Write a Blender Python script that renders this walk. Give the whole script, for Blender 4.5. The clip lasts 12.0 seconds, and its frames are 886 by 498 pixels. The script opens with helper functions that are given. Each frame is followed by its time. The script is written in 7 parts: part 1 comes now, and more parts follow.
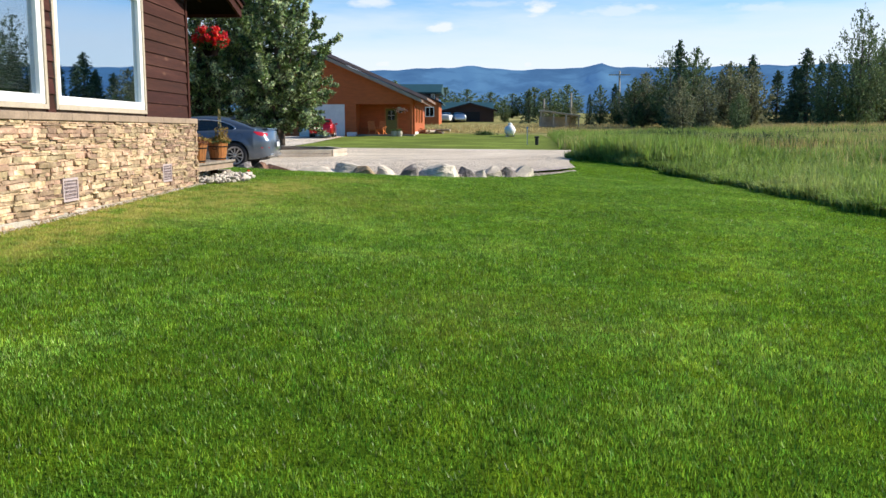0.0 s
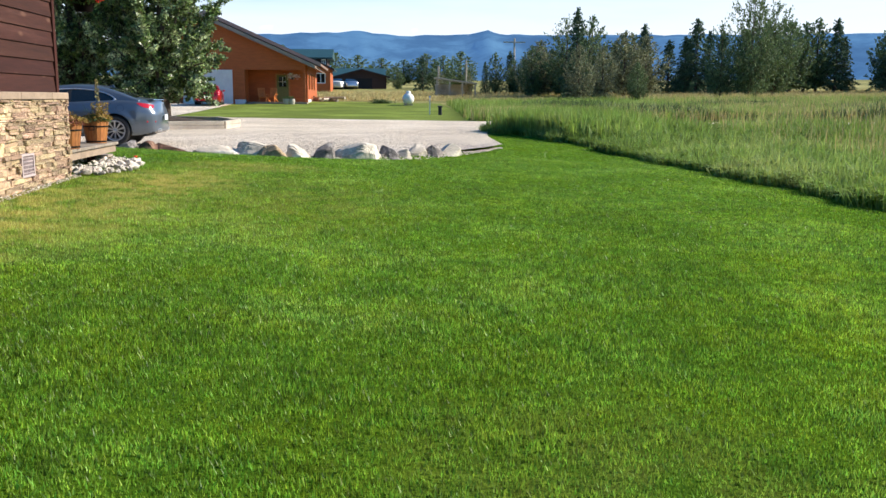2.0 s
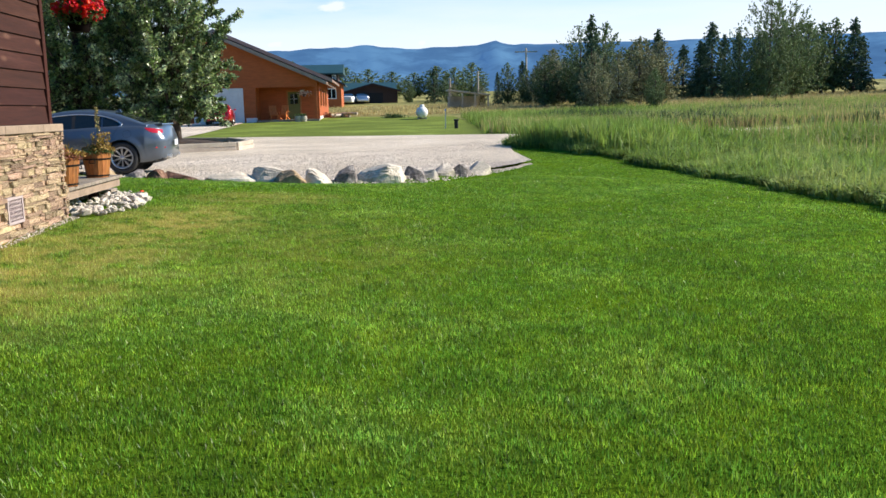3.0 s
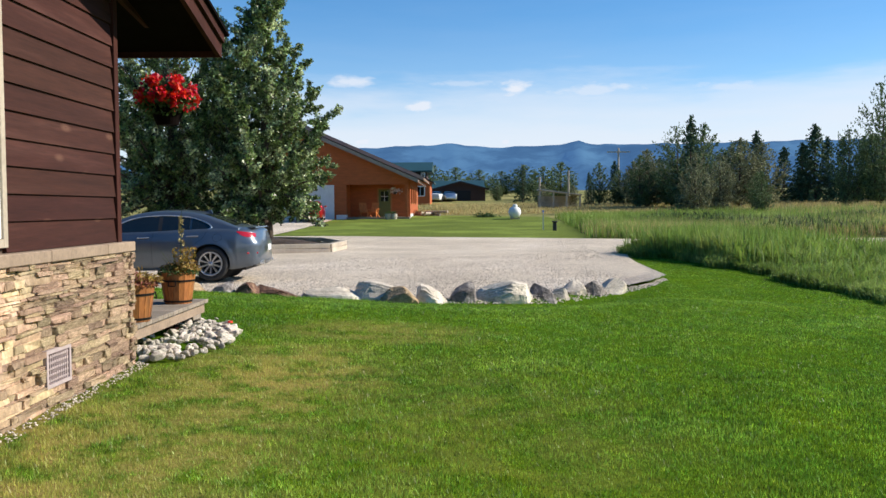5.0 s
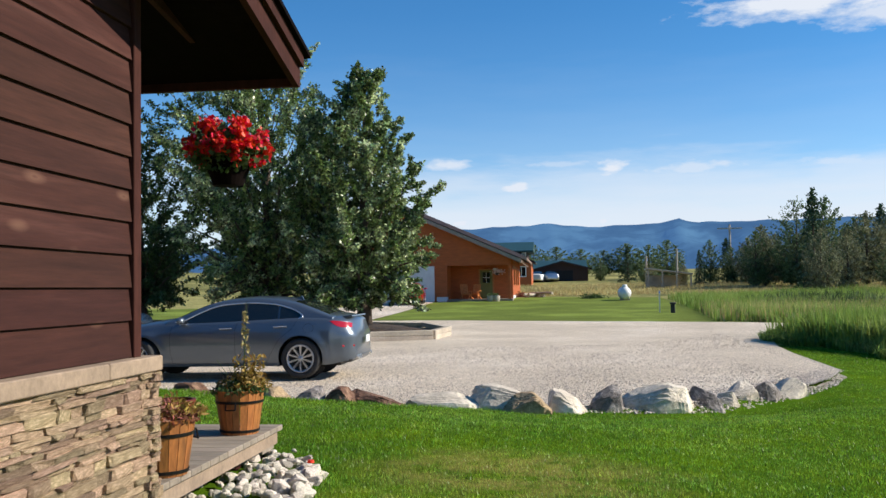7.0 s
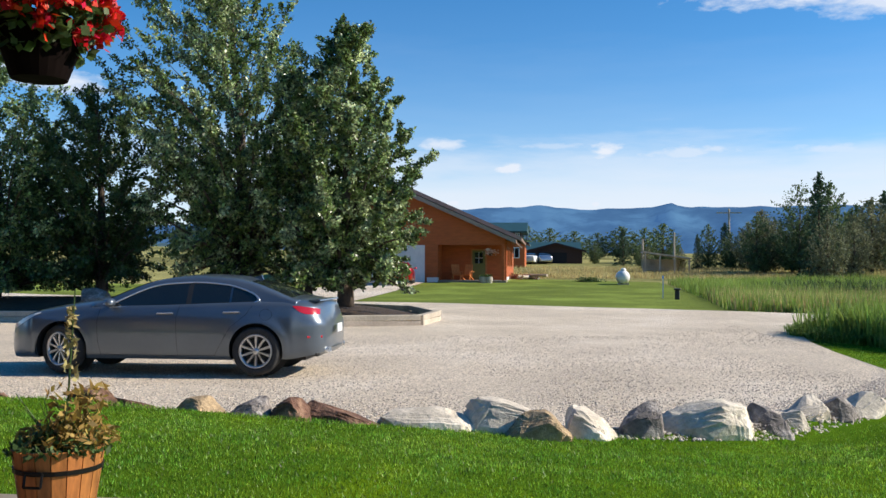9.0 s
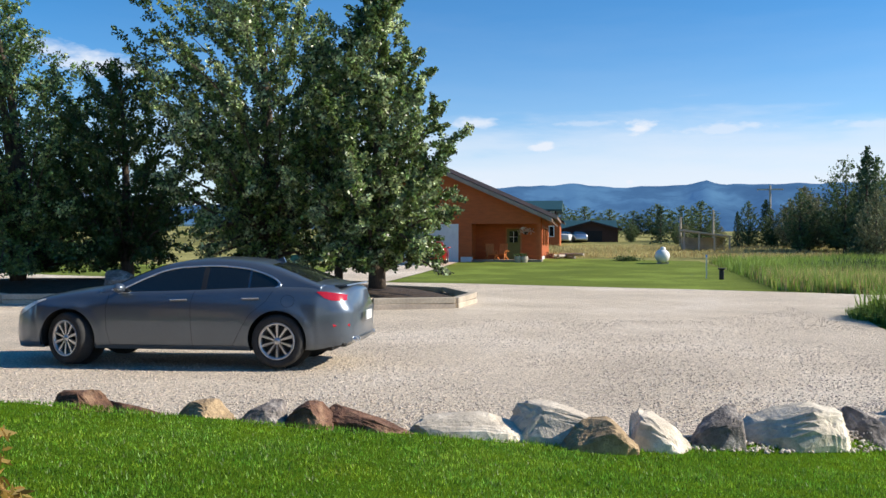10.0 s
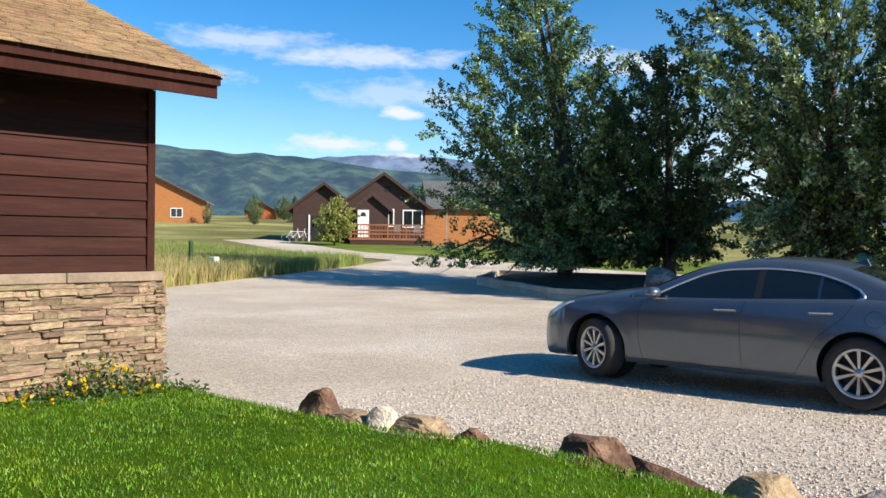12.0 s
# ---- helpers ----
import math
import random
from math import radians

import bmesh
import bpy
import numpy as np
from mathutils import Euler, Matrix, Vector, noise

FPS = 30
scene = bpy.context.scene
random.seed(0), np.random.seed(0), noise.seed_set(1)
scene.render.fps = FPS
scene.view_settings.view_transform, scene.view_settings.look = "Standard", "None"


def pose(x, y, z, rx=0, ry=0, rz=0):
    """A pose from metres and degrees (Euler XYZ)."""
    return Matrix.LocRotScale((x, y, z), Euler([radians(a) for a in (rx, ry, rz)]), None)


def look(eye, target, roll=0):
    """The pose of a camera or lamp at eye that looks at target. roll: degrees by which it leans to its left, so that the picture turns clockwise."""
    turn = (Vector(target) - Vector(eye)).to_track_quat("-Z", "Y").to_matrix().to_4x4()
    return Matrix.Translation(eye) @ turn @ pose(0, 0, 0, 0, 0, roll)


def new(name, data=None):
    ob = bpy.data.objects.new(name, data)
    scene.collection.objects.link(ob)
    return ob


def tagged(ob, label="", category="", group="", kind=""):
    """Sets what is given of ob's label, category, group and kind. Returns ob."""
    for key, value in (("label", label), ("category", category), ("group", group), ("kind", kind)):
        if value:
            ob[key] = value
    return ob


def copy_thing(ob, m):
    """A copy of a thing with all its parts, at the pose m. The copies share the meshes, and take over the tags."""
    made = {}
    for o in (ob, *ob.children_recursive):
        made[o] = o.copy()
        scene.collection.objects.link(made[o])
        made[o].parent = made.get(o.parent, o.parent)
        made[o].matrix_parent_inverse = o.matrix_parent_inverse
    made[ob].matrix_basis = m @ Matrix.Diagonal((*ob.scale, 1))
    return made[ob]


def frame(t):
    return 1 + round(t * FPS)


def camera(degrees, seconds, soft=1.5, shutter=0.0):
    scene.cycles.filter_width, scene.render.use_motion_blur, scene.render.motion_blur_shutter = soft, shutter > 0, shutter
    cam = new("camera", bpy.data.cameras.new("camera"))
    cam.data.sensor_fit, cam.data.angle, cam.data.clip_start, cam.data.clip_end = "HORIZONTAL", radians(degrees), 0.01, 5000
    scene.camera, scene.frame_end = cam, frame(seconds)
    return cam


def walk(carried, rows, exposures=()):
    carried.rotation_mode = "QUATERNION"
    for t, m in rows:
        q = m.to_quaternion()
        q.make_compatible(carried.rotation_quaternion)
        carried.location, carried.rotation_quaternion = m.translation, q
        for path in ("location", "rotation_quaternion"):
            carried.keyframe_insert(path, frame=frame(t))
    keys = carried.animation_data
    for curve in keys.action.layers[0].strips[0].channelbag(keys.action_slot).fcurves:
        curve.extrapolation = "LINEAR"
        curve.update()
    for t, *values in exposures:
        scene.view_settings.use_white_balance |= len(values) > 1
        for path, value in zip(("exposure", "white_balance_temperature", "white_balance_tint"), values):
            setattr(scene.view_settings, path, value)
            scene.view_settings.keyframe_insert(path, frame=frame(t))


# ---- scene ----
import functools

cam = camera(52.3, 12.0)
PATH = [
    (0, (0.809, -0.111, 1.48), (0.733, 1.871, 1.221), -0.1),
    (0.3, (0.679, 0.229, 1.488), (0.636, 2.206, 1.192), -0.2),
    (0.5, (0.59, 0.455, 1.498), (0.558, 2.425, 1.154), -0.4),
    (0.7, (0.499, 0.683, 1.512), (0.480, 2.649, 1.145), -0.7),
    (0.8, (0.455, 0.799, 1.520), (0.463, 2.766, 1.162), -0.8),
    (1, (0.379, 1.04, 1.536), (0.477, 2.988, 1.096), -0.6),
    (1.3, (0.298, 1.428, 1.555), (0.505, 3.372, 1.132), 0.5),
    (1.5, (0.245, 1.691, 1.571), (0.493, 3.633, 1.165), 0.9),
    (1.8, (0.141, 2.075, 1.607), (0.318, 4.032, 1.232), 0.8),
    (2, (0.074, 2.33, 1.632), (0.244, 4.296, 1.301), 0.3),
    (2.3, (0.004, 2.722, 1.661), (0.190, 4.689, 1.350), -0.8),
    (2.5, (-0.036, 2.991, 1.677), (0.094, 4.966, 1.389), -1.2),
    (2.7, (-0.083, 3.266, 1.693), (0.059, 5.236, 1.382), -1.4),
    (4.3, (-0.606, 5.423, 1.835), (-0.531, 7.409, 1.619), -0.8),
    (4.5, (-0.665, 5.654, 1.855), (-0.616, 7.644, 1.662), -0.6),
    (4.8, (-0.749, 5.979, 1.887), (-0.747, 7.976, 1.761), -0.5),
    (5, (-0.817, 6.199, 1.912), (-0.848, 8.197, 1.82), -0.4),
    (5.2, (-0.902, 6.432, 1.941), (-0.969, 8.431, 1.963), -0.2),
    (5.5, (-1.015, 6.795, 1.972), (-1.106, 8.793, 2.002), -0.1),
    (5.7, (-1.051, 7.035, 1.978), (-1.179, 9.030, 2.030), -0.4),
    (6, (-1.089, 7.412, 1.979), (-1.296, 9.399, 2.072), -0.8),
    (6.5, (-1.233, 8.113, 1.975), (-1.473, 10.096, 2.076), -0.6),
    (7, (-1.332, 8.77, 1.977), (-1.576, 10.753, 2.066), -0.9),
    (7.2, (-1.363, 9.034, 1.978), (-1.625, 11.015, 2.047), -0.9),
    (8.8, (-1.604, 11.222, 1.995), (-1.880, 13.202, 2.036), 0.2),
    (9, (-1.633, 11.486, 2.0), (-1.859, 13.473, 2.044), 0.3),
    (9.2, (-1.663, 11.743, 2.006), (-1.900, 13.728, 2.070), 0.1),
    (9.5, (-1.718, 12.108, 2.016), (-1.982, 14.09, 2.051), -0.4),
    (9.8, (-1.793, 12.444, 2.028), (-2.063, 14.426, 2.065), -0.3),
    (10, (-1.847, 12.67, 2.031), (-2.145, 14.648, 2.028), 0.1),
    (10.3, (-1.929, 13.027, 2.021), (-2.355, 14.981, 2.007), -0.2),
    (10.5, (-1.992, 13.254, 2.015), (-2.514, 15.184, 1.988), -0.7),
    (10.7, (-2.070, 13.457, 2.020), (-2.683, 15.360, 1.981), -0.7),
    (11, (-2.214, 13.764, 2.028), (-2.955, 15.621, 2.051), -0.3),
    (11.2, (-2.328, 14.003, 2.014), (-3.164, 15.819, 2.039), -0.4),
    (11.3, (-2.389, 14.126, 2.002), (-3.294, 15.909, 2.031), -0.5),
    (11.5, (-2.518, 14.358, 1.988), (-3.609, 16.033, 2.047), -0.5),
    (11.8, (-2.721, 14.633, 2.010), (-3.985, 16.182, 2.023), 0.1),
    (12, (-2.859, 14.787, 2.039), (-4.201, 16.27, 2.019), 0.7),
]
walk(cam, [(t, look(eye, target, roll)) for t, eye, target, roll in PATH],
     [(0, .62), (1.5, .80), (2.7, .74), (4.5, .50), (6, .43), (7.2, .42), (9, .48), (11, .52), (12, .60)])

# ---- light ----
SUN_AZ, SUN_EL = radians(8), radians(31)   # azimuth from +x towards +y
world = bpy.data.worlds.new("world")
scene.world = world
world.use_nodes = True
wt = world.node_tree
wt.nodes.clear()


def nd(tree, kind, **kw):
    n = tree.nodes.new(kind)
    for k, v in kw.items():
        if k == "ramp":
            el = n.color_ramp.elements
            while len(el) > 1:
                el.remove(el[-1])
            el[0].position, el[0].color = v[0][0], (*v[0][1], 1)
            for p, c in v[1:]:
                el.new(p).color = (*c, 1)
        elif k.startswith("i_"):
            n.inputs[k[2:].replace("_", " ")].default_value = v
        elif k == "operation":
            n.operation = v
        elif k == "data_type":
            n.data_type = v
        elif k == "blend_type":
            n.blend_type = v
        elif k == "distance":
            n.inputs["Distance"].default_value = v
        elif k == "feature":
            n.feature = v
    return n


sky = nd(wt, "ShaderNodeTexSky")
sky.sky_type, sky.sun_disc = "NISHITA", False
sky.sun_elevation, sky.sun_rotation = SUN_EL, radians(90) - SUN_AZ
sky.altitude, sky.air_density, sky.dust_density, sky.ozone_density = 1800, 1.0, 0.3, 2.0
wtc = nd(wt, "ShaderNodeTexCoord")
wmap = nd(wt, "ShaderNodeMapping")
wmap.inputs["Scale"].default_value = (1.6, 1.6, 11.0)
wsep = nd(wt, "ShaderNodeSeparateXYZ")
wband = nd(wt, "ShaderNodeValToRGB", ramp=[(0.0, (1, 1, 1)), (0.08, (.85, .85, .85)), (0.12, (.62, .62, .62)), (0.15, (.16, .16, .16)), (0.24, (.05, .05, .05)), (0.6, (0, 0, 0))])
wn2 = nd(wt, "ShaderNodeTexNoise", i_Scale=1.3, i_Detail=6.0, i_Roughness=0.6)
wadd = nd(wt, "ShaderNodeMath", operation="MULTIPLY_ADD")
wmax = nd(wt, "ShaderNodeMath", operation="MAXIMUM")
wmix = nd(wt, "ShaderNodeMixRGB")
wmix.inputs["Color2"].default_value = (5.9, 6.3, 7.0, 1)
wbg = nd(wt, "ShaderNodeBackground", i_Strength=0.1)
wout = nd(wt, "ShaderNodeOutputWorld")
wl = wt.links.new
wl(wtc.outputs["Generated"], wmap.inputs["Vector"])
wl(wmap.outputs[0], wn2.inputs["Vector"])
wl(wtc.outputs["Generated"], wsep.inputs[0])
wl(wn2.outputs["Fac"], wadd.inputs[0])
wadd.inputs[1].default_value = 0.16
wl(wsep.outputs["Z"], wadd.inputs[2])
wsub = nd(wt, "ShaderNodeMath", operation="SUBTRACT")
wl(wadd.outputs[0], wsub.inputs[0])
wxr = nd(wt, "ShaderNodeMapRange")
wxr.inputs["From Min"].default_value, wxr.inputs["From Max"].default_value = -0.62, -0.28
wxr.inputs["To Min"].default_value = 0.12
wl(wsep.outputs["X"], wxr.inputs["Value"])
wbm = nd(wt, "ShaderNodeMath", operation="MULTIPLY")
wsub.inputs[1].default_value = 0.08
wl(wsub.outputs[0], wband.inputs[0])
# single clouds: azimuth from +y towards +x, height over the horizon, half widths (radians), strength
CLOUDS = [(-.116, .137, .028, .008, .7), (.065, .129, .019, .012, .9), (.008, .135, .055, .005, .45), (.152, .125, .058, .010, .6), (.203, .115, .018, .009, .5),
          (.296, .123, .042, .007, .55), (-.037, .111, .020, .009, .8), (.054, .071, .009, .007, .9), (-.103, .073, .014, .007, .9), (-.517, .187, .040, .012, .75),
          (-.829, .197, .10, .011, .6), (-.785, .158, .085, .016, .4), (-.783, .139, .023, .009, .95), (-.862, .104, .05, .010, .8), (-.790, .104, .012, .008, .9),
          (-.561, .198, .036, .009, .6), (.264, .284, .095, .015, .85), (.345, .265, .06, .014, .7), (-.95, .21, .08, .012, .5), (-1.02, .17, .06, .010, .5)]
waz = nd(wt, "ShaderNodeMath", operation="ARCTAN2")
wel = nd(wt, "ShaderNodeMath", operation="ARCSINE")
wae = nd(wt, "ShaderNodeCombineXYZ")
wl(wsep.outputs["X"], waz.inputs[0])
wl(wsep.outputs["Y"], waz.inputs[1])
wl(wsep.outputs["Z"], wel.inputs[0])
wl(waz.outputs[0], wae.inputs[0])
wl(wel.outputs[0], wae.inputs[1])
wpuff = nd(wt, "ShaderNodeMapping")
wpuff.inputs["Scale"].default_value = (28, 75, 1)
wl(wae.outputs[0], wpuff.inputs["Vector"])
wn = nd(wt, "ShaderNodeTexNoise", i_Scale=1.0, i_Detail=6.0, i_Roughness=0.6)
wl(wpuff.outputs[0], wn.inputs["Vector"])
wlast = None
for az, el, wa, we, amt in CLOUDS:
    mp = nd(wt, "ShaderNodeMapping")
    mp.vector_type = "TEXTURE"
    mp.inputs["Location"].default_value = (az, el, 0)
    mp.inputs["Scale"].default_value = (wa * 1.5, we * 1.5, 1)
    wl(wae.outputs[0], mp.inputs["Vector"])
    ln = nd(wt, "ShaderNodeVectorMath", operation="LENGTH")
    wl(mp.outputs[0], ln.inputs[0])
    ad = nd(wt, "ShaderNodeMath", operation="MULTIPLY_ADD")
    wl(wn.outputs["Fac"], ad.inputs[0])
    ad.inputs[1].default_value = -1.7
    wl(ln.outputs["Value"], ad.inputs[2])
    mr = nd(wt, "ShaderNodeMapRange")
    for key, val in (("From Min", .0), ("From Max", -.62), ("To Min", 0), ("To Max", min(1, amt * 1.2))):
        mr.inputs[key].default_value = val
    wl(ad.outputs[0], mr.inputs["Value"])
    if wlast is None:
        wlast = mr.outputs[0]
    else:
        mxn = nd(wt, "ShaderNodeMath", operation="MAXIMUM")
        wl(wlast, mxn.inputs[0])
        wl(mr.outputs[0], mxn.inputs[1])
        wlast = mxn.outputs[0]
wl(wlast, wmax.inputs[0])
wl(wband.outputs[0], wbm.inputs[0])
wl(wxr.outputs[0], wbm.inputs[1])
wl(wbm.outputs[0], wmax.inputs[1])
wl(wmax.outputs[0], wmix.inputs["Fac"])
whs = nd(wt, "ShaderNodeHueSaturation")
whs.inputs["Saturation"].default_value, whs.inputs["Value"].default_value = 1.42, 1.14
wl(sky.outputs[0], whs.inputs["Color"])
wl(whs.outputs[0], wmix.inputs["Color1"])
wl(wmix.outputs[0], wbg.inputs["Color"])
wl(wbg.outputs[0], wout.inputs["Surface"])
sun_data = bpy.data.lights.new("sun", "SUN")
sun_data.energy, sun_data.angle, sun_data.color = 5.0, radians(0.5), (1.0, 0.92, 0.79)
sun = new("sun", sun_data)
sv = Vector((math.cos(SUN_EL) * math.cos(SUN_AZ), math.cos(SUN_EL) * math.sin(SUN_AZ), math.sin(SUN_EL)))
sun.matrix_world = look(sv * 50, (0, 0, 0))


# ---- materials ----
def mat(name, base, rough=0.7, metal=0.0, var=0.25, scale=3.0, fine=40.0, bump=0.3, bdist=0.01, tint=None, stretch=(1, 1, 1),
        fvar=None, island=0.0, spec=0.5, coat=0.0, trans=0.0, alpha=1.0, objrand=0.0, patch=0.5, subs=0.0):
    """Procedural surface: base colour varied at two scales, with fine relief."""
    m = bpy.data.materials.new(name)
    m.use_nodes = True
    t = m.node_tree
    b = t.nodes["Principled BSDF"]
    b.inputs["Roughness"].default_value, b.inputs["Metallic"].default_value = rough, metal
    b.inputs["Specular IOR Level"].default_value = spec
    b.inputs["Coat Weight"].default_value = coat
    b.inputs["Transmission Weight"].default_value = trans
    b.inputs["Alpha"].default_value = alpha
    tc = nd(t, "ShaderNodeTexCoord")
    mp = nd(t, "ShaderNodeMapping")
    mp.inputs["Scale"].default_value = stretch
    t.links.new(tc.outputs["Object"], mp.inputs["Vector"])
    n1 = nd(t, "ShaderNodeTexNoise", i_Scale=scale, i_Detail=5.0, i_Roughness=0.6)
    n2 = nd(t, "ShaderNodeTexNoise", i_Scale=fine, i_Detail=4.0, i_Roughness=0.65)
    for n in (n1, n2):
        t.links.new(mp.outputs[0], n.inputs["Vector"])
    dark = tuple(c * (1 - var) for c in base)
    lite = tuple(min(1, c * (1 + var)) for c in (tint or base))
    r1 = nd(t, "ShaderNodeValToRGB", ramp=[(0.5 - patch * .4, dark), (0.5, base), (0.5 + patch * .4, lite)])
    t.links.new(n1.outputs["Fac"], r1.inputs[0])
    mx = nd(t, "ShaderNodeMixRGB", blend_type="MULTIPLY")
    mx.inputs["Fac"].default_value = 1.0
    r2 = nd(t, "ShaderNodeValToRGB", ramp=[(0.3, (1 - (fvar or var),) * 3), (0.7, (1 + (fvar or var) * .6,) * 3)])
    t.links.new(n2.outputs["Fac"], r2.inputs[0])
    t.links.new(r1.outputs[0], mx.inputs["Color1"])
    t.links.new(r2.outputs[0], mx.inputs["Color2"])
    last = mx.outputs[0]
    if island or objrand:
        h = nd(t, "ShaderNodeHueSaturation")
        if island:
            g = nd(t, "ShaderNodeNewGeometry")
            src, amt = g.outputs["Random Per Island"], island
        else:
            g = nd(t, "ShaderNodeObjectInfo")
            src, amt = g.outputs["Random"], objrand
        mr = nd(t, "ShaderNodeMapRange")
        mr.inputs["To Min"].default_value, mr.inputs["To Max"].default_value = 1 - amt, 1 + amt
        t.links.new(src, mr.inputs["Value"])
        t.links.new(mr.outputs[0], h.inputs["Value"])
        mr2 = nd(t, "ShaderNodeMath", operation="MULTIPLY_ADD")
        fr = nd(t, "ShaderNodeMath", operation="FRACT")
        ml = nd(t, "ShaderNodeMath", operation="MULTIPLY")
        ml.inputs[1].default_value = 7.31
        t.links.new(src, ml.inputs[0])
        t.links.new(ml.outputs[0], fr.inputs[0])
        t.links.new(fr.outputs[0], mr2.inputs[0])
        mr2.inputs[1].default_value, mr2.inputs[2].default_value = 0.05 * min(1, amt * 2), 0.5 - 0.025 * min(1, amt * 2)
        t.links.new(mr2.outputs[0], h.inputs["Hue"])
        t.links.new(last, h.inputs["Color"])
        last = h.outputs[0]
    t.links.new(last, b.inputs["Base Color"])
    if bump:
        bp = nd(t, "ShaderNodeBump", i_Strength=bump, distance=bdist)
        t.links.new(n2.outputs["Fac"], bp.inputs["Height"])
        t.links.new(bp.outputs[0], b.inputs["Normal"])
    if subs:
        tr = nd(t, "ShaderNodeBsdfTranslucent")
        ms = nd(t, "ShaderNodeMixShader")
        ms.inputs[0].default_value = subs
        t.links.new(last, tr.inputs["Color"])
        t.links.new(b.outputs[0], ms.inputs[1])
        t.links.new(tr.outputs[0], ms.inputs[2])
        t.links.new(ms.outputs[0], t.nodes["Material Output"].inputs["Surface"])
    return m


M = {}
M["gravel"] = mat("gravel", (.67, .56, .43), .95, var=.16, fvar=.62, scale=.35, fine=36, bump=1.0, bdist=.03, tint=(.68, .59, .48))
M["gravel_stone"] = mat("gravel_stone", (.60, .52, .44), .9, var=.25, scale=9, fine=60, island=.3)
M["field"] = mat("field", (.25, .24, .085), 1.0, spec=.05, var=.4, scale=.09, fine=6, bump=.6, bdist=.1, tint=(.36, .32, .13))
M["lawn_far"] = mat("lawn_far", (.155, .20, .038), 1.0, spec=.05, var=.25, scale=.3, fine=12, bump=.5, bdist=.05, tint=(.20, .26, .05))
M["lawn"] = mat("lawn", (.070, .140, .010), 1.0, spec=.0, var=.18, scale=.6, fine=60, bump=.7, bdist=.02, tint=(.085, .15, .006))
M["siding"] = mat("siding", (.050, .0165, .0115), .8, spec=.2, var=.28, scale=2.2, fine=22, bump=.35, bdist=.004, stretch=(1, .16, 2.2), tint=(.068, .028, .021), objrand=.16)
M["trim"] = mat("trim", (.055, .019, .014), .8, spec=.12, var=.25, scale=3, fine=30, bump=.3, bdist=.003, stretch=(1, 1, .3))
# near-black with little gloss: the deep shade under the eaves is in the colour
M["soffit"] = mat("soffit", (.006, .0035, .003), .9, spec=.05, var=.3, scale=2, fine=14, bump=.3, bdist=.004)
M["cap"] = mat("cap", (.30, .22, .155), .85, var=.2, scale=4, fine=30, bump=.4, bdist=.005)
M["stone"] = mat("ledge_stone", (.43, .30, .185), .9, var=.3, scale=5, fine=28, bump=.9, bdist=.012, tint=(.52, .38, .26), objrand=.40)
M["stone_isl"] = mat("ledge_stone_joined", (.43, .30, .185), .9, var=.3, scale=5, fine=28, bump=.9, bdist=.012, tint=(.50, .37, .25), island=.40)
M["mortar"] = mat("mortar", (.10, .07, .05), .95, var=.4, scale=8, fine=40)
M["concrete"] = mat("concrete", (.42, .38, .31), .9, var=.2, scale=3, fine=40)
M["wincase"] = mat("white_window_vinyl", (.80, .80, .78), .45, var=.04, scale=3, fine=20, bump=.05)
M["casing"] = mat("beige_casing", (.45, .38, .29), .7, var=.15, scale=4, fine=30, bump=.2, bdist=.003)
M["shingle"] = mat("roof_shingle", (.38, .245, .125), .95, var=.3, scale=6, fine=60, bump=.8, bdist=.01, objrand=.22, tint=(.42, .27, .15))
M["orange_wood"] = mat("orange_wood", (.42, .098, .019), .65, var=.18, scale=1.5, fine=14, bump=.3, bdist=.01, stretch=(1, 1, 5))
M["log_wood"] = mat("log_wood", (.40, .155, .045), .7, var=.2, scale=1.5, fine=12, bump=.4, bdist=.01, stretch=(1, 1, 5))
M["brown_wood"] = mat("brown_wood", (.046, .020, .014), .7, var=.2, scale=1.5, fine=14, bump=.3, bdist=.01, stretch=(1, 1, 5))
M["rail_wood"] = mat("rail_wood", (.30, .11, .045), .7, var=.2, scale=2, fine=20)
M["greymetal_roof"] = mat("roof_grey", (.12, .125, .12), .8, var=.2, scale=1.5, fine=20)
M["green_roof"] = mat("roof_green", (.020, .060, .058), .5, var=.15, scale=1, fine=12)
M["red_roof"] = mat("roof_brown", (.20, .13, .10), .8, var=.2, scale=1, fine=14)
M["white_paint"] = mat("white_paint", (.75, .75, .73), .5, var=.08, scale=2, fine=20, bump=.1)
# near-black colour standing in for the unlit inside of rooms and openings
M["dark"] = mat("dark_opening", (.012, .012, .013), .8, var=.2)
M["rock"] = mat("boulder", (.60, .52, .41), .9, var=.24, scale=2.5, fine=26, bump=.7, bdist=.02, tint=(.78, .70, .57), objrand=.08)
M["rock_red"] = mat("red_boulder", (.17, .085, .05), .9, var=.4, scale=3, fine=18, bump=1.0, bdist=.03, tint=(.36, .23, .14), objrand=.15)
M["rock_tan"] = mat("tan_boulder", (.42, .29, .17), .9, var=.35, scale=3, fine=18, bump=.9, bdist=.03, objrand=.12)
M["cobble"] = mat("cobble", (.60, .53, .44), .9, var=.3, scale=6, fine=30, bump=.5, bdist=.01, objrand=.35)
M["bark"] = mat("bark", (.085, .062, .045), .95, var=.4, scale=3, fine=25, bump=1, bdist=.03, stretch=(1, 1, .25))
M["leaf"] = mat("poplar_leaf", (.150, .230, .062), .36, var=.5, scale=1.2, fine=12, bump=0, island=.95, tint=(.50, .56, .34), subs=.33, spec=.6)
M["leaf_mid"] = mat("green_leaf", (.110, .190, .050), .4, var=.45, scale=1.2, fine=12, bump=0, island=.9, tint=(.28, .36, .17), subs=.3, spec=.55)
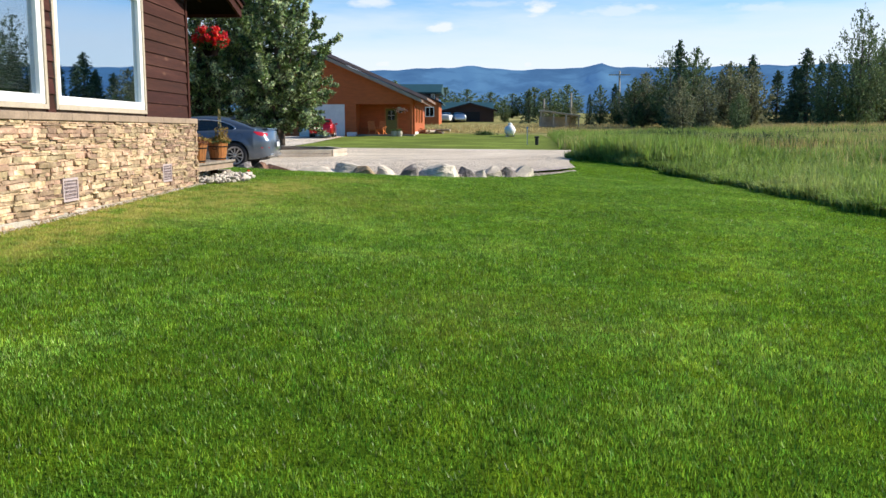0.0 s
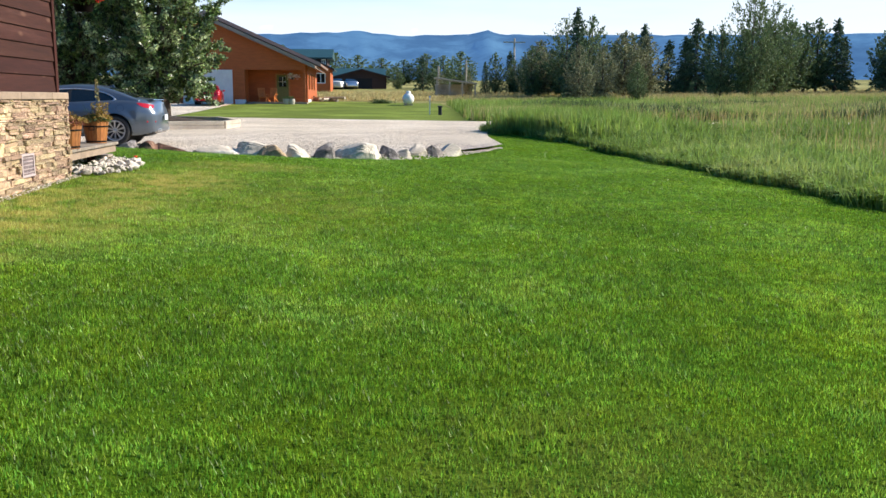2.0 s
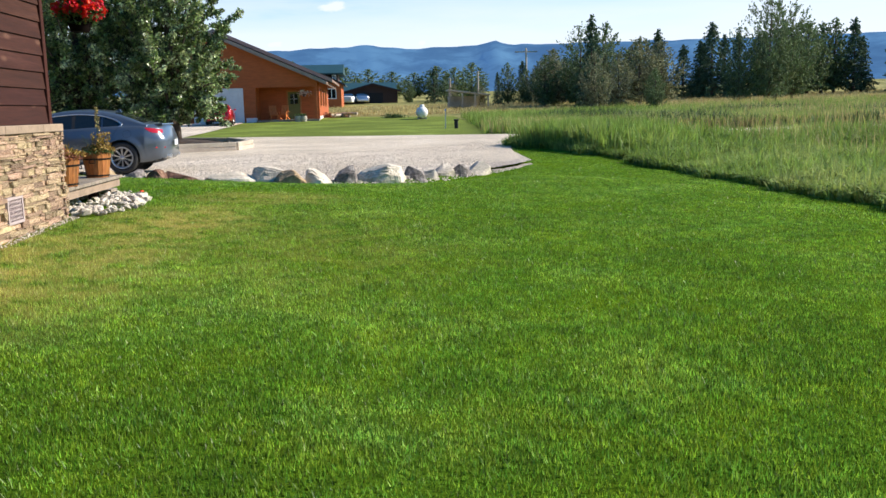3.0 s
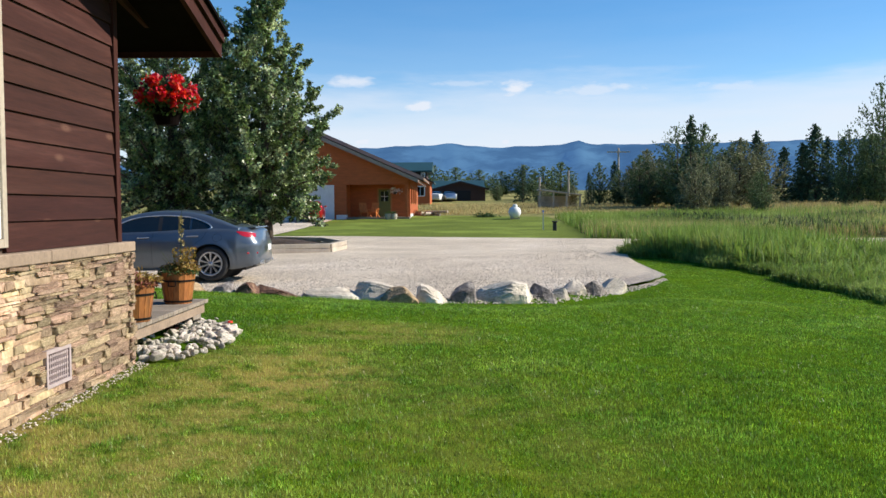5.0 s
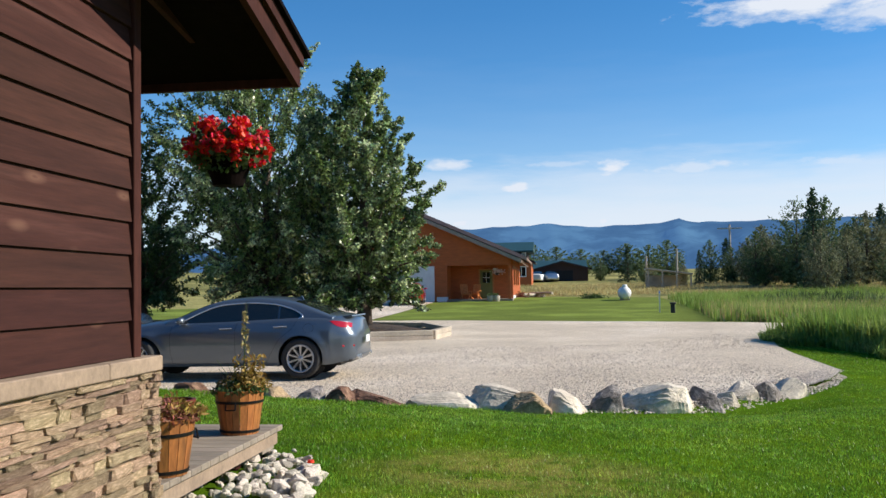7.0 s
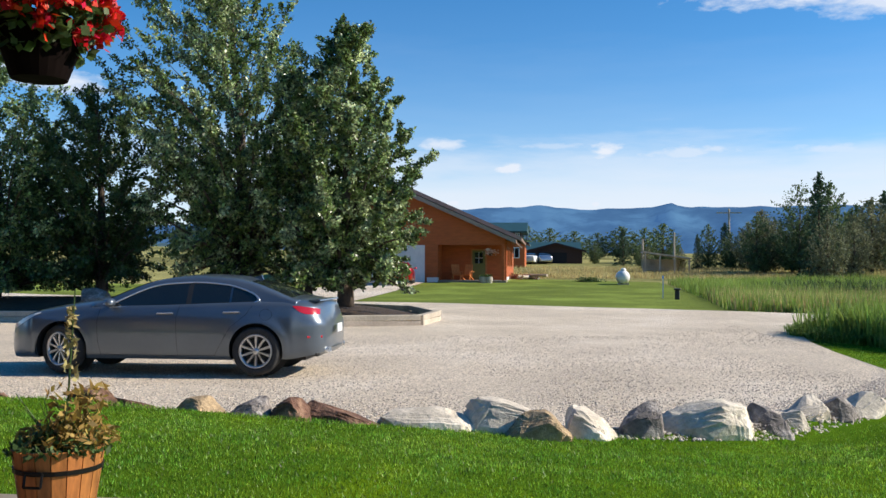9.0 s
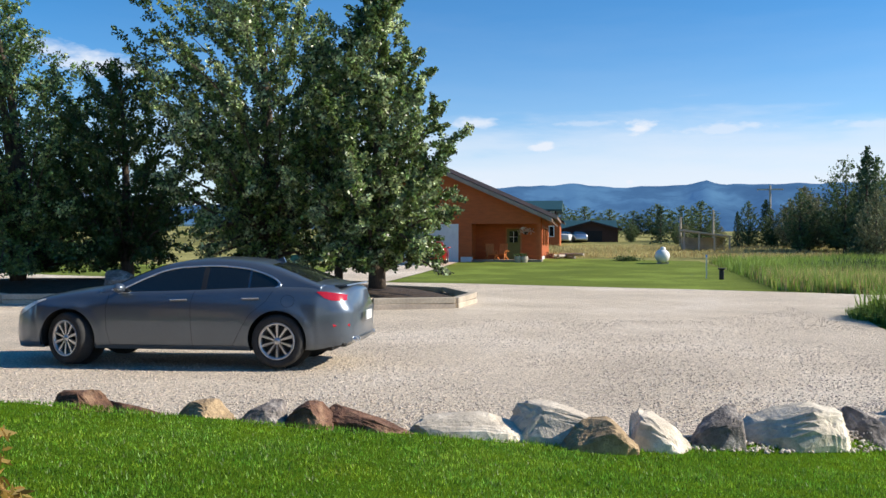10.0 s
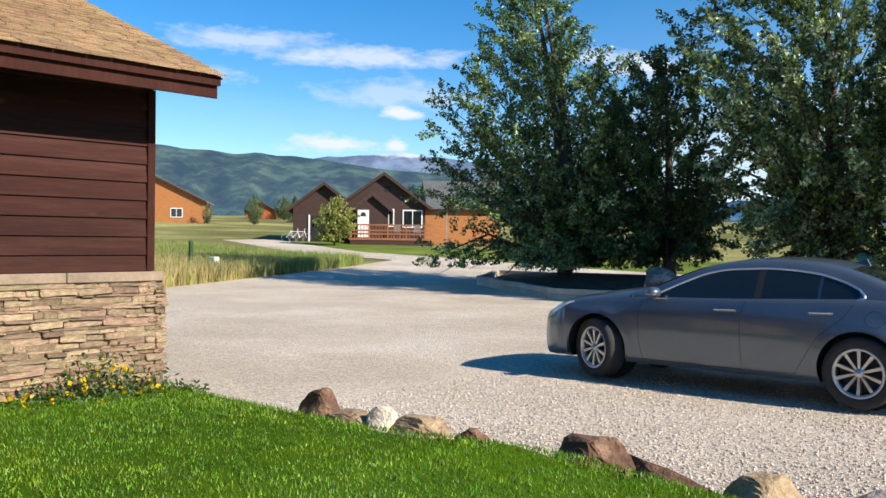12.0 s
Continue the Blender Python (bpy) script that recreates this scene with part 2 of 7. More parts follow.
M["leaf_dark"] = mat("dark_leaf", (.055, .105, .028), .4, var=.4, scale=1.2, fine=12, bump=0, island=.4, subs=.25)
M["leaf_far"] = mat("far_leaf", (.13, .185, .07), .8, var=.35, scale=.5, fine=5, bump=0, island=.35, subs=.2)
M["leaf_grey"] = mat("willow_leaf", (.22, .23, .12), .8, var=.3, scale=.5, fine=5, bump=0, island=.3, subs=.2)
M["conifer"] = mat("conifer_needles", (.075, .125, .062), .85, var=.35, scale=.6, fine=6, bump=0, island=.35, subs=.1)
M["leaf_gold"] = mat("yellow_green_leaf", (.34, .36, .09), .6, var=.35, scale=1.2, fine=12, bump=0, island=.4, subs=.35)
M["blade"] = mat("grass_blade", (.182, .340, .030), .45, var=.18, fvar=.6, scale=.7, fine=9, bump=0, island=.75, tint=(.245, .40, .058), subs=.45, spec=.4)
M["tall"] = mat("tall_grass", (.235, .350, .062), .7, var=.35, scale=.3, fine=2, bump=0, island=.35, tint=(.32, .36, .11), subs=.4)
M["weed"] = mat("weed_leaf", (.075, .115, .040), .8, var=.4, scale=.25, fine=2, bump=0, island=.5, tint=(.15, .18, .07), subs=.25)
M["straw"] = mat("straw_grass", (.50, .40, .17), .8, var=.3, scale=.3, fine=2, bump=0, island=.35, subs=.3)
M["mulch"] = mat("mulch", (.065, .042, .028), .95, var=.5, scale=5, fine=30, bump=1, bdist=.04)
M["timber"] = mat("pale_timber", (.48, .41, .32), .85, var=.2, scale=2, fine=20, bump=.4, bdist=.006, objrand=.15)
M["deck"] = mat("weathered_deck", (.26, .215, .165), .85, var=.22, scale=2, fine=20, bump=.4, bdist=.005, stretch=(.3, 1, 1), objrand=.12)


def dry_patch(m, straw):
    """Worn, straw-coloured turf along the wall and before the porch."""
    t = m.node_tree
    b = t.nodes["Principled BSDF"]
    src = b.inputs["Base Color"].links[0].from_socket
    tc = nd(t, "ShaderNodeTexCoord")
    total = None
    for cx, cy, sx, sy, amt in ((-2.2, 12.9, 1.1, 2.0, 1.0), (-3.0, 9.0, 1.0, 5.0, 1.0), (-2.5, 10.8, 1.2, 3.2, .72), (-1.0, 11.6, 2.0, 3.0, .25), (-1.6, 15.3, 1.4, 1.0, .6), (.9, 5.0, 1.2, 1.0, .12)):
        mp = nd(t, "ShaderNodeMapping")
        mp.vector_type = "TEXTURE"
        mp.inputs["Location"].default_value = (cx, cy, 0)
        mp.inputs["Scale"].default_value = (sx, sy, 100)
        t.links.new(tc.outputs["Object"], mp.inputs["Vector"])
        ln = nd(t, "ShaderNodeVectorMath", operation="LENGTH")
        t.links.new(mp.outputs[0], ln.inputs[0])
        rp = nd(t, "ShaderNodeValToRGB", ramp=[(0, (amt,) * 3), (.5, (amt * .72,) * 3), (1, (0, 0, 0))])
        t.links.new(ln.outputs["Value"], rp.inputs[0])
        if total is None:
            total = rp.outputs[0]
        else:
            ad = nd(t, "ShaderNodeMath", operation="MAXIMUM")
            t.links.new(total, ad.inputs[0])
            t.links.new(rp.outputs[0], ad.inputs[1])
            total = ad.outputs[0]
    ns = nd(t, "ShaderNodeTexNoise", i_Scale=3.2, i_Detail=7.0, i_Roughness=.7)
    t.links.new(tc.outputs["Object"], ns.inputs["Vector"])
    nr = nd(t, "ShaderNodeValToRGB", ramp=[(.40, (.08, .08, .08)), (.56, (1, 1, 1))])
    t.links.new(ns.outputs["Fac"], nr.inputs[0])
    ml = nd(t, "ShaderNodeMath", operation="MULTIPLY")
    t.links.new(total, ml.inputs[0])
    t.links.new(nr.outputs[0], ml.inputs[1])
    mx = nd(t, "ShaderNodeMixRGB")
    mx.inputs["Color2"].default_value = (*straw, 1)
    t.links.new(ml.outputs[0], mx.inputs["Fac"])
    t.links.new(src, mx.inputs["Color1"])
    t.links.new(mx.outputs[0], b.inputs["Base Color"])
    for n in t.nodes:
        if n.type == "BSDF_TRANSLUCENT":
            t.links.new(mx.outputs[0], n.inputs["Color"])




def knots(m):
    """Pale knots and scuffs in the stained boards."""
    t = m.node_tree
    b = t.nodes["Principled BSDF"]
    src = b.inputs["Base Color"].links[0].from_socket
    tc = nd(t, "ShaderNodeTexCoord")
    mp = nd(t, "ShaderNodeMapping")
    mp.inputs["Scale"].default_value = (3.0, 2.1, 6.3)
    t.links.new(tc.outputs["Object"], mp.inputs["Vector"])
    ns = nd(t, "ShaderNodeTexNoise", i_Scale=2.0, i_Detail=3.0)
    t.links.new(mp.outputs[0], ns.inputs["Vector"])
    add = nd(t, "ShaderNodeMixRGB")
    add.inputs["Fac"].default_value = .12
    t.links.new(mp.outputs[0], add.inputs["Color1"])
    t.links.new(ns.outputs["Color"], add.inputs["Color2"])
    vo = nd(t, "ShaderNodeTexVoronoi", i_Scale=1.0)
    t.links.new(add.outputs[0], vo.inputs["Vector"])
    rp = nd(t, "ShaderNodeValToRGB", ramp=[(0, (.1, .1, .1)), (.05, (.75, .75, .75)), (.17, (0, 0, 0))])
    t.links.new(vo.outputs["Distance"], rp.inputs[0])
    mx = nd(t, "ShaderNodeMixRGB")
    mx.inputs["Color2"].default_value = (.15, .075, .05, 1)
    t.links.new(rp.outputs[0], mx.inputs["Fac"])
    t.links.new(src, mx.inputs["Color1"])
    t.links.new(mx.outputs[0], b.inputs["Base Color"])


def turf_patches(m):
    """Cooler blue-green and warmer yellow-green patches of turf."""
    t = m.node_tree
    b = t.nodes["Principled BSDF"]
    src = b.inputs["Base Color"].links[0].from_socket
    tc = nd(t, "ShaderNodeTexCoord")
    out = src
    for scale, lo, hi in ((.45, (.96, .99, 1.0), (1.06, 1.02, .90)), (2.3, (.86, .93, 1.02), (1.16, 1.07, .96))):
        ns = nd(t, "ShaderNodeTexNoise", i_Scale=scale, i_Detail=4.0, i_Roughness=.6)
        t.links.new(tc.outputs["Object"], ns.inputs["Vector"])
        rp = nd(t, "ShaderNodeValToRGB", ramp=[(.36, lo), (.5, (1, 1, 1)), (.64, hi)])
        t.links.new(ns.outputs["Fac"], rp.inputs[0])
        mx = nd(t, "ShaderNodeMixRGB", blend_type="MULTIPLY")
        mx.inputs["Fac"].default_value = 1
        t.links.new(out, mx.inputs["Color1"])
        t.links.new(rp.outputs[0], mx.inputs["Color2"])
        out = mx.outputs[0]
    t.links.new(out, b.inputs["Base Color"])
    for n in t.nodes:
        if n.type == "BSDF_TRANSLUCENT":
            t.links.new(out, n.inputs["Color"])


turf_patches(M["lawn"])
turf_patches(M["blade"])
knots(M["siding"])
dry_patch(M["lawn"], (.34, .25, .09))
dry_patch(M["blade"], (.54, .49, .13))


# ---- helpers of this scene ----
def link_mesh(name, bm, material=None, smooth=False):
    me = bpy.data.meshes.new(name)
    bmesh.ops.recalc_face_normals(bm, faces=bm.faces)
    bm.to_mesh(me)
    bm.free()
    if material:
        me.materials.append(material)
    if smooth:
        me.polygons.foreach_set("use_smooth", [True] * len(me.polygons))
    return new(name, me)


def part(name, bm, material, parent, label="", smooth=False):
    ob = link_mesh(name, bm, material, smooth)
    ob.parent = parent
    if label:
        tagged(ob, label)
    return ob


def thing(name, at=(0, 0, 0), label="", category="", group="", kind="", rz=0.0):
    ob = new(name)
    ob.empty_display_size = 0.2
    ob.matrix_world = pose(*at, 0, 0, rz)
    return tagged(ob, label, category, group, kind)


def bbox(bm, x0, x1, y0, y1, z0, z1, bevel=0.0):
    v = [bm.verts.new((x, y, z)) for x in (x0, x1) for y in (y0, y1) for z in (z0, z1)]
    fs = [bm.faces.new([v[i] for i in q]) for q in ((0, 1, 3, 2), (4, 6, 7, 5), (0, 4, 5, 1), (2, 3, 7, 6), (0, 2, 6, 4), (1, 5, 7, 3))]
    if bevel:
        es = list({e for f in fs for e in f.edges})
        bmesh.ops.bevel(bm, geom=es, offset=bevel, segments=1, affect="EDGES")
    return bm


def box(*a, bevel=0.0):
    return bbox(bmesh.new(), *a, bevel=bevel)


def tube(bm, a, b, r0, r1=None, n=8, caps=True):
    a, b = Vector(a), Vector(b)
    r1 = r0 if r1 is None else r1
    q = (b - a).to_track_quat("Z", "Y")
    rings = []
    for p, r in ((a, r0), (b, r1)):
        rings.append([bm.verts.new(p + q @ Vector((r * math.cos(2 * math.pi * i / n), r * math.sin(2 * math.pi * i / n), 0))) for i in range(n)])
    for i in range(n):
        j = (i + 1) % n
        bm.faces.new((rings[0][i], rings[0][j], rings[1][j], rings[1][i]))
    if caps:
        bm.faces.new(rings[0][::-1])
        bm.faces.new(rings[1])
    return bm


def prism(bm, pts, axis, lo, hi):
    """A flat outline given in two axes, pushed along the third (0 x, 1 y, 2 z)."""
    def at(p, d):
        c = list(p)
        c.insert(axis, d)
        return bm.verts.new(c)
    a, b = [at(p, lo) for p in pts], [at(p, hi) for p in pts]
    bm.faces.new(a)
    bm.faces.new(b[::-1])
    for i in range(len(pts)):
        j = (i + 1) % len(pts)
        bm.faces.new((a[i], a[j], b[j], b[i]))
    return bm


def interp(x, pts):
    if pts[0][0] > pts[-1][0]:
        pts = pts[::-1]
    return float(np.interp(x, [p[0] for p in pts], [p[1] for p in pts]))


def smooth01(v):
    v = max(0.0, min(1.0, v))
    return v * v * (3 - 2 * v)


EDGE = [(-30, 19.1), (-9.4, 18.92), (-7.1, 18.98), (-5.7, 19.36), (-4.5, 19.55), (-2.3, 19.88), (-.5, 20.2), (.5, 20.6), (.9, 21.0), (2.2, 22.4), (3.0, 23.7), (3.5, 24.9)]


def edge_y(x):
    return interp(x, EDGE)


def lawn_z(x, y):
    x = max(-6, min(9, x))
    y = max(-12, min(30, y))
    roll = interp(x, [(-7, .0), (-5.8, .05), (-4.5, .11), (-2.3, .17), (-1, .20), (1.2, .22), (2.2, .12), (3.2, 0)])
    return .33572 - .031 * x + .0248 * y - .00114 * x * y - .0006 * y * y - roll * smooth01((y - edge_y(x) + 3.0) / 2.8)


def far_z(x, y):
    r = math.hypot(x + 2, y - 12)
    z = .45 + .00035 * max(0, min(r, 60) - 18) ** 2
    if r > 60:
        z += .0294 * (min(r, 260) - 60)
    return z + .012 * max(0, min(-x, 120) - 25)


def G(x, y):
    if x > 3.5:
        k = smooth01((y - 22) / 10)
    else:
        k = smooth01((y - edge_y(x) + 0.35) / 0.5)
        if x > 1.5:
            k = k + (smooth01((y - 22) / 10) - k) * smooth01((x - 1.5) / 2.0)
    if x > 9:
        k = max(k, smooth01((x - 9) / 30))
    k = max(k, smooth01((-9.5 - x) / 8))
    return lawn_z(x, y) * (1 - k) + far_z(x, y) * k


def noise2(x, y, s=1.0):
    return noise.noise(Vector((x * s, y * s, 3.7)))


# ---- ground ----
def axis_steps(fine_lo, fine_hi, step, far):
    vals = list(np.arange(fine_lo, fine_hi + 1e-6, step))
    d, v = step, fine_hi
    while v < far:
        d *= 1.25
        v += d
        vals.append(v)
    d, v = step, fine_lo
    while v > -far:
        d *= 1.25
        v -= d
        vals.insert(0, v)
    return vals


def build_ground():
    xs, ys = axis_steps(-12, 9, .3, 2600), axis_steps(-3, 34, .3, 2600)
    verts = [(x, y, G(x, y)) for y in ys for x in xs]
    w = len(xs)
    faces, mi = [], []
    for j in range(len(ys) - 1):
        for i in range(w - 1):
            faces.append((j * w + i, j * w + i + 1, (j + 1) * w + i + 1, (j + 1) * w + i))
            cx, cy = (xs[i] + xs[i + 1]) / 2, (ys[j] + ys[j + 1]) / 2
            mi.append(0 if (-14 < cx < 7 and -30 < cy < 32) else 1)
    me = bpy.data.meshes.new("ground")
    me.from_pydata(verts, [], faces)
    me.materials.append(M["lawn"])
    me.materials.append(M["field"])
    me.polygons.foreach_set("material_index", mi)
    me.polygons.foreach_set("use_smooth", [True] * len(faces))
    return tagged(new("ground", me), "mown green lawn running out into rough fields", "ground", kind="structure")


build_ground()


def sheet(name, x0, x1, ylo, yhi, lift, material, label, nx=120, ny=24, bump=0.0):
    verts, faces = [], []
    for i in range(nx + 1):
        x = x0 + (x1 - x0) * i / nx
        a, b = ylo(x), yhi(x)
        for j in range(ny + 1):
            y = a + (b - a) * j / ny
            z = max(G(x, y), far_z(x, y)) if name == "gravel_drive" else G(x, y)
            verts.append((x, y, z + lift + bump * noise2(x, y, .5)))
    for i in range(nx):
        for j in range(ny):
            a = i * (ny + 1) + j
            faces.append((a, a + ny + 1, a + ny + 2, a + 1))
    me = bpy.data.meshes.new(name)
    me.from_pydata(verts, [], faces)
    me.materials.append(material)
    me.polygons.foreach_set("use_smooth", [True] * len(faces))
    return tagged(new(name, me), label, name.split("_")[-1], kind="structure")


def road_far(x):
    return interp(x, [(-60, 58), (-43, 52), (-38, 52.5), (-20, 50), (-5.7, 48.2), (4.2, 44.7), (7.5, 43), (60, 38)])


def drive_near(x):
    if x < -25:
        return min(25.5 + (-25 - x) * 2.0, road_far(x) - 4.5)
    if x < -12:
        return interp(x, [(-25, 25.5), (-22, 19.0), (-12, 19.0)])
    if x <= 3.5:
        return edge_y(x) + 0.12
    return interp(x, [(3.5, 26), (3.9, 31), (4.5, 34.5), (6, 36.5), (60, 31)])


sheet("gravel_drive", -60, 60, drive_near, road_far, .035, M["gravel"], "pale crushed gravel drive and lane with worn wheel tracks", nx=480, ny=60, bump=.012)
sheet("neighbour_lawn", -60, 6.0, lambda x: road_far(x) + .15, lambda x: interp(x, [(-60, 60), (-30, 62), (-14, 66), (-3, 78), (6, 74)]), .03, M["lawn_far"],
      "mown lawn across the lane", nx=100, ny=16)
sheet("neighbour_driveway", -14.5, -9.6, lambda x: road_far(x) + .1, lambda x: 70.5, .06, M["gravel"], "pale gravel driveway up to the garage", nx=10, ny=16)

# ---- house with siding ----
WX, WY, SILL = -3.35, 13.10, 1.667
SIDE = thing("wall_side", (0, 0, 0), "dark red-brown lap siding over stacked ledge stone, with two white windows", "wall", kind="structure")
WIN = [(8.82, 11.30), (6.2, 8.66)]
WZ0, WZ1 = 1.70, 3.22


def roof_z(y):
    return 3.60 + (13.10 - y) * 0.25


def side_core():
    bm = bmesh.new()
    x0, x1 = WX - .24, WX - .06
    bbox(bm, x0, x1, -9, WY - .06, -.2, SILL)
    cuts = [(-9, 6.2), (8.66, 8.82), (11.30, WY - .09)]
    for a, b in cuts:
        prism(bm, [(a, SILL), (b, SILL), (b, roof_z(b)), (a, roof_z(a) if a > 4 else 6.2)] if a > 4 else [(a, SILL), (b, SILL), (b, roof_z(b)), (2, 6.2), (a, 4)], 0, x0, x1)
    for a, b in WIN:
        prism(bm, [(a, WZ1), (b, WZ1), (b, roof_z(b)), (a, roof_z(a))], 0, x0, x1)
        bbox(bm, x0, x1, a, b, SILL, WZ0)
    part("backing", bm, M["mortar"], SIDE, "dark backing behind the boards and stones")
    bm = box(WX - .24, WX + .03, -9, WY + .02, -.2, .66 + .02, bevel=.01)
    part("footing", bm, M["concrete"], SIDE, "pale concrete footing along the ground")
    bm = bmesh.new()
    y = -9.0
    k = 0
    while y < WY + .04:
        ln = min(.9, WY + .05 - y)
        bbox(bm, WX - .12, WX + .045, y, y + ln - .006, SILL - .075, SILL, bevel=.006)
        y += ln
        if WY + .05 - y < .05:
            break
    part("sill_cap", bm, M["cap"], SIDE, "beige cast stone sill cap in short lengths")


side_core()


def board(parent, x, y0, y1, z, h, mtl, face=1):
    """A lap board on a wall whose outside is +x."""
    bm = bmesh.new()
    prism(bm, [(x, z), (x + .027 * face, z), (x + .008 * face, z + h), (x, z + h)], 1, y0, y1)
    return part("board", bm, mtl, parent)


def side_boards():
    z, h = SILL + .004, .178
    while z < 5.6:
        segs = [(-4.0, WY - .19)]
        lim = 13.10 - (z + h * .9 - 3.60) / .25
        segs = [(-4.0, min(WY - .135, lim))]
        for a, b in WIN:
            if z + h > WZ0 - .0 and z < WZ1:
                segs = [s for (p, q) in segs for s in ((p, min(q, a)), (max(p, b), q)) if s[1] - s[0] > .03]
        for a, b in segs:
            board(SIDE, WX - .06, a, b, z, h + .012, M["siding"])
        z += h
        h = .1605
    part("corner_board", box(WX - .06, WX - .02, WY - .135, WY - .06, SILL, roof_z(WY) + .02, bevel=.004), M["trim"], SIDE, "dark brown corner board")


side_boards()


def stone_meshes(n=16):
    out = []
    rng = random.Random(5)
    for k in range(n):
        bm = box(-.5, .5, -.5, .5, -.5, .5, bevel=.07)
        for v in bm.verts:
            v.co += Vector((rng.uniform(-.12, .12), rng.uniform(-.03, .03), rng.uniform(-.15, .11)))
        bmesh.ops.recalc_face_normals(bm, faces=bm.faces)
        me = bpy.data.meshes.new("ledge_stone")
        bm.to_mesh(me)
        bm.free()
        me.materials.append(M["stone"])
        out.append(me)
    return out


STONES = stone_meshes()


def lay_stones(parent, x, ya, yb, zfun, ztop, yfrom, rng, face=1, axis="y", limit=300):
    """Courses of stacked ledge stone; the ones past yfrom (towards larger y) are parts, the rest one mesh."""
    z = ztop
    rest = bmesh.new()
    made = 0
    cell = []
    while z > -.1:
        h = rng.choice((.019, .025, .031, .038, .050))
        z -= h
        y = ya - rng.random() * .2
        while y < yb - .02:
            ln = rng.choice((.08, .13, .18, .24, .32)) * rng.uniform(.8, 1.25)
            a, b = max(y, ya), min(y + ln, yb)
            y += ln
            if b - a < .04 or z + h < zfun((a + b) / 2) - .02:
                continue
            for v, w in ((11.60, .82), (8.72, .78)) if parent is SIDE else ():
                if a < v + .35 and b > v and z < w + .236 and z + h > w:
                    a, b = (a, v - .004) if v - a > b - v - .35 else (v + .354, b)
            if b - a < .03:
                continue
            cell.append((a, b, z, h))
    cell.sort(key=lambda c: -c[0])
    for a, b, z, h in cell:
        d = rng.uniform(.055, .088)
        loc = Vector((x + face * (d / 2 - .045), (a + b) / 2, z + h / 2)) if axis == "y" else Vector(((a + b) / 2, x + face * (d / 2 - .045), z + h / 2))
        sc = (d, b - a - .003, h - .001) if axis == "y" else (b - a - .006, d, h - .006)
        rot = rng.choice((0, math.pi)) if axis == "y" else 0
        m = Matrix.LocRotScale(loc, Euler((rng.uniform(-.035, .035), 0, rot)), sc)
        me = rng.choice(STONES)
        if a >= yfrom and made < limit:
            ob = new("stone", me)
            ob.parent = parent
            ob.matrix_basis = m
            made += 1
        else:
            n0 = len(rest.verts)
            rest.from_mesh(me)
            rest.verts.ensure_lookup_table()
            for v in rest.verts[n0:]:
                v.co = m @ v.co
    if len(rest.verts):
        ob = part("stone_courses", rest, M["stone_isl"], parent, "stacked tan and brown ledge stone")
        tagged(ob, kind="stuff")
    else:
        rest.free()


def window(parent, a, b, z0, z1, x, blinds):
    w = thing("window", (0, 0, 0))
    w.parent = parent
    tagged(w, "wide white-framed fixed window with beige casing")
    def ring(o0, o1, xa, xb):
        bm = bmesh.new()
        bbox(bm, xa, xb, a + o0, a + o1, z0 + o0, z1 - o0, bevel=.003)
        bbox(bm, xa, xb, b - o1, b - o0, z0 + o0, z1 - o0, bevel=.003)
        bbox(bm, xa, xb, a + o1, b - o1, z0 + o0, z0 + o1, bevel=.003)
        bbox(bm, xa, xb, a + o1, b - o1, z1 - o1, z1 - o0, bevel=.003)
        return bm
    part("casing", ring(0, .050, x - .1, x - .022), M["casing"], w)
    part("window_frame", ring(.052, .140, x - .15, x - .035), M["wincase"], w)
    part("pane", box(x - .085, x - .079, a + .141, b - .141, z0 + .141, z1 - .141), M["winglass_clear" if blinds else "winglass"], w)
    if blinds:
        bm = bmesh.new()
        z = z0 + .18
        while z < z1 - .17:
            prism(bm, [(x - .17, z), (x - .135, z + .02), (x - .135, z + .022), (x - .17, z + .002)], 1, a + .17, b - .17)
            z += .033
        part("blinds", bm, M["white_paint"], w, "white slatted blinds behind the glass")
    # black sheet behind the glass in place of a room lying in shade
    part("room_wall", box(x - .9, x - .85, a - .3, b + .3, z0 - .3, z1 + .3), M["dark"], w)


for nm, alpha in (("winglass", .88), ("winglass_clear", .55)):
    gl = bpy.data.materials.new("window_glass")
    gl.use_nodes = True
    gb = gl.node_tree.nodes["Principled BSDF"]
    gb.inputs["Base Color"].default_value = (.60, .72, .82, 1)
    gb.inputs["Roughness"].default_value = .015
    gb.inputs["Metallic"].default_value = 1.0
    gb.inputs["Alpha"].default_value = alpha
    M[nm] = gl
for k, (a, b) in enumerate(WIN):
    window(SIDE, a, b, WZ0, WZ1, WX, k == 1)


def vent(y0, z0):
    v = thing("foundation_vent", (WX + .018, y0, z0), "grey louvred plastic foundation vent set in the stone", "vent", "foundation vents")
    v.matrix_world = v.matrix_world @ Matrix.Diagonal((1, .87, 1.15, 1))
    bm = bmesh.new()
    bbox(bm, -.02, .022, 0, .03, 0, .205)
    bbox(bm, -.02, .022, .37, .40, 0, .205)
    bbox(bm, -.02, .022, .03, .37, 0, .02)
    bbox(bm, -.02, .022, .03, .37, .185, .205)
    part("frame", bm, M["ventgrey"], v)
    part("backing", box(-.02, .009, .03, .37, .02, .185), M["ventgrey"], v)
    for i in range(5):
        part("slat", box(0, .016, .035, .365, .03 + i * .032, .044 + i * .032, bevel=.003), M["ventgrey"], v)
    for i in range(9):
        part("bar", box(.004, .02, .055 + i * .034, .063 + i * .034, .022, .183), M["ventgrey"], v)


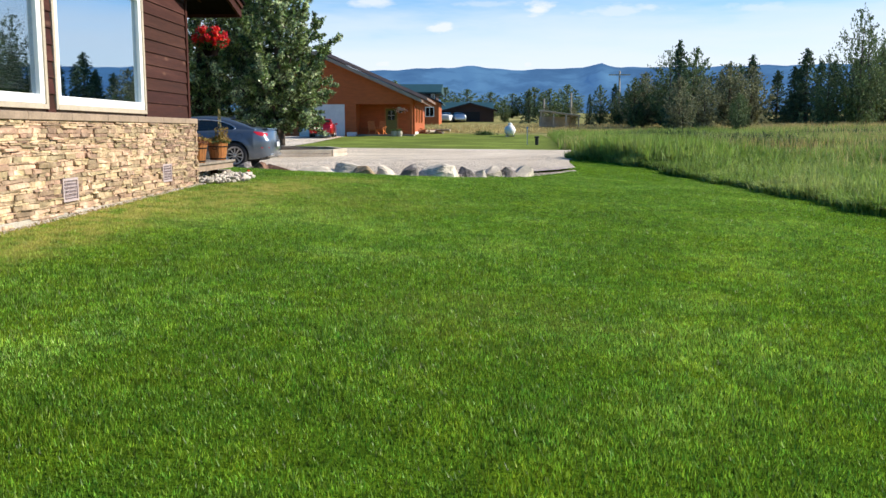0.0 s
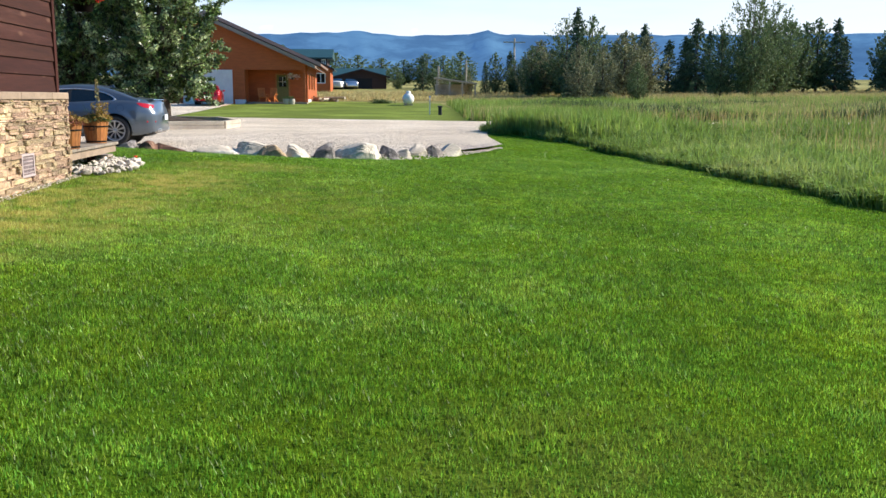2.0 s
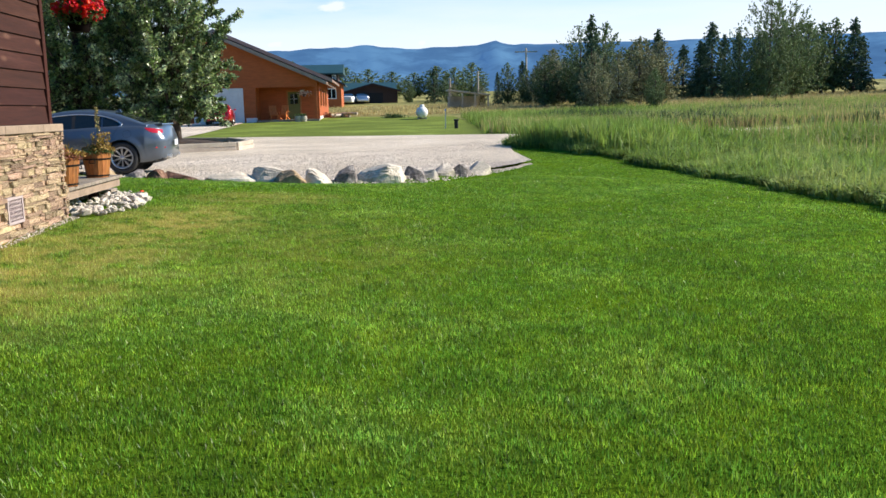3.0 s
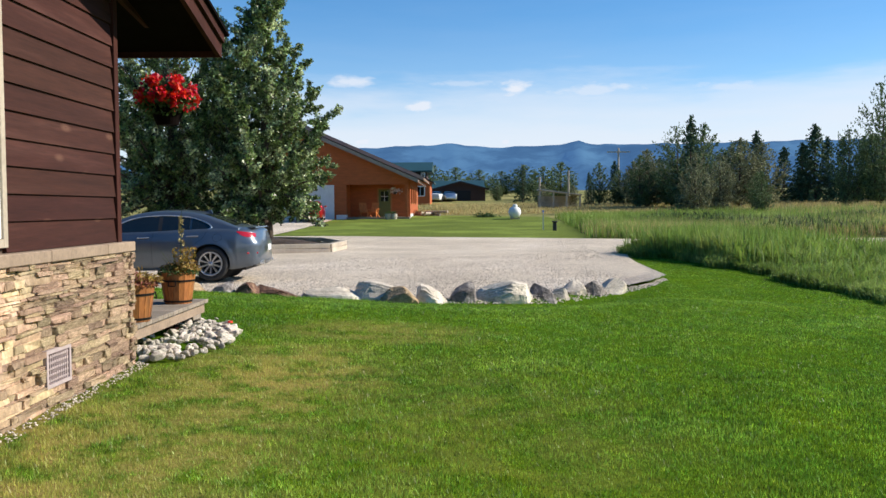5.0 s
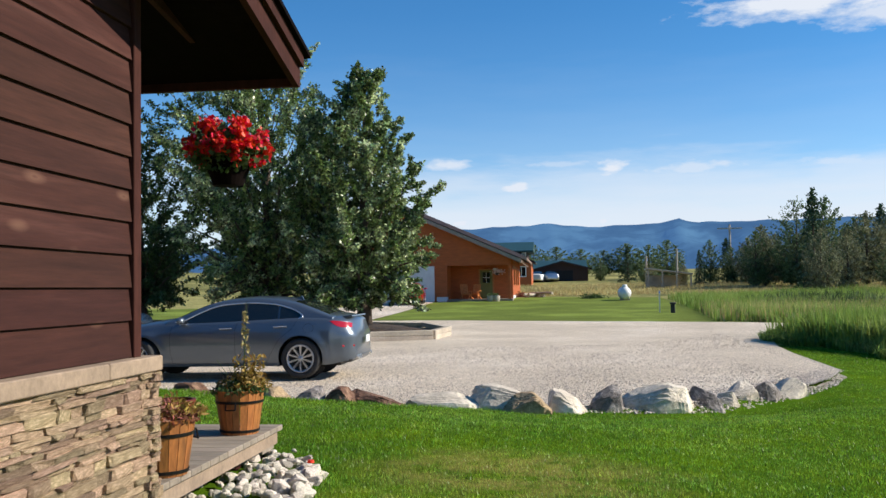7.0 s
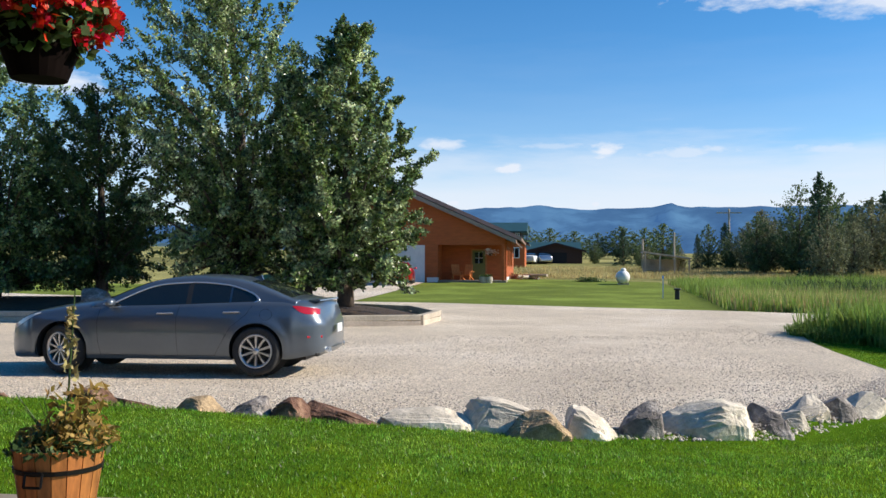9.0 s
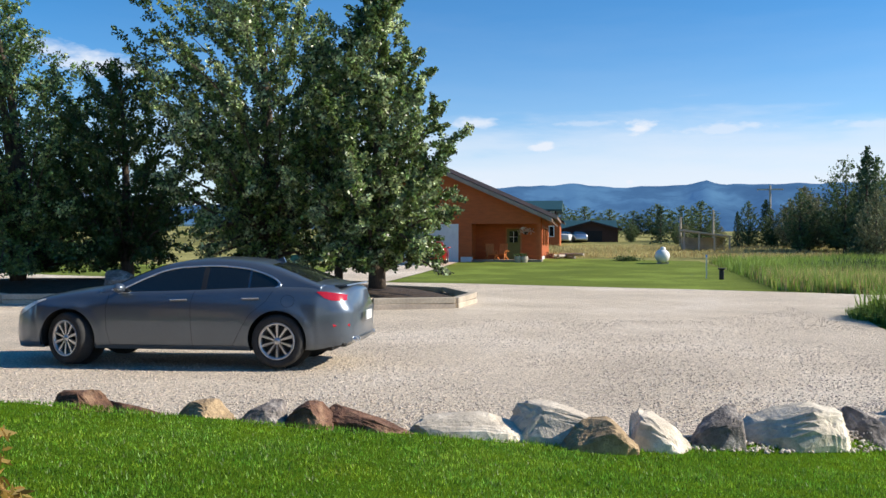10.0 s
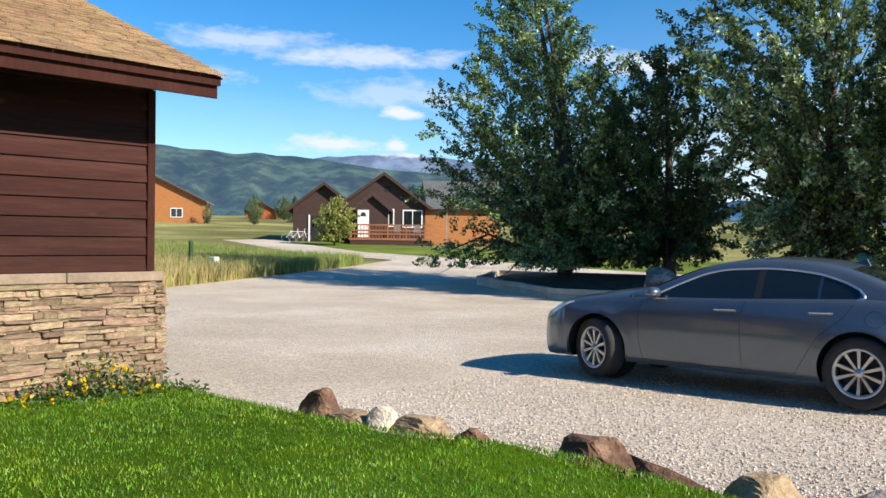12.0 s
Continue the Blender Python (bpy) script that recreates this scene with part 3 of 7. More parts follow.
M["ventgrey"] = mat("vent_grey", (.42, .34, .33), .7, var=.12, scale=5, fine=40, bump=.1)
vent(11.60, .82)
vent(8.72, .78)
# front wall and roof of the house
FRONT = thing("wall_front", (0, 0, 0), "shaded front wall with brown lap siding over stone", "wall", kind="structure")
# same near-black shade colour as the soffit
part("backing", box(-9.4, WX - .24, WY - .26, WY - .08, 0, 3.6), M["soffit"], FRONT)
for i in range(13):
    bm = bmesh.new()
    z = SILL + .004 + i * .155
    prism(bm, [(WY - .08, z), (WY - .058, z), (WY - .072, z + .166), (WY - .08, z + .166)], 0, -9.4, WX - .26)
    part("board", bm, M["siding"], FRONT)


def main_roof():
    r = thing("roof", (0, 0, 0), "shallow brown gabled roof with a deep dark soffit and layered fascia", "roof", kind="structure")
    x0, x1 = -9.0, WX + .48
    ye, yr = 14.12, 2.0
    zz = lambda y: 3.29 + (ye - y) * .25
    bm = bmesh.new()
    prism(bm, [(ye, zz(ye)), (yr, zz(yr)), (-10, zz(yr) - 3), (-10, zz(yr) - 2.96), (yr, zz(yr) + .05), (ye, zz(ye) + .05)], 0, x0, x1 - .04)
    part("soffit", bm, M["soffit"], r, "boarded soffit, its deep shade put into a near-black colour")
    bm = bmesh.new()
    prism(bm, [(ye, zz(ye) - .05), (yr, zz(yr) - .05), (yr, zz(yr) + .13), (ye, zz(ye) + .13)], 0, x1 - .038, x1)
    prism(bm, [(yr, zz(yr) - .05), (-10, zz(yr) - 3.05), (-10, zz(yr) - 2.87), (yr, zz(yr) + .13)], 0, x1 - .038, x1)
    part("rake_fascia", bm, M["trim"], r, "brown rake fascia board")
    bm = bmesh.new()
    prism(bm, [(ye + .02, zz(ye) + .07), (yr, zz(yr) + .07), (yr, zz(yr) + .15), (ye + .02, zz(ye) + .15)], 0, x1 + .002, x1 + .03)
    part("drip_board", bm, M["trim"], r)
    bm = bmesh.new()
    bbox(bm, x0, x1, ye + .002, ye + .04, zz(ye) - .05, zz(ye) + .12)
    part("eave_fascia", bm, M["trim"], r)
    bm = bmesh.new()
    prism(bm, [(ye + .07, zz(ye) + .135), (yr, zz(yr) + .155), (-10, zz(yr) - 2.84), (-10, zz(yr) - 2.81), (yr, zz(yr) + .19), (ye + .07, zz(ye) + .165)], 0, x0, x1 + .06)
    part("shingles", bm, M["soffit"], r, "dark roof covering edge")
    bm = bmesh.new()
    prism(bm, [(WY + .55, roof_z(WY + .55) + .02), (4, roof_z(4) + .04), (4, roof_z(4) - .1), (WY - .02, roof_z(WY) - .12), (WY + .55, roof_z(WY + .55) - .06)], 0, WX - .019, WX + .012)
    part("frieze_board", bm, M["trim"], r)


main_roof()
# ---- garage wing ----
GX, GY = -9.37, 18.62
WING = thing("wall_wing", (0, 0, 0), "dark red-brown lap siding over ledge stone on the garage wing", "wall", kind="structure")
part("backing", box(GX - .24, GX - .05, WY - .3, GY - .05, 0, 3.25), M["mortar"], WING)
part("gable_wall", box(GX - 8, GX - .25, GY - .24, GY - .05, 0, 3.25), M["siding"], WING)
z, h = SILL + .1, .127
while z < 3.2:
    board(WING, GX - .05, WY, GY - .11, z, h + .012, M["siding"])
    z += h
    h = .143
part("corner_board", box(GX - .05, GX - .012, GY - .11, GY - .045, SILL + .1, 3.2, bevel=.004), M["trim"], WING)
bm = bmesh.new()
for i in range(7):
    bbox(bm, GX - .12, GX + .045, WY + i * .79, min(GY + .05, WY + i * .79 + .784), SILL + .02, SILL + .095, bevel=.006)
part("sill_cap", bm, M["cap"], WING)


def wing_roof():
    r = thing("roof", (0, 0, 0), "tan asphalt shingle roof with brown double fascia", "roof", kind="structure")
    ex, ez = GX + .50, 3.14
    sl = .42
    y0, y1 = 12.0, GY + .14
    bm = bmesh.new()
    prism(bm, [(ex, ez), (ex, ez + .04), (-14.5, ez + (ex + 14.5) * sl + .04), (-14.5, ez + (ex + 14.5) * sl)], 1, y0, y1)
    part("soffit", bm, M["soffit"], r)
    part("eave_fascia", box(ex + .001, ex + .04, y0, y1, ez - .03, ez + .09), M["trim"], r)
    part("drip_board", box(ex + .042, ex + .075, y0, y1 + .02, ez + .06, ez + .135), M["trim"], r)
    bm = bmesh.new()
    prism(bm, [(ex, ez - .03), (ex, ez + .10), (-14.5, ez + (ex + 14.5) * sl + .10), (-14.5, ez + (ex + 14.5) * sl - .03)], 1, y1 + .002, y1 + .04)
    part("rake_fascia", bm, M["trim"], r)
    bm = bmesh.new()
    prism(bm, [(ex + .06, ez + .125), (-14.5, ez + (ex + 14.5) * sl + .15), (-20, ez - 1), (-20, ez - 1.1), (-14.5, ez + (ex + 14.5) * sl + .1), (ex + .06, ez + .11)], 1, y0, y1 + .05)
    part("roof_deck", bm, M["shingle"], r)
    return r, ex, ez, sl, y0, y1


WR = wing_roof()
# ---- porch step, tubs, basket ----
PORCH = thing("porch_step", (-3.35, 13.1, 0), "weathered wooden porch platform with pale frame beside the stone wall", "porch")
for i in range(15):
    x1 = .0 - i * .142
    part("deck_board", box(-2.3 + .0, .03, .02 + i * .1387, .02 + i * .1387 + .134, .975, 1.012, bevel=.004), M["deck"], PORCH)
part("rim_joist", box(-.045, -.005, .05, 2.08, .88, .974), M["cap"], PORCH, "pale painted rim joist")
part("end_joist", box(-2.3, -.045, 2.04, 2.08, .88, .974), M["cap"], PORCH)
part("skirt", box(-2.2, -.35, 1.5, 1.56, .55, .879), M["trim"], PORCH)
part("support_post", box(-.30, -.2, 1.75, 1.85, .55, .879), M["trim"], PORCH)
part("lower_step", box(-2.2, -.12, 2.09, 2.36, .79, .83, bevel=.004), M["deck"], PORCH)
# riser in the soffit's near-black, darkening the gap below the step
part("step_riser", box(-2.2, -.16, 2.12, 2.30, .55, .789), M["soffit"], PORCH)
M["tub_wood"] = mat("cedar_tub", (.36, .135, .032), .6, var=.4, scale=4, fine=40, bump=.4, bdist=.004, stretch=(1, 1, .2), objrand=.14)
M["iron"] = mat("black_iron", (.015, .014, .014), .5, metal=.6, var=.2, bump=.1)
M["soil"] = mat("potting_soil", (.03, .02, .013), .95, var=.4, scale=10, fine=60, bump=1)


def tub():
    t = thing("planter_tub", (0, 0, 0), "round cedar stave tub with black iron bands and drying flowers", "planter", "cedar tubs on the porch")
    n, h, r0, r1 = 18, .27, .115, .155
    for i in range(n):
        a0, a1 = 2 * math.pi * i / n + .012, 2 * math.pi * (i + 1) / n - .012
        bm = bmesh.new()
        vs = [bm.verts.new((r * math.cos(a), r * math.sin(a), z)) for z, rr in ((0, r0), (h, r1)) for a in (a0, a1) for r in (rr, rr - .016)]
        for q in ((0, 1, 3, 2), (4, 6, 7, 5), (0, 4, 5, 1), (2, 3, 7, 6), (0, 2, 6, 4), (1, 5, 7, 3)):
            bm.faces.new([vs[k] for k in q])
        part("stave", bm, M["tub_wood"], t)
    for z in (.022, .20):
        rr = r0 + (r1 - r0) * z / h
        part("band", lathe_z([(rr + .001, z - .008), (rr + .004, z - .008), (rr + .006, z + .008), (rr + .001, z + .008)]), M["iron"], t, "black iron band")
    rr = r0 + (r1 - r0) * .2 / h
    for a in (-100, 60):
        c, s = math.cos(radians(a)), math.sin(radians(a))
        bm = bmesh.new()
        u = Vector((-s, c, 0))
        p = Vector((c, s, 0)) * (rr + .012)
        pts = [p - u * .03 + Vector((0, 0, .205)), p - u * .03 + Vector((c * .01, s * .01, .16)), p + u * .03 + Vector((c * .01, s * .01, .16)), p + u * .03 + Vector((0, 0, .205)), p - u * .03 + Vector((0, 0, .205))]
        for q, w in zip(pts, pts[1:]):
            tube(bm, q, w, .005, n=5)
        part("handle", bm, M["iron"], t)
    part("soil", lathe_z([(0, h - .03), (r1 - .02, h - .035)]), M["soil"], t, "dark potting soil")
    return t


def lathe_z(prof, n=24):
    bm = bmesh.new()
    rings = [[bm.verts.new((r * math.cos(2 * math.pi * k / n), r * math.sin(2 * math.pi * k / n), z)) for r, z in prof] for k in range(n)]
    for k in range(n):
        a, b = rings[k], rings[(k + 1) % n]
        for i in range(len(prof) - 1):
            bm.faces.new((a[i], b[i], b[i + 1], a[i + 1]))
    bmesh.ops.remove_doubles(bm, verts=bm.verts, dist=1e-5)
    return bm


def leaf_bits(name, pts, size, seed, mtl, parent, label, aspect=.5):
    rng = np.random.default_rng(seed)
    v, f = leaf_cloud(np.array(pts), size, rng, aspect=aspect)
    ob = quick_mesh(name, v, f, mtl)
    ob.parent = parent
    return tagged(ob, label)


M["plant_green"] = mat("plant_green", (.07, .12, .03), .6, var=.3, scale=8, bump=0, island=.4, subs=.3)
M["plant_gold"] = mat("dry_plant", (.34, .22, .05), .7, var=.3, scale=8, bump=0, island=.4, subs=.3)
M["plant_red"] = mat("dry_red_plant", (.26, .10, .06), .7, var=.3, scale=8, bump=0, island=.4, subs=.2)
M["petal_red"] = mat("red_petal", (.72, .012, .010), .5, var=.2, scale=8, bump=0, island=.3, subs=.35)
M["petal_yellow"] = mat("yellow_petal", (.75, .50, .01), .5, var=.2, scale=8, bump=0, island=.2, subs=.3)


def tub_plants(t, seed, tall):
    rng = np.random.default_rng(seed)
    n = 900
    a, r = rng.uniform(0, 6.28, n), .15 * np.sqrt(rng.random(n))
    z = .25 + .13 * rng.random(n) * (1 - r / .2)
    pts = np.stack([r * np.cos(a) * 1.15, r * np.sin(a) * 1.15, z], 1)
    leaf_bits("foliage", pts[:500], .035, seed, M["plant_red" if not tall else "plant_green"], t, "drying leafy foliage")
    leaf_bits("dry_foliage", pts[500:] + [.02, .03, .03], .04, seed + 1, M["plant_gold"], t, "golden dried foliage", .3)
    if tall:
        part("stem", tube(bmesh.new(), (.02, .0, .25), (.045, .01, .82), .005, .002, 5), M["plant_green"], t)
        for i in range(9):
            ang = i * 2.3
            part("stem", tube(bmesh.new(), (.0, .0, .25), (.14 * math.cos(ang), .14 * math.sin(ang), .40 + .02 * (i % 4)), .003, .0015, 4), M["plant_green"], t)
        k = rng.random(80)
        hh = .50 + .26 * k
        an = rng.uniform(0, 6.28, 80)
        rr = .020 * (1.1 - k * .5)
        leaf_bits("seed_spike", np.stack([.035 + rr * np.cos(an), rr * np.sin(an), hh], 1), .034, seed + 2, M["straw"], t, "pale dry seed spike", .45)
        an = rng.uniform(0, 6.28, 260)
        rr = .10 * np.sqrt(rng.random(260))
        leaf_bits("gold_leaves", np.stack([.06 + rr * np.cos(an), rr * np.sin(an), .28 + .20 * rng.random(260)], 1), .045, seed + 3, M["plant_gold"], t, "golden yellow leaves", .4)


TUB1, TUB2 = (-3.43, 13.42), (-3.50, 14.80)


def place_tubs():
    t = tub()
    t2 = copy_thing(t, pose(*TUB2, 1.013, 0, 0, 10) @ Matrix.Diagonal((1.1, 1.1, 1.1, 1)))
    t3 = copy_thing(t, pose(-3.86, 14.55, 1.013, 0, 0, 70))
    t.matrix_world = pose(*TUB1, 1.013, 0, 0, -15) @ Matrix.Diagonal((1.1, 1.1, 1.1, 1))
    tub_plants(t, 11, False)
    tub_plants(t2, 12, True)
    tagged(t2, "round cedar stave tub with a tall dried flower spike")
    bm = bmesh.new()
    for ob in list(t3.children):
        bpy.data.objects.remove(ob)
    part("wall", lathe_z([(.10, 0), (.13, .24), (.138, .24), (.138, .26), (.12, .26), (.09, .02)]), M["plant_pot"], t3, "red-brown glazed pot wall")
    part("soil", lathe_z([(0, .23), (.125, .228)]), M["soil"], t3)
    tagged(t3, "plain red-brown glazed pot on the porch boards", "planter")
    t3["group"] = "pots"
    t3.name = "plant_pot"


M["plant_pot"] = mat("red_glaze", (.16, .03, .02), .35, var=.15, bump=0)


def basket():
    b = thing("hanging_basket", (-3.52, 14.66, 2.72), "hanging basket overflowing with bright red geraniums", "hanging basket")
    part("pot", lathe_z([(0, -.02), (.10, -.02), (.15, .12), (.165, .17), (.155, .17), (.13, .1)]), M["soffit"], b, "dark hanging pot")
    bm = bmesh.new()
    for i in range(3):
        a = i * 2.094
        tube(bm, (.155 * math.cos(a), .155 * math.sin(a), .16), (0, 0, .56), .0025, n=4)
    part("hanger", bm, M["iron"], b)
    rng = np.random.default_rng(3)
    n = 1500
    d = rng.normal(size=(n, 3))
    d /= np.linalg.norm(d, axis=1)[:, None]
    pts = d * rng.uniform(.12, .25, (n, 1)) * np.array([1.05, 1.05, .75]) + [0, 0, .22]
    leaf_bits("foliage", pts, .05, 4, M["plant_green"], b, "green geranium leaves", .8)
    cl = []
    for i in range(34):
        dd = rng.normal(size=3)
        dd /= np.linalg.norm(dd)
        dd[2] = dd[2] * .8 + .25
        c = dd * np.array([.255, .255, .19]) + [0, 0, .22]
        cl.append(c + rng.normal(size=(60, 3)) * .024)
    leaf_bits("blossom", np.concatenate(cl), .036, 5, M["petal_red"], b, "bright red blossom clusters", .9)


def rock_mesh(name, rx, ry, rz, seed, material, detail=2, rough=.25, flat=.0):
    bm = bmesh.new()
    bmesh.ops.create_icosphere(bm, subdivisions=detail, radius=1.0)
    o = Vector((seed * 3.7, seed * 1.3, seed * .7))
    rg = random.Random(seed)
    cuts = []
    for _ in range(9):
        n_ = Vector((rg.gauss(0, 1), rg.gauss(0, 1), rg.gauss(0, .8))).normalized()
        cuts.append((n_, rg.uniform(.52, .84)))
    for v in bm.verts:
        p = v.co.copy()
        q = Vector([math.copysign(abs(c) ** .78, c) for c in p])
        for n_, d_ in cuts:
            q = q - n_ * max(0.0, q.dot(n_) - d_) * .92
        k = 1 + rough * .4 * noise.noise(p * 1.1 + o) + rough * .22 * noise.noise(p * 3.1 + o) + rough * .13 * noise.noise(p * 8 + o)
        v.co = Vector((q.x * rx, q.y * ry, max(q.z, -.6) * rz)) * (k + .1)
    me = bpy.data.meshes.new(name)
    bm.to_mesh(me)
    bm.free()
    me.materials.append(material)
    return me


def cobbles():
    rng = random.Random(8)
    meshes = [rock_mesh("cobble", 1, .78, .66, k + 1, M["cobble"], 2, .30) for k in range(9)]
    n = 0
    for i in range(760):
        x = rng.uniform(-4.4, -2.72)
        y = rng.uniform(13.2, 15.5)
        if x < -3.45 and rng.random() < .6:
            continue
        if y < 14.9 and x > -3.2 and rng.random() < .15:
            continue
        if x > -3.3 and (math.hypot((x + 3.3) / .44, (y - 14.15) / 1.12) > 1):
            continue
        big = x > -3.08 and y > 14.2
        r = rng.uniform(.024, .052) if not big else rng.uniform(.045, .088)
        z = lawn_z(x, y) + r * .35 + rng.uniform(0, .035)
        ob = new("cobble", rng.choice(meshes))
        ob.matrix_basis = pose(x, y, z, rng.uniform(-20, 20), rng.uniform(-20, 20), rng.uniform(0, 360)) @ Matrix.Diagonal((r, r, r, 1))
        tagged(ob, "rounded pale river cobble heaped beside the porch" if not big else "large rounded whitish cobble on the grass edge", "cobble", "cobbles by the porch")
        n += 1

# ---- car ----
def car_paint(name, base, rough=.28):
    m = mat(name, base, rough, metal=.55, var=.05, scale=2, fine=60, bump=0, coat=.7)
    return m


M["car_grey"] = car_paint("blue_grey_car_paint", (.125, .152, .185), .32)
M["tyre"] = mat("tyre_rubber", (.03, .03, .03), .85, var=.3, scale=10, fine=50)
M["alloy"] = mat("alloy_wheel", (.55, .56, .58), .3, metal=.9, var=.06, scale=5, fine=40, bump=0)
M["tint_glass"] = mat("tinted_car_glass", (.012, .016, .018), .04, var=.05, bump=0, spec=.8)
M["chrome"] = mat("chrome", (.88, .89, .9), .35, metal=1.0, var=.03, bump=0)
M["taillight"] = mat("red_lens", (.45, .01, .015), .15, var=.08, bump=0, coat=.8)
M["lens"] = mat("clear_lens", (.6, .6, .58), .1, var=.05, bump=0, coat=.8)
M["black_plastic"] = mat("black_plastic", (.02, .02, .021), .6, var=.2, bump=.1)



def loft(rings, close_ends=True):
    bm = bmesh.new()
    vs = [[bm.verts.new(p) for p in r] for r in rings]
    n = len(rings[0])
    for a, b in zip(vs, vs[1:]):
        for i in range(n):
            k = (i + 1) % n
            bm.faces.new((a[i], a[k], b[k], b[i]))
    if close_ends:
        bm.faces.new(vs[0])
        bm.faces.new(vs[-1][::-1])
    return bm


BODY = [  # x, underside, shoulder height, top height, half width
    (-2.47, .36, .86, .94, .62), (-2.44, .31, .90, .965, .73), (-2.38, .28, .93, .99, .80), (-2.26, .26, .95, 1.015, .855), (-2.1, .24, .96, 1.035, .885), (-1.85, .22, .97, 1.055, .91),
    (-1.4, .21, .975, 1.06, .93), (-.9, .20, .965, 1.03, .935), (0, .20, .94, .99, .93), (.8, .20, .915, 1.01, .925), (1.2, .20, .885, .975, .92), (1.6, .20, .845, .91, .905),
    (1.95, .20, .785, .84, .87), (2.15, .19, .72, .77, .80), (2.28, .19, .645, .70, .70), (2.36, .22, .57, .62, .58), (2.40, .28, .50, .55, .44)]


def smooth_interp(x, pts):
    """A smooth curve through points in rising order."""
    n = len(pts)
    if x <= pts[0][0]:
        return pts[0][1]
    if x >= pts[-1][0]:
        return pts[-1][1]
    i = next(k for k in range(n - 1) if pts[k][0] <= x <= pts[k + 1][0])

    def slope(k):
        if k == 0 or k == n - 1:
            a, b = (0, 1) if k == 0 else (n - 2, n - 1)
            return (pts[b][1] - pts[a][1]) / (pts[b][0] - pts[a][0])
        d0 = (pts[k][1] - pts[k - 1][1]) / (pts[k][0] - pts[k - 1][0])
        d1 = (pts[k + 1][1] - pts[k][1]) / (pts[k + 1][0] - pts[k][0])
        return 0 if d0 * d1 <= 0 else 2 * d0 * d1 / (d0 + d1)
    (x0, y0), (x1, y1) = pts[i], pts[i + 1]
    w = x1 - x0
    f = (x - x0) / w
    return y0 * (2 * f ** 3 - 3 * f * f + 1) + y1 * (3 * f * f - 2 * f ** 3) + w * (slope(i) * (f ** 3 - 2 * f * f + f) + slope(i + 1) * (f ** 3 - f * f))


BODY_CURVES = [[(r[0], r[k]) for r in BODY] for k in range(1, 5)]
ARCH_R = .372


@functools.lru_cache(None)
def body_row(x):
    return tuple(smooth_interp(x, c) for c in BODY_CURVES)


def side_y(x, z):
    zl, zs, zt, w = body_row(round(x, 4))
    y = smooth_interp(z, [(zl, w * .90), (zl + .07, w * .955), (.42, w * .985), (.60, w), (.74, w * .992), (max(.79, zs - .08), w * .965), (max(.83, zs), w * .93), (max(.86, zt), w * .80)]) if zs > .80 else \
        smooth_interp(z, [(zl, w * .90), (zl + .08, w * .97), ((zl + zs) / 2, w), (zs, w * .95), (zt, w * .80)])
    for cx in (-1.3875, 1.3875):
        d = math.hypot(x - cx, z - .345)
        y += .020 * math.exp(-((d - ARCH_R - .015) / .07) ** 2) * (1 if d > ARCH_R - .03 else 0)
    return y


def tail_shift(x, z):
    """The tail leans in above the bumper, and the nose below the hood."""
    if x < -2.0:
        return .10 * smooth01((-2.0 - x) / .45) * smooth01((z - .68) / .22)
    return 0.0


def car_body():
    n, m = 170, 26
    xs = [-2.47 + 4.87 * k / n for k in range(n + 1)]
    bm = bmesh.new()
    grid = []
    for x in xs:
        zl, zs, zt, w = body_row(round(x, 4))
        half = [(0, zl), (w * .62, zl)]
        for j in range(m + 1):
            z = zl + .004 + (zs - zl - .004) * j / m
            half.append((side_y(x, z), z))
        half += [(w * .89, zs + (zt - zs) * .35), (w * .80, zs + (zt - zs) * .68), (w * .64, zt), (w * .4, zt + .014), (0, zt + .020)]
        full = half + [(-y, z) for y, z in half[::-1][1:-1]]
        ring = []
        for y, z in full:
            px, pz = x + tail_shift(x, z), z
            for cx in (-1.3875, 1.3875):
                d = math.hypot(x - cx, z - .345)
                if abs(y) > .64 and abs(d - ARCH_R) < .030 and z > .2:
                    px, pz = cx + (x - cx) * ARCH_R / d, .345 + (z - .345) * ARCH_R / d
                    if pz < zl:
                        px, pz = x, z
            ring.append(bm.verts.new((px, y, pz)))
        grid.append(ring)
    q = len(grid[0])
    for a, b in zip(grid, grid[1:]):
        for i in range(q):
            k = (i + 1) % q
            vs = (a[i], a[k], b[k], b[i])
            c = sum((v.co for v in vs), Vector()) / 4
            if abs(c.y) > .56 and min(math.hypot(c.x - 1.3875, c.z - .345), math.hypot(c.x + 1.3875, c.z - .345)) < ARCH_R - .004:
                continue
            bm.faces.new(vs)
    bm.faces.new(grid[0])
    bm.faces.new(grid[-1][::-1])
    return bm


ROOF = [(-2.02, 1.035), (-1.86, 1.065), (-1.55, 1.185), (-1.25, 1.285), (-.9, 1.35), (-.5, 1.372), (-.1, 1.345), (.2, 1.285), (.5, 1.175), (.82, 1.035), (.98, .985)]
RAIL = [(-2.02, 1.00), (-1.86, 1.03), (-1.55, 1.125), (-1.25, 1.225), (-.9, 1.292), (-.5, 1.312), (-.1, 1.29), (.13, 1.25), (.35, 1.165), (.6, 1.045), (.82, .955), (.98, .94)]
W_TOP = [(-1.40, 1.045), (-1.33, 1.105), (-1.15, 1.18), (-.9, 1.24), (-.5, 1.268), (-.1, 1.25), (.13, 1.21), (.35, 1.125), (.6, 1.005), (.72, .945)]


def w_low(x):
    return .925 + .06 * max(0, min(1, (.6 - x) / 2.0)) + (.045 * smooth01((-1.28 - x) / .12) if x < -1.28 else 0)


def cab_side(x, z):
    u = z - .93
    return .845 - .36 * u - .55 * u * u


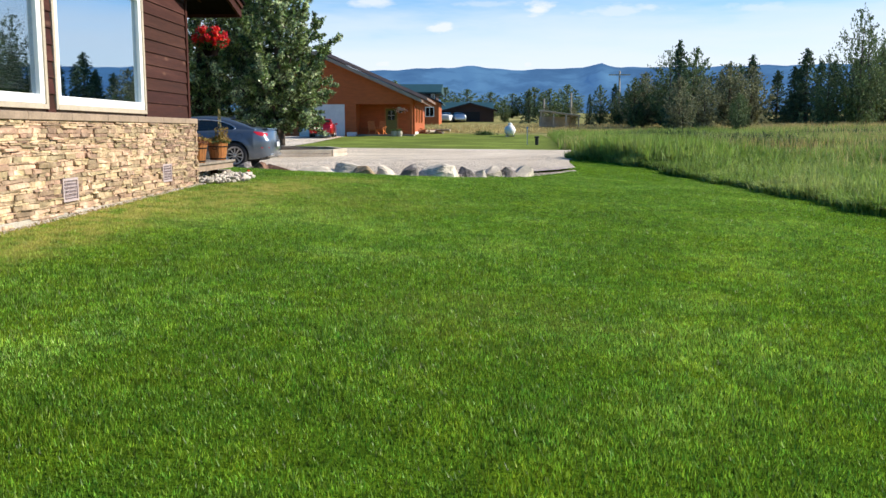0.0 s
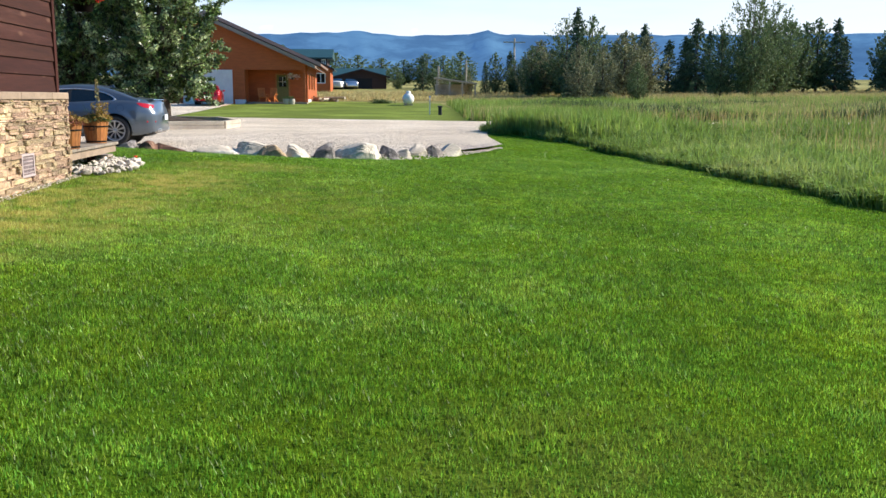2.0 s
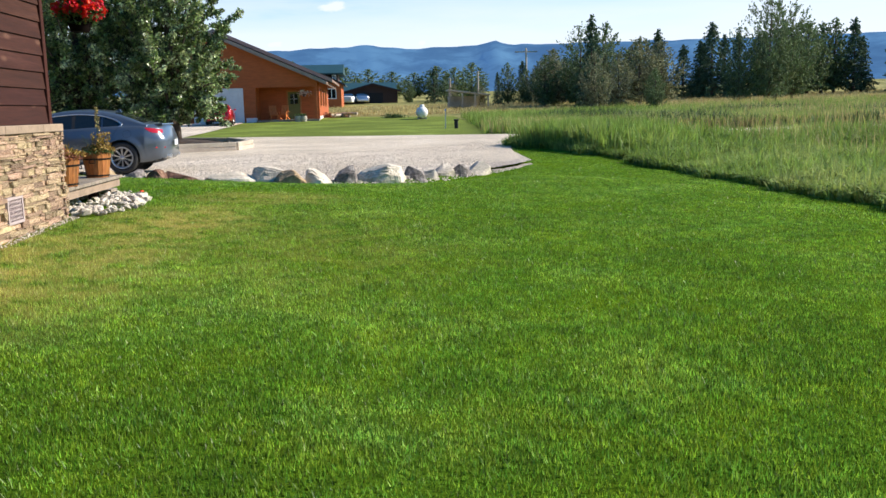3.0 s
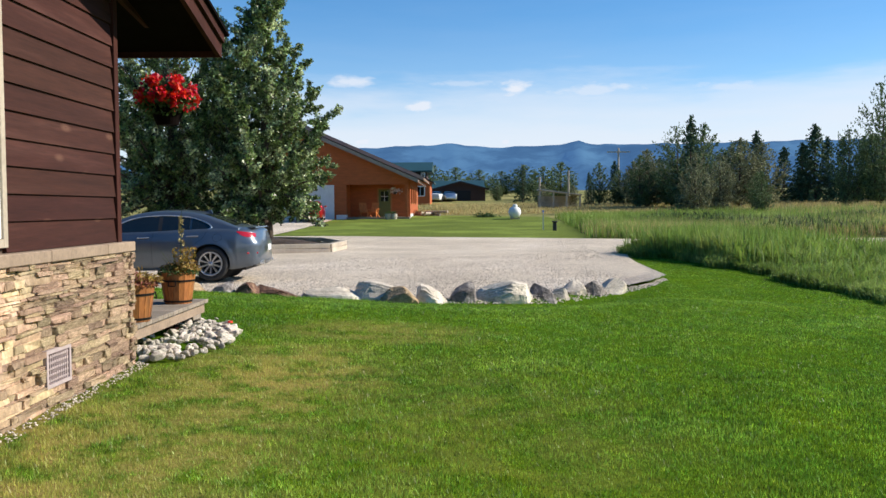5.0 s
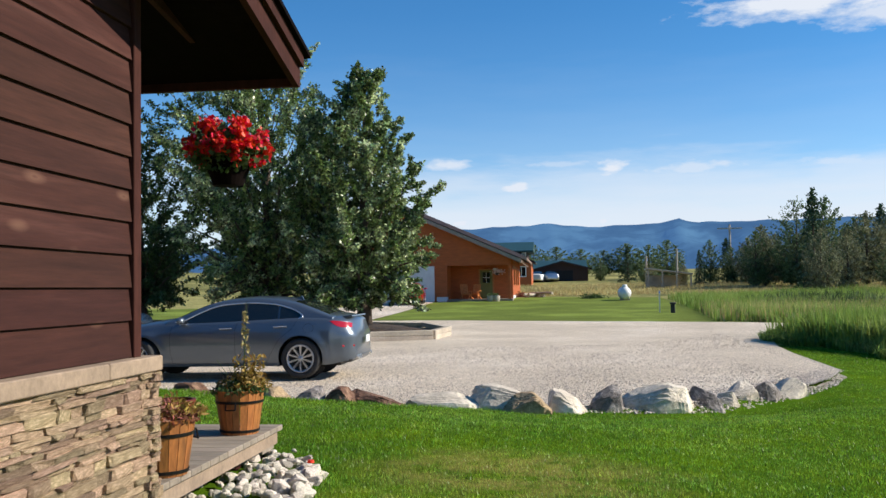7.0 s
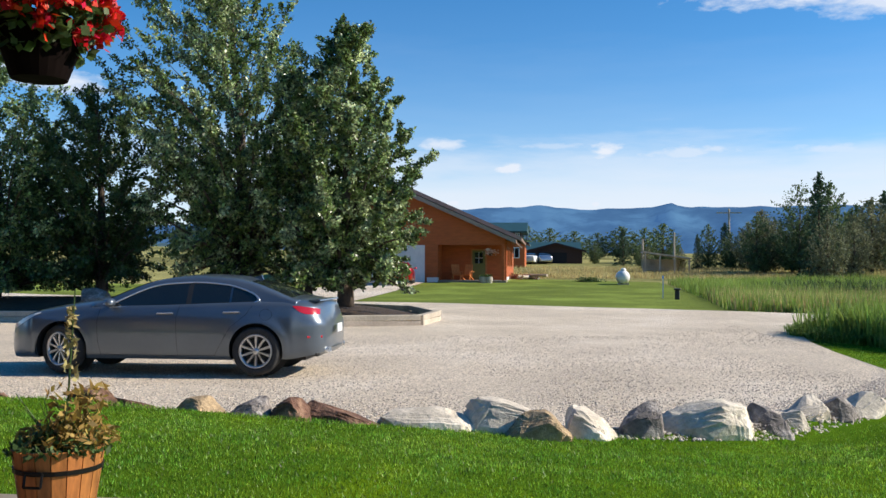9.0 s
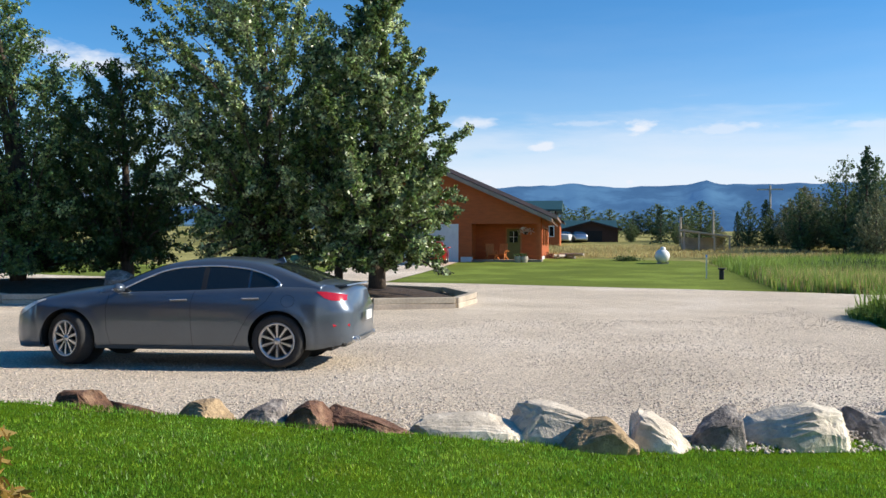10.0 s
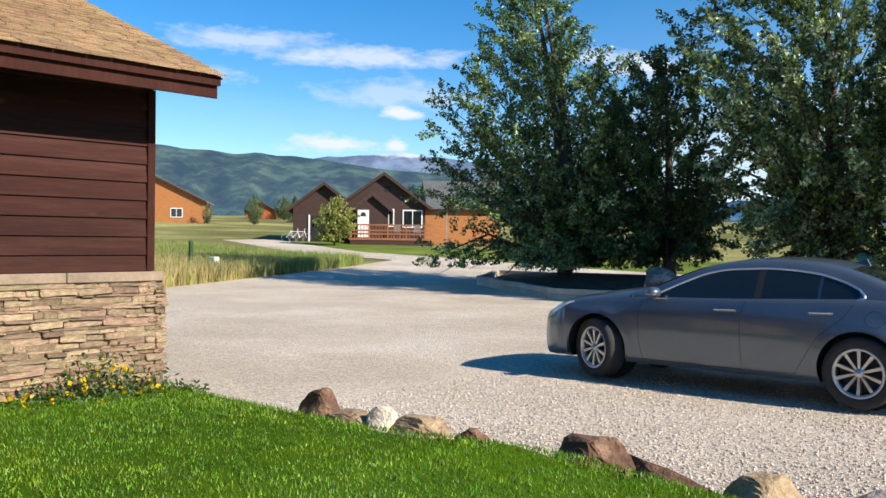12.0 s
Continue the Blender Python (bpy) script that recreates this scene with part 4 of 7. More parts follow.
def car_cabin():
    rings = []
    for k in range(61):
        x = .98 - 3.0 * k / 60
        r, ez = smooth_interp(x, ROOF), smooth_interp(x, RAIL)
        half = [(cab_side(x, .90) - .005, .90)]
        for q in range(7):
            z = .93 + (ez - .93) * q / 6
            half.append((cab_side(x, z), z))
        ey = cab_side(x, ez)
        half += [(ey - .035, ez + (r - ez) * .42), (ey - .10, ez + (r - ez) * .72), (ey * .62, r - .004), (ey * .35, r + .008), (0, r + .012)]
        full = half + [(-y, z) for y, z in half[::-1][1:]]
        rings.append([(x, y, z) for y, z in full])
    return loft(rings)


def side_glass(x0, x1, s, n=12):
    bm = bmesh.new()
    rows = []
    for k in range(n + 1):
        x = x0 + (x1 - x0) * k / n
        zb = w_low(x)
        zt = max(smooth_interp(x, W_TOP) - .012, zb + .002)
        rows.append([bm.verts.new((x, s * (cab_side(x, zb + (zt - zb) * q / 4) + .006), zb + (zt - zb) * q / 4)) for q in range(5)])
    for a, b in zip(rows, rows[1:]):
        for q in range(4):
            bm.faces.new((a[q], b[q], b[q + 1], a[q + 1]))
    return bm


def strip_glass(x0, x1, n=10, narrow=0.0):
    bm = bmesh.new()
    rows = []
    for k in range(n + 1):
        x = x0 + (x1 - x0) * k / n
        r, ez = smooth_interp(x, ROOF), smooth_interp(x, RAIL)
        ey = cab_side(x, ez) - narrow
        prof = [(ey - .085, ez + (r - ez) * .72), (ey * .62, r - .004), (ey * .35, r + .008), (0, r + .012)]
        prof = prof + [(-y, z) for y, z in prof[::-1][1:]]
        rows.append([bm.verts.new((x, y, z + .006)) for y, z in prof])
    for a, b in zip(rows, rows[1:]):
        for i in range(6):
            bm.faces.new((a[i], a[i + 1], b[i + 1], b[i]))
    return bm


def lathe(bm, prof, n=32, axis="y"):
    rings = []
    for k in range(n):
        a = 2 * math.pi * k / n
        rings.append([bm.verts.new((r * math.cos(a), h, r * math.sin(a))) for r, h in prof])
    for k in range(n):
        a, b = rings[k], rings[(k + 1) % n]
        for i in range(len(prof) - 1):
            bm.faces.new((a[i], a[i + 1], b[i + 1], b[i]))
    return bm


def wheel(car, x, y, side, steer=0.0, scale=1.0):
    w = thing("wheel")
    w.parent = car
    w.matrix_basis = pose(x, y, .334 * scale, 0, 0, steer + (0 if side > 0 else 180)) @ Matrix.Diagonal((scale, scale, scale, 1))
    part("tyre", lathe(bmesh.new(), [(.225, .09), (.245, .112), (.30, .118), (.325, .10), (.334, .07), (.334, -.07), (.325, -.10), (.30, -.115), (.225, -.10)], 36), M["tyre"], w, smooth=True)
    bm = lathe(bmesh.new(), [(.228, .095), (.236, .105), (.228, .112), (.205, .10), (.20, .06), (.20, -.09), (.228, -.095)], 36)
    part("rim", bm, M["alloy"], w, "dusty alloy rim", smooth=True)
    bm = lathe(bmesh.new(), [(.0, .0), (.19, .0), (.19, -.02), (0, -.02)], 24)
    part("brake_disc", bm, M["black_plastic"], w)
    bm = bmesh.new()
    for k in range(10):
        a = 2 * math.pi * (k + .5) / 10
        c, s = math.cos(a), math.sin(a)
        for q in (0,):
            p = [(.04, -.014), (.215, -.022), (.215, .022), (.04, .014)]
            lo = [bm.verts.new((r * c - t * s, .05 if i in (0, 3) else .07, r * s + t * c)) for i, (r, t) in enumerate(p)]
            hi = [bm.verts.new((r * c - t * .75 * s, .085 if i in (0, 3) else .098, r * s + t * .75 * c)) for i, (r, t) in enumerate(p)]
            bm.faces.new(lo)
            bm.faces.new(hi[::-1])
            for i in range(4):
                bm.faces.new((lo[i], lo[(i + 1) % 4], hi[(i + 1) % 4], hi[i]))
    part("spokes", bm, M["alloy"], w, "ten-spoke alloy wheel face")
    part("hub_cap", lathe(bmesh.new(), [(0, .10), (.03, .098), (.045, .085), (.05, .05)], 16), M["alloy"], w, smooth=True)


def sedan(car, paint, detail=True):
    body = part("body", car_body(), paint, car, smooth=True)
    eg = body.modifiers.new("edges", "EDGE_SPLIT")
    eg.split_angle = radians(38)
    part("cabin", car_cabin(), paint, car, smooth=True)
    for x in (-1.3875, 1.3875):
        for s in (-1, 1):
            bm = tube(bmesh.new(), (x, s * .60, .345), (x, s * .60 + s * .01, .345), .39, n=28)
            for q in range(28):
                a0, a1 = math.pi * (q - 2) / 24, math.pi * (q - 1) / 24
                vs = [bm.verts.new((x + .385 * math.cos(a), y, .345 + .385 * math.sin(a))) for a, y in ((a0, s * .60), (a1, s * .60), (a1, s * .905), (a0, s * .905))]
                bm.faces.new(vs)
            part("wheel_well", bm, M["black_plastic"], car)
    part("windscreen", strip_glass(.90, .14), M["tint_glass"], car, smooth=True)
    part("rear_window", strip_glass(-1.22, -1.84, narrow=.05), M["tint_glass"], car, smooth=True)
    for s in (-1, 1):
        part("front_window", side_glass(.66, -.37, s), M["tint_glass"], car, smooth=True)
        part("rear_door_window", side_glass(-.44, -.98, s), M["tint_glass"], car, smooth=True)
        part("quarter_window", side_glass(-1.01, -1.36, s), M["tint_glass"], car, smooth=True)
        part("pillar_trim", side_glass(-.37, -.44, s, 2), M["black_plastic"], car)
        bm = bmesh.new()
        xs = [.72 - 2.12 * k / 36 for k in range(37)]
        top = [(x, s * (cab_side(x, smooth_interp(x, W_TOP)) + .008), smooth_interp(x, W_TOP)) for x in xs]
        for a, b in zip(top, top[1:]):
            tube(bm, a, b, .011, n=6, caps=False)
        low = [(x, s * (cab_side(x, w_low(x)) + .009), w_low(x) - .008) for x in xs]
        for a, b in zip(low, low[1:]):
            tube(bm, a, b, .010, n=6, caps=False)
        tube(bm, top[-1], low[-1], .011, n=6)
        part("window_trim", bm, M["chrome"], car, "chrome window surround")
        for x, z in ((-1.05, .862), (-.11, .838)):
            hd = part("door_handle", tube(bmesh.new(), (x - .11, s * (side_y(x, z) + .028), z + .003), (x + .11, s * (side_y(x, z) + .028), z - .003), .014, n=8), paint, car)
            part("handle_strip", tube(bmesh.new(), (x - .11, s * (side_y(x, z) + .040), z + .012), (x + .11, s * (side_y(x, z) + .040), z + .006), .006, n=6), M["chrome"], hd, "thin chrome strip")
        lines = {"front_door_gap": [(.84, .90), (.87, .73), (.86, .45), (.82, .26)], "middle_door_gap": [(-.30, .945), (-.26, .80), (-.27, .45), (-.28, .24)],
                 "rear_door_gap": [(-1.32, .955), (-1.24, .83), (-1.03, .66), (-.93, .50), (-.84, .34), (-.80, .27)], "rocker_line": [(-.82, .27), (0, .258), (.84, .262)]}
        for nm, pts in lines.items():
            bm = bmesh.new()
            for (xa, za), (xb, zb) in zip(pts, pts[1:]):
                for q in range(8):
                    x0, z0 = xa + (xb - xa) * q / 8, za + (zb - za) * q / 8
                    x1, z1 = xa + (xb - xa) * (q + 1) / 8, za + (zb - za) * (q + 1) / 8
                    tube(bm, (x0, s * (side_y(x0, z0) - .001), z0), (x1, s * (side_y(x1, z1) - .001), z1), .0035, n=4, caps=False)
            part(nm, bm, M["black_plastic"], car, "dark panel gap")
        bm = bmesh.new()
        for q in range(20):
            a0, a1 = 2 * math.pi * q / 20, 2 * math.pi * (q + 1) / 20
            p = [(-1.52 + .085 * math.cos(a), .835 + .075 * math.sin(a)) for a in (a0, a1)]
            tube(bm, (p[0][0], s * (side_y(*p[0]) - .001), p[0][1]), (p[1][0], s * (side_y(*p[1]) - .001), p[1][1]), .003, n=4, caps=False)
        if s > 0:
            part("fuel_flap", bm, M["black_plastic"], car, "round fuel flap outline")
        else:
            bm.free()
        bm = bmesh.new()
        bmesh.ops.create_uvsphere(bm, u_segments=16, v_segments=10, radius=1)
        for v in bm.verts:
            v.co = Vector((v.co.x * .075 + .66, v.co.y * .10 + s * .965, v.co.z * .062 + .985))
        mi = part("mirror", bm, paint, car, smooth=True)
        part("mirror_arm", tube(bmesh.new(), (.68, s * .84, .945), (.67, s * .92, .965), .022, n=6), M["black_plastic"], mi)
        part("mirror_strip", box(.60, .72, s * 1.0 - .05, s * 1.0 + .055, .962, .972, bevel=.004), M["chrome"], mi, "bright mirror edge strip")
        for nm, rows, mtl in (("tail_light", [(-1.93, .953, .945), (-2.05, .957, .912), (-2.2, .952, .872), (-2.34, .94, .842), (-2.44, .92, .835), (-2.465, .90, .84)], "taillight"),
                              ("headlight", [(1.72, .838, .825), (1.9, .805, .755), (2.08, .755, .69), (2.22, .695, .625), (2.32, .635, .575)], "lens")):
            bm = bmesh.new()
            vv = []
            for (xa, ta, ba), (xb, tb, bb) in zip(rows, rows[1:]):
                for q in range(5):
                    f = q / 5
                    x, zt, zb = xa + (xb - xa) * f, ta + (tb - ta) * f, ba + (bb - ba) * f
                    vv.append([bm.verts.new((x + tail_shift(x, z), s * (side_y(x, z) + .007), z)) for z in (zb, (zb + zt) / 2, zt)])
            for a, b in zip(vv, vv[1:]):
                for q in (0, 1):
                    bm.faces.new((a[q], b[q], b[q + 1], a[q + 1]))
            part(nm, bm, M[mtl], car, "red wraparound tail light" if mtl == "taillight" else "clear swept-back headlight", smooth=True)
        part("rear_reflector", tube(bmesh.new(), (-2.45, s * (side_y(-2.45, .53) - .008), .53), (-2.30, s * (side_y(-2.30, .53) - .004), .53), .020, n=6), M["taillight"], car)
        for q, y in enumerate((.50, .58)):
            bm = lathe(bmesh.new(), [(.034, 0), (.034, .12), (.027, .12), (.027, 0)], 16)
            bmesh.ops.transform(bm, matrix=Matrix.Translation((-2.37, s * y, .34)) @ Matrix.Rotation(radians(90), 4, "Z"), verts=bm.verts)
            part("exhaust_tip", bm, M["chrome"], car)
    part("rear_valance", box(-2.42, -2.2, -.74, .74, .255, .33, bevel=.03), M["black_plastic"], car, "black lower rear valance")
    part("boot_lip", prism(bmesh.new(), [(-2.16, 1.028), (-2.36, 1.035), (-2.37, 1.015), (-2.2, 1.0)], 1, -.62, .62), paint, car)
    part("grille", box(2.385, 2.42, -.36, .36, .34, .54, bevel=.02), M["black_plastic"], car)
    part("number_plate", box(-2.475, -2.458, -.16, .16, .56, .68), M["white_paint"], car, "pale blank number plate")
    part("antenna_fin", prism(bmesh.new(), [(-1.24, 1.29), (-1.06, 1.325), (-1.20, 1.375)], 1, -.02, .02), paint, car)
    part("underside", box(-2.1, 2.1, -.60, .60, .19, .30), M["black_plastic"], car)


CAR = thing("car", (-6.985, 24.365, .525), "blue-grey four-door sedan with dusty alloy wheels parked on the gravel", "car", rz=181.66)
sedan(CAR, M["car_grey"])
for ob in CAR.children:      # short overhangs
    if ob.type == "MESH":
        for v in ob.data.vertices:
            if v.co.x < -1.8:
                v.co.x = -1.8 + (v.co.x + 1.8) * .85
                v.co.x += .17 * min(1, abs(v.co.y) / .9) ** 2.5 * smooth01((-1.8 - v.co.x) / .4)
            elif v.co.x > 1.75:
                v.co.x = 1.75 + (v.co.x - 1.75) * .90
                v.co.x -= .07 * min(1, abs(v.co.y) / .8) ** 2.5 * smooth01((v.co.x - 1.75) / .4)
wheel(CAR, -1.3875, .82, 1)
wheel(CAR, 1.3875, .81, 1, -22)
wheel(CAR, -1.3875, -.80, -1)
wheel(CAR, 1.3875, -.80, -1, -22)


# ---- trees ----
def leaf_cloud(pts, size, rng, norm_up=.35, aspect=.6):
    """Small folded leaves at the points given, as one mesh."""
    n = len(pts)
    pts = np.asarray(pts)
    d = rng.normal(size=(n, 3))
    d /= np.linalg.norm(d, axis=1)[:, None]
    u = np.cross(d, rng.normal(size=(n, 3)))
    u /= np.linalg.norm(u, axis=1)[:, None]
    s = size * rng.uniform(.6, 1.3, size=(n, 1))
    a, b = pts - d * s * .5, pts + d * s * .5
    c = pts + u * s * aspect * .5
    e = pts - u * s * aspect * .5
    verts = np.stack([a, c, b, e], axis=1).reshape(-1, 3)
    faces = np.arange(n * 4).reshape(-1, 4)
    return verts, faces


def quick_mesh(name, verts, faces, material):
    me = bpy.data.meshes.new(name)
    nf, k = faces.shape
    me.vertices.add(len(verts))
    me.vertices.foreach_set("co", verts.astype(np.float32).ravel())
    me.loops.add(nf * k)
    me.loops.foreach_set("vertex_index", faces.astype(np.int32).ravel())
    me.polygons.add(nf)
    me.polygons.foreach_set("loop_start", np.arange(0, nf * k, k, dtype=np.int32))
    me.update()
    me.validate()
    me.materials.append(material)
    return new(name, me)


CROWNS = {  # half width of the crown against height, both as shares
    "poplar": [(0, .80), (.10, 1.0), (.45, 1.0), (.65, .74), (.84, .36), (1, .10)],
    "broad": [(0, .90), (.10, 1.0), (.44, .98), (.58, .76), (.72, .52), (.86, .30), (1, .07)],
    "fan": [(0, .45), (.15, .80), (.40, .95), (.62, 1.0), (.80, .70), (.93, .34), (1, .10)],
    "round": [(0, .50), (.15, .86), (.40, 1.0), (.65, .88), (.85, .55), (1, .12)],
    "cone": [(0, 1.0), (.15, .95), (.45, .62), (.75, .30), (1, .03)]}


def tree(x, y, h, width, seed, leaves=14000, leaf=.09, base=1.0, lean=(0, 0), mtl="leaf", trunk_r=.16, shape="poplar", label="", group="", stems=1, z0=None, wind=0.0, gaps=1.0):
    """Trunk, rising limbs, side branches and leaf sprays along them, with gaps between."""
    rng = np.random.default_rng(seed)
    gz = G(x, y) if z0 is None else z0
    t = thing("tree", (x, y, gz - .05), label, "tree", group)
    bm = bmesh.new()
    prof = CROWNS[shape]

    def axis(k, s=0):
        off = .30 * s * min(1, k * 4)
        return np.array([lean[0] * k * k + off, lean[1] * k * k, h * k])
    for s in range(stems):
        for q in range(9):
            k0, k1 = q / 9 * .93, (q + 1) / 9 * .93
            tube(bm, axis(k0, s), axis(k1, s), trunk_r * (1 - k0) + .012, trunk_r * (1 - k1) + .012, 8, caps=q in (0, 8))
    sprays = []          # start, end, radius
    nl = int(34 + h * 7)
    for i in range(nl):
        rel = ((i + rng.random()) / nl)
        hz = base + rel * (h - base)
        r = width / 2 * interp(rel, prof) * rng.uniform(.72, 1.12)
        ang = i * 2.39996 + rng.uniform(-.35, .35)
        out = np.array([math.cos(ang), math.sin(ang), 0.0])
        if shape == "cone":
            st, en = axis(min(.92, hz / h)), axis(hz / h) + out * r + [0, 0, -.14 * r]
        else:
            climb = r * rng.uniform(.7, 1.5) * (.15 + 1.1 * min(1, rel * 2.2))
            st = axis(min(.91, max(base * .5 / h, (hz - climb) / h)), rng.integers(stems))
            en = axis(min(1, hz / h)) + out * r
            en[2] = min(hz + (.0 if rel > .14 else -.30 * r), h)
            en[0] -= wind * (en[2] / h) ** 2 * (1.2 - .5 * rel)
        mid = st * .45 + en * .55 + [0, 0, .10 * r * (1 if rel > .15 else 2)]
        tube(bm, st, mid, max(.012, trunk_r * .32 * (1 - rel)), max(.008, trunk_r * .18 * (1 - rel)), 5, caps=False)
        tube(bm, mid, en, max(.008, trunk_r * .18 * (1 - rel)), .005, 4, caps=False)
        ln = np.linalg.norm(en - st)
        m = max(3, int(ln / .30))
        for q in range(m):
            if rng.random() < gaps * (.38 if rel > .45 else .12):
                continue
            f = .12 + .88 * (q + rng.random() * .6) / m
            p = (st + (mid - st) * f / .55) if f < .55 else (mid + (en - mid) * (f - .55) / .45)
            d = rng.normal(size=3) * [1, 1, .5]
            d /= np.linalg.norm(d)
            d = d + out * .7 + np.array([-wind * .35, 0, (.75 if rel > .25 else -.25) if shape != "cone" else -.1])
            d /= np.linalg.norm(d)
            sl = (.38 + .42 * rng.random()) * (1.2 - .5 * f) * (.45 + width / 7)
            sprays.append((p, p + d * sl, .032 + .042 * sl + .02 * rng.random()))
        sprays.append((en - (en - mid) * .35, en + (en - mid) * .12, .09))
    for q in range(12):
        a0 = axis(.86 + .14 * q / 12)
        a0[0] -= wind * (a0[2] / h) ** 2
        sprays.append((a0, a0 + [rng.normal() * .08 - wind * .1, rng.normal() * .08, .25], .09))
    part("trunk", bm, M["bark"], t, "grey-brown trunk with rising limbs", smooth=True)
    A, B, R = (np.array([c[k] for c in sprays]) for k in range(3))
    wgt = (np.linalg.norm(B - A, axis=1) + .15) * R ** .7
    idx = rng.choice(len(A), leaves, p=wgt / wgt.sum())
    f = rng.random((leaves, 1)) ** .8
    pts = A[idx] + (B[idx] - A[idx]) * f * 1.08 + np.clip(rng.normal(size=(leaves, 3)), -2, 2) * R[idx][:, None] * (1.15 - .55 * f)
    pts = pts[pts[:, 2] > base * .42]
    v, fc = leaf_cloud(pts, leaf, rng)
    crown = quick_mesh("crown", v, fc, M[mtl])
    crown.parent = t
    return t


BED_Z = .95
tree(-7.35, 37.0, 8.1, 4.6, 1, 92000, .112, 1.0, (.1, 0), "leaf", .24, label="tall poplar with silvery green leaves in the planting bed", group="poplars in the bed", z0=BED_Z, wind=.25, gaps=.4)
tree(-8.6, 37.6, 7.0, 2.6, 5, 18000, .112, 1.6, (-.3, 0), "leaf", .12, label="slim young poplar stem in the planting bed", group="poplars in the bed", z0=BED_Z, wind=.4)
tree(-10.8, 38.3, 11.4, 6.4, 2, 96000, .115, 1.0, (-.9, 0), "leaf", .26, shape="fan", label="tallest poplar with wind-turned pale leaves in the planting bed", group="poplars in the bed", z0=BED_Z, wind=1.3, gaps=.7)
tree(-15.9, 39.3, 6.8, 5.2, 3, 50000, .115, 1.0, (-.3, 0), "leaf_dark", .2, shape="round", label="dark green round-crowned tree in the planting bed", group="trees in the bed", z0=BED_Z, wind=.2, gaps=.6)
tree(-19.6, 39.2, 10.3, 8.8, 4, 105000, .115, .75, (-1.7, 0), "leaf_mid", .24, shape="broad", label="broad leafy tree with drooping lower boughs in the planting bed", group="trees in the bed", z0=BED_Z, stems=2, wind=.5, gaps=.7)

# ---- mountains ----
def ridge(name, az0, az1, r, prof, mtl, label, n=140, base=0.0):
    """A far ridge; prof gives the height in metres for an azimuth in degrees from +y towards -x."""
    bm = bmesh.new()
    rows = []
    for i in range(n + 1):
        az = az0 + (az1 - az0) * i / n
        a = radians(az)
        hh = prof(az)
        col = []
        for k in range(9):
            f = k / 8
            rr = r * (0.72 + .28 * f)
            z = base + (hh - base) * f ** 1.1 + (noise.noise(Vector((az * .55, f * 5, r * .001))) * .16 + noise.noise(Vector((az * 1.7, f * 9, 2))) * .07) * hh * math.sin(math.pi * min(1, f + .0))
            col.append(bm.verts.new((-math.sin(a) * rr, math.cos(a) * rr, z)))
        rows.append(col)
    for i in range(n):
        for k in range(8):
            bm.faces.new((rows[i][k], rows[i + 1][k], rows[i + 1][k + 1], rows[i][k + 1]))
    ob = link_mesh(name, bm, mtl, smooth=True)
    return tagged(ob, label, "mountains", kind="structure")


# far slopes: an even bluish emission stands in for haze in the air
def haze_mat(name, base, haze_glow, strength, snow=None, patch=.004):
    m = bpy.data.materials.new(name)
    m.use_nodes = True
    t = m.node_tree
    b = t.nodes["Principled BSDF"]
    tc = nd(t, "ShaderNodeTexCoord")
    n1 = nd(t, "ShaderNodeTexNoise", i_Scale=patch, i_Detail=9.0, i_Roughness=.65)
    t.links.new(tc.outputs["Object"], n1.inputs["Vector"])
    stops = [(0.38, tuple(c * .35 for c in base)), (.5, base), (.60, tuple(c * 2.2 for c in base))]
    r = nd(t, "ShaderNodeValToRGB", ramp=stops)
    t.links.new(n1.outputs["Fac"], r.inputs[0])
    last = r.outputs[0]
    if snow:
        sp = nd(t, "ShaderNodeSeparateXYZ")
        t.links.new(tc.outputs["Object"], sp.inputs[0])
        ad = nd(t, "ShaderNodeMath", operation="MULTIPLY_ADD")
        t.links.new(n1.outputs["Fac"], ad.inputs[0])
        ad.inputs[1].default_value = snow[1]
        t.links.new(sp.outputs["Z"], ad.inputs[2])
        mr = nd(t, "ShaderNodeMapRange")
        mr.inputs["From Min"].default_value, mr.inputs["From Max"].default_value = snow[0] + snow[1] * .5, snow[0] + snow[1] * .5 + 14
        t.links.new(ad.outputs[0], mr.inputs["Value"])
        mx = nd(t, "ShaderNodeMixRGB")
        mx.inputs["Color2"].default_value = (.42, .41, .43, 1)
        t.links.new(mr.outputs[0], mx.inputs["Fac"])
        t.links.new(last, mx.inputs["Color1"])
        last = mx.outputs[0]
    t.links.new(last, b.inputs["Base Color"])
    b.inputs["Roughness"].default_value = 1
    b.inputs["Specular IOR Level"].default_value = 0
    b.inputs["Emission Color"].default_value = (*haze_glow, 1)
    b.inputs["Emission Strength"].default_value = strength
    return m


# haze is put into the bluish base and emission colours of all three
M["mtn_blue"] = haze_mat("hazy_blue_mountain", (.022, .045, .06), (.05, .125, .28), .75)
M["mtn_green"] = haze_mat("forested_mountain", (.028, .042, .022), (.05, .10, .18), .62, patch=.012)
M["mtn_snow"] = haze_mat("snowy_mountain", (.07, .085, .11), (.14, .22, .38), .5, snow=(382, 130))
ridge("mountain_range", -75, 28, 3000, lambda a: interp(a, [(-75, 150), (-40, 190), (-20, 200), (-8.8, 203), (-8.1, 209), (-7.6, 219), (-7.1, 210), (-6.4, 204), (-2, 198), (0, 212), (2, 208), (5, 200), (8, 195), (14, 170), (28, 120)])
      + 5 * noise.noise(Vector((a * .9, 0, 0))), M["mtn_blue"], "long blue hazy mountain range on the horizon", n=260)
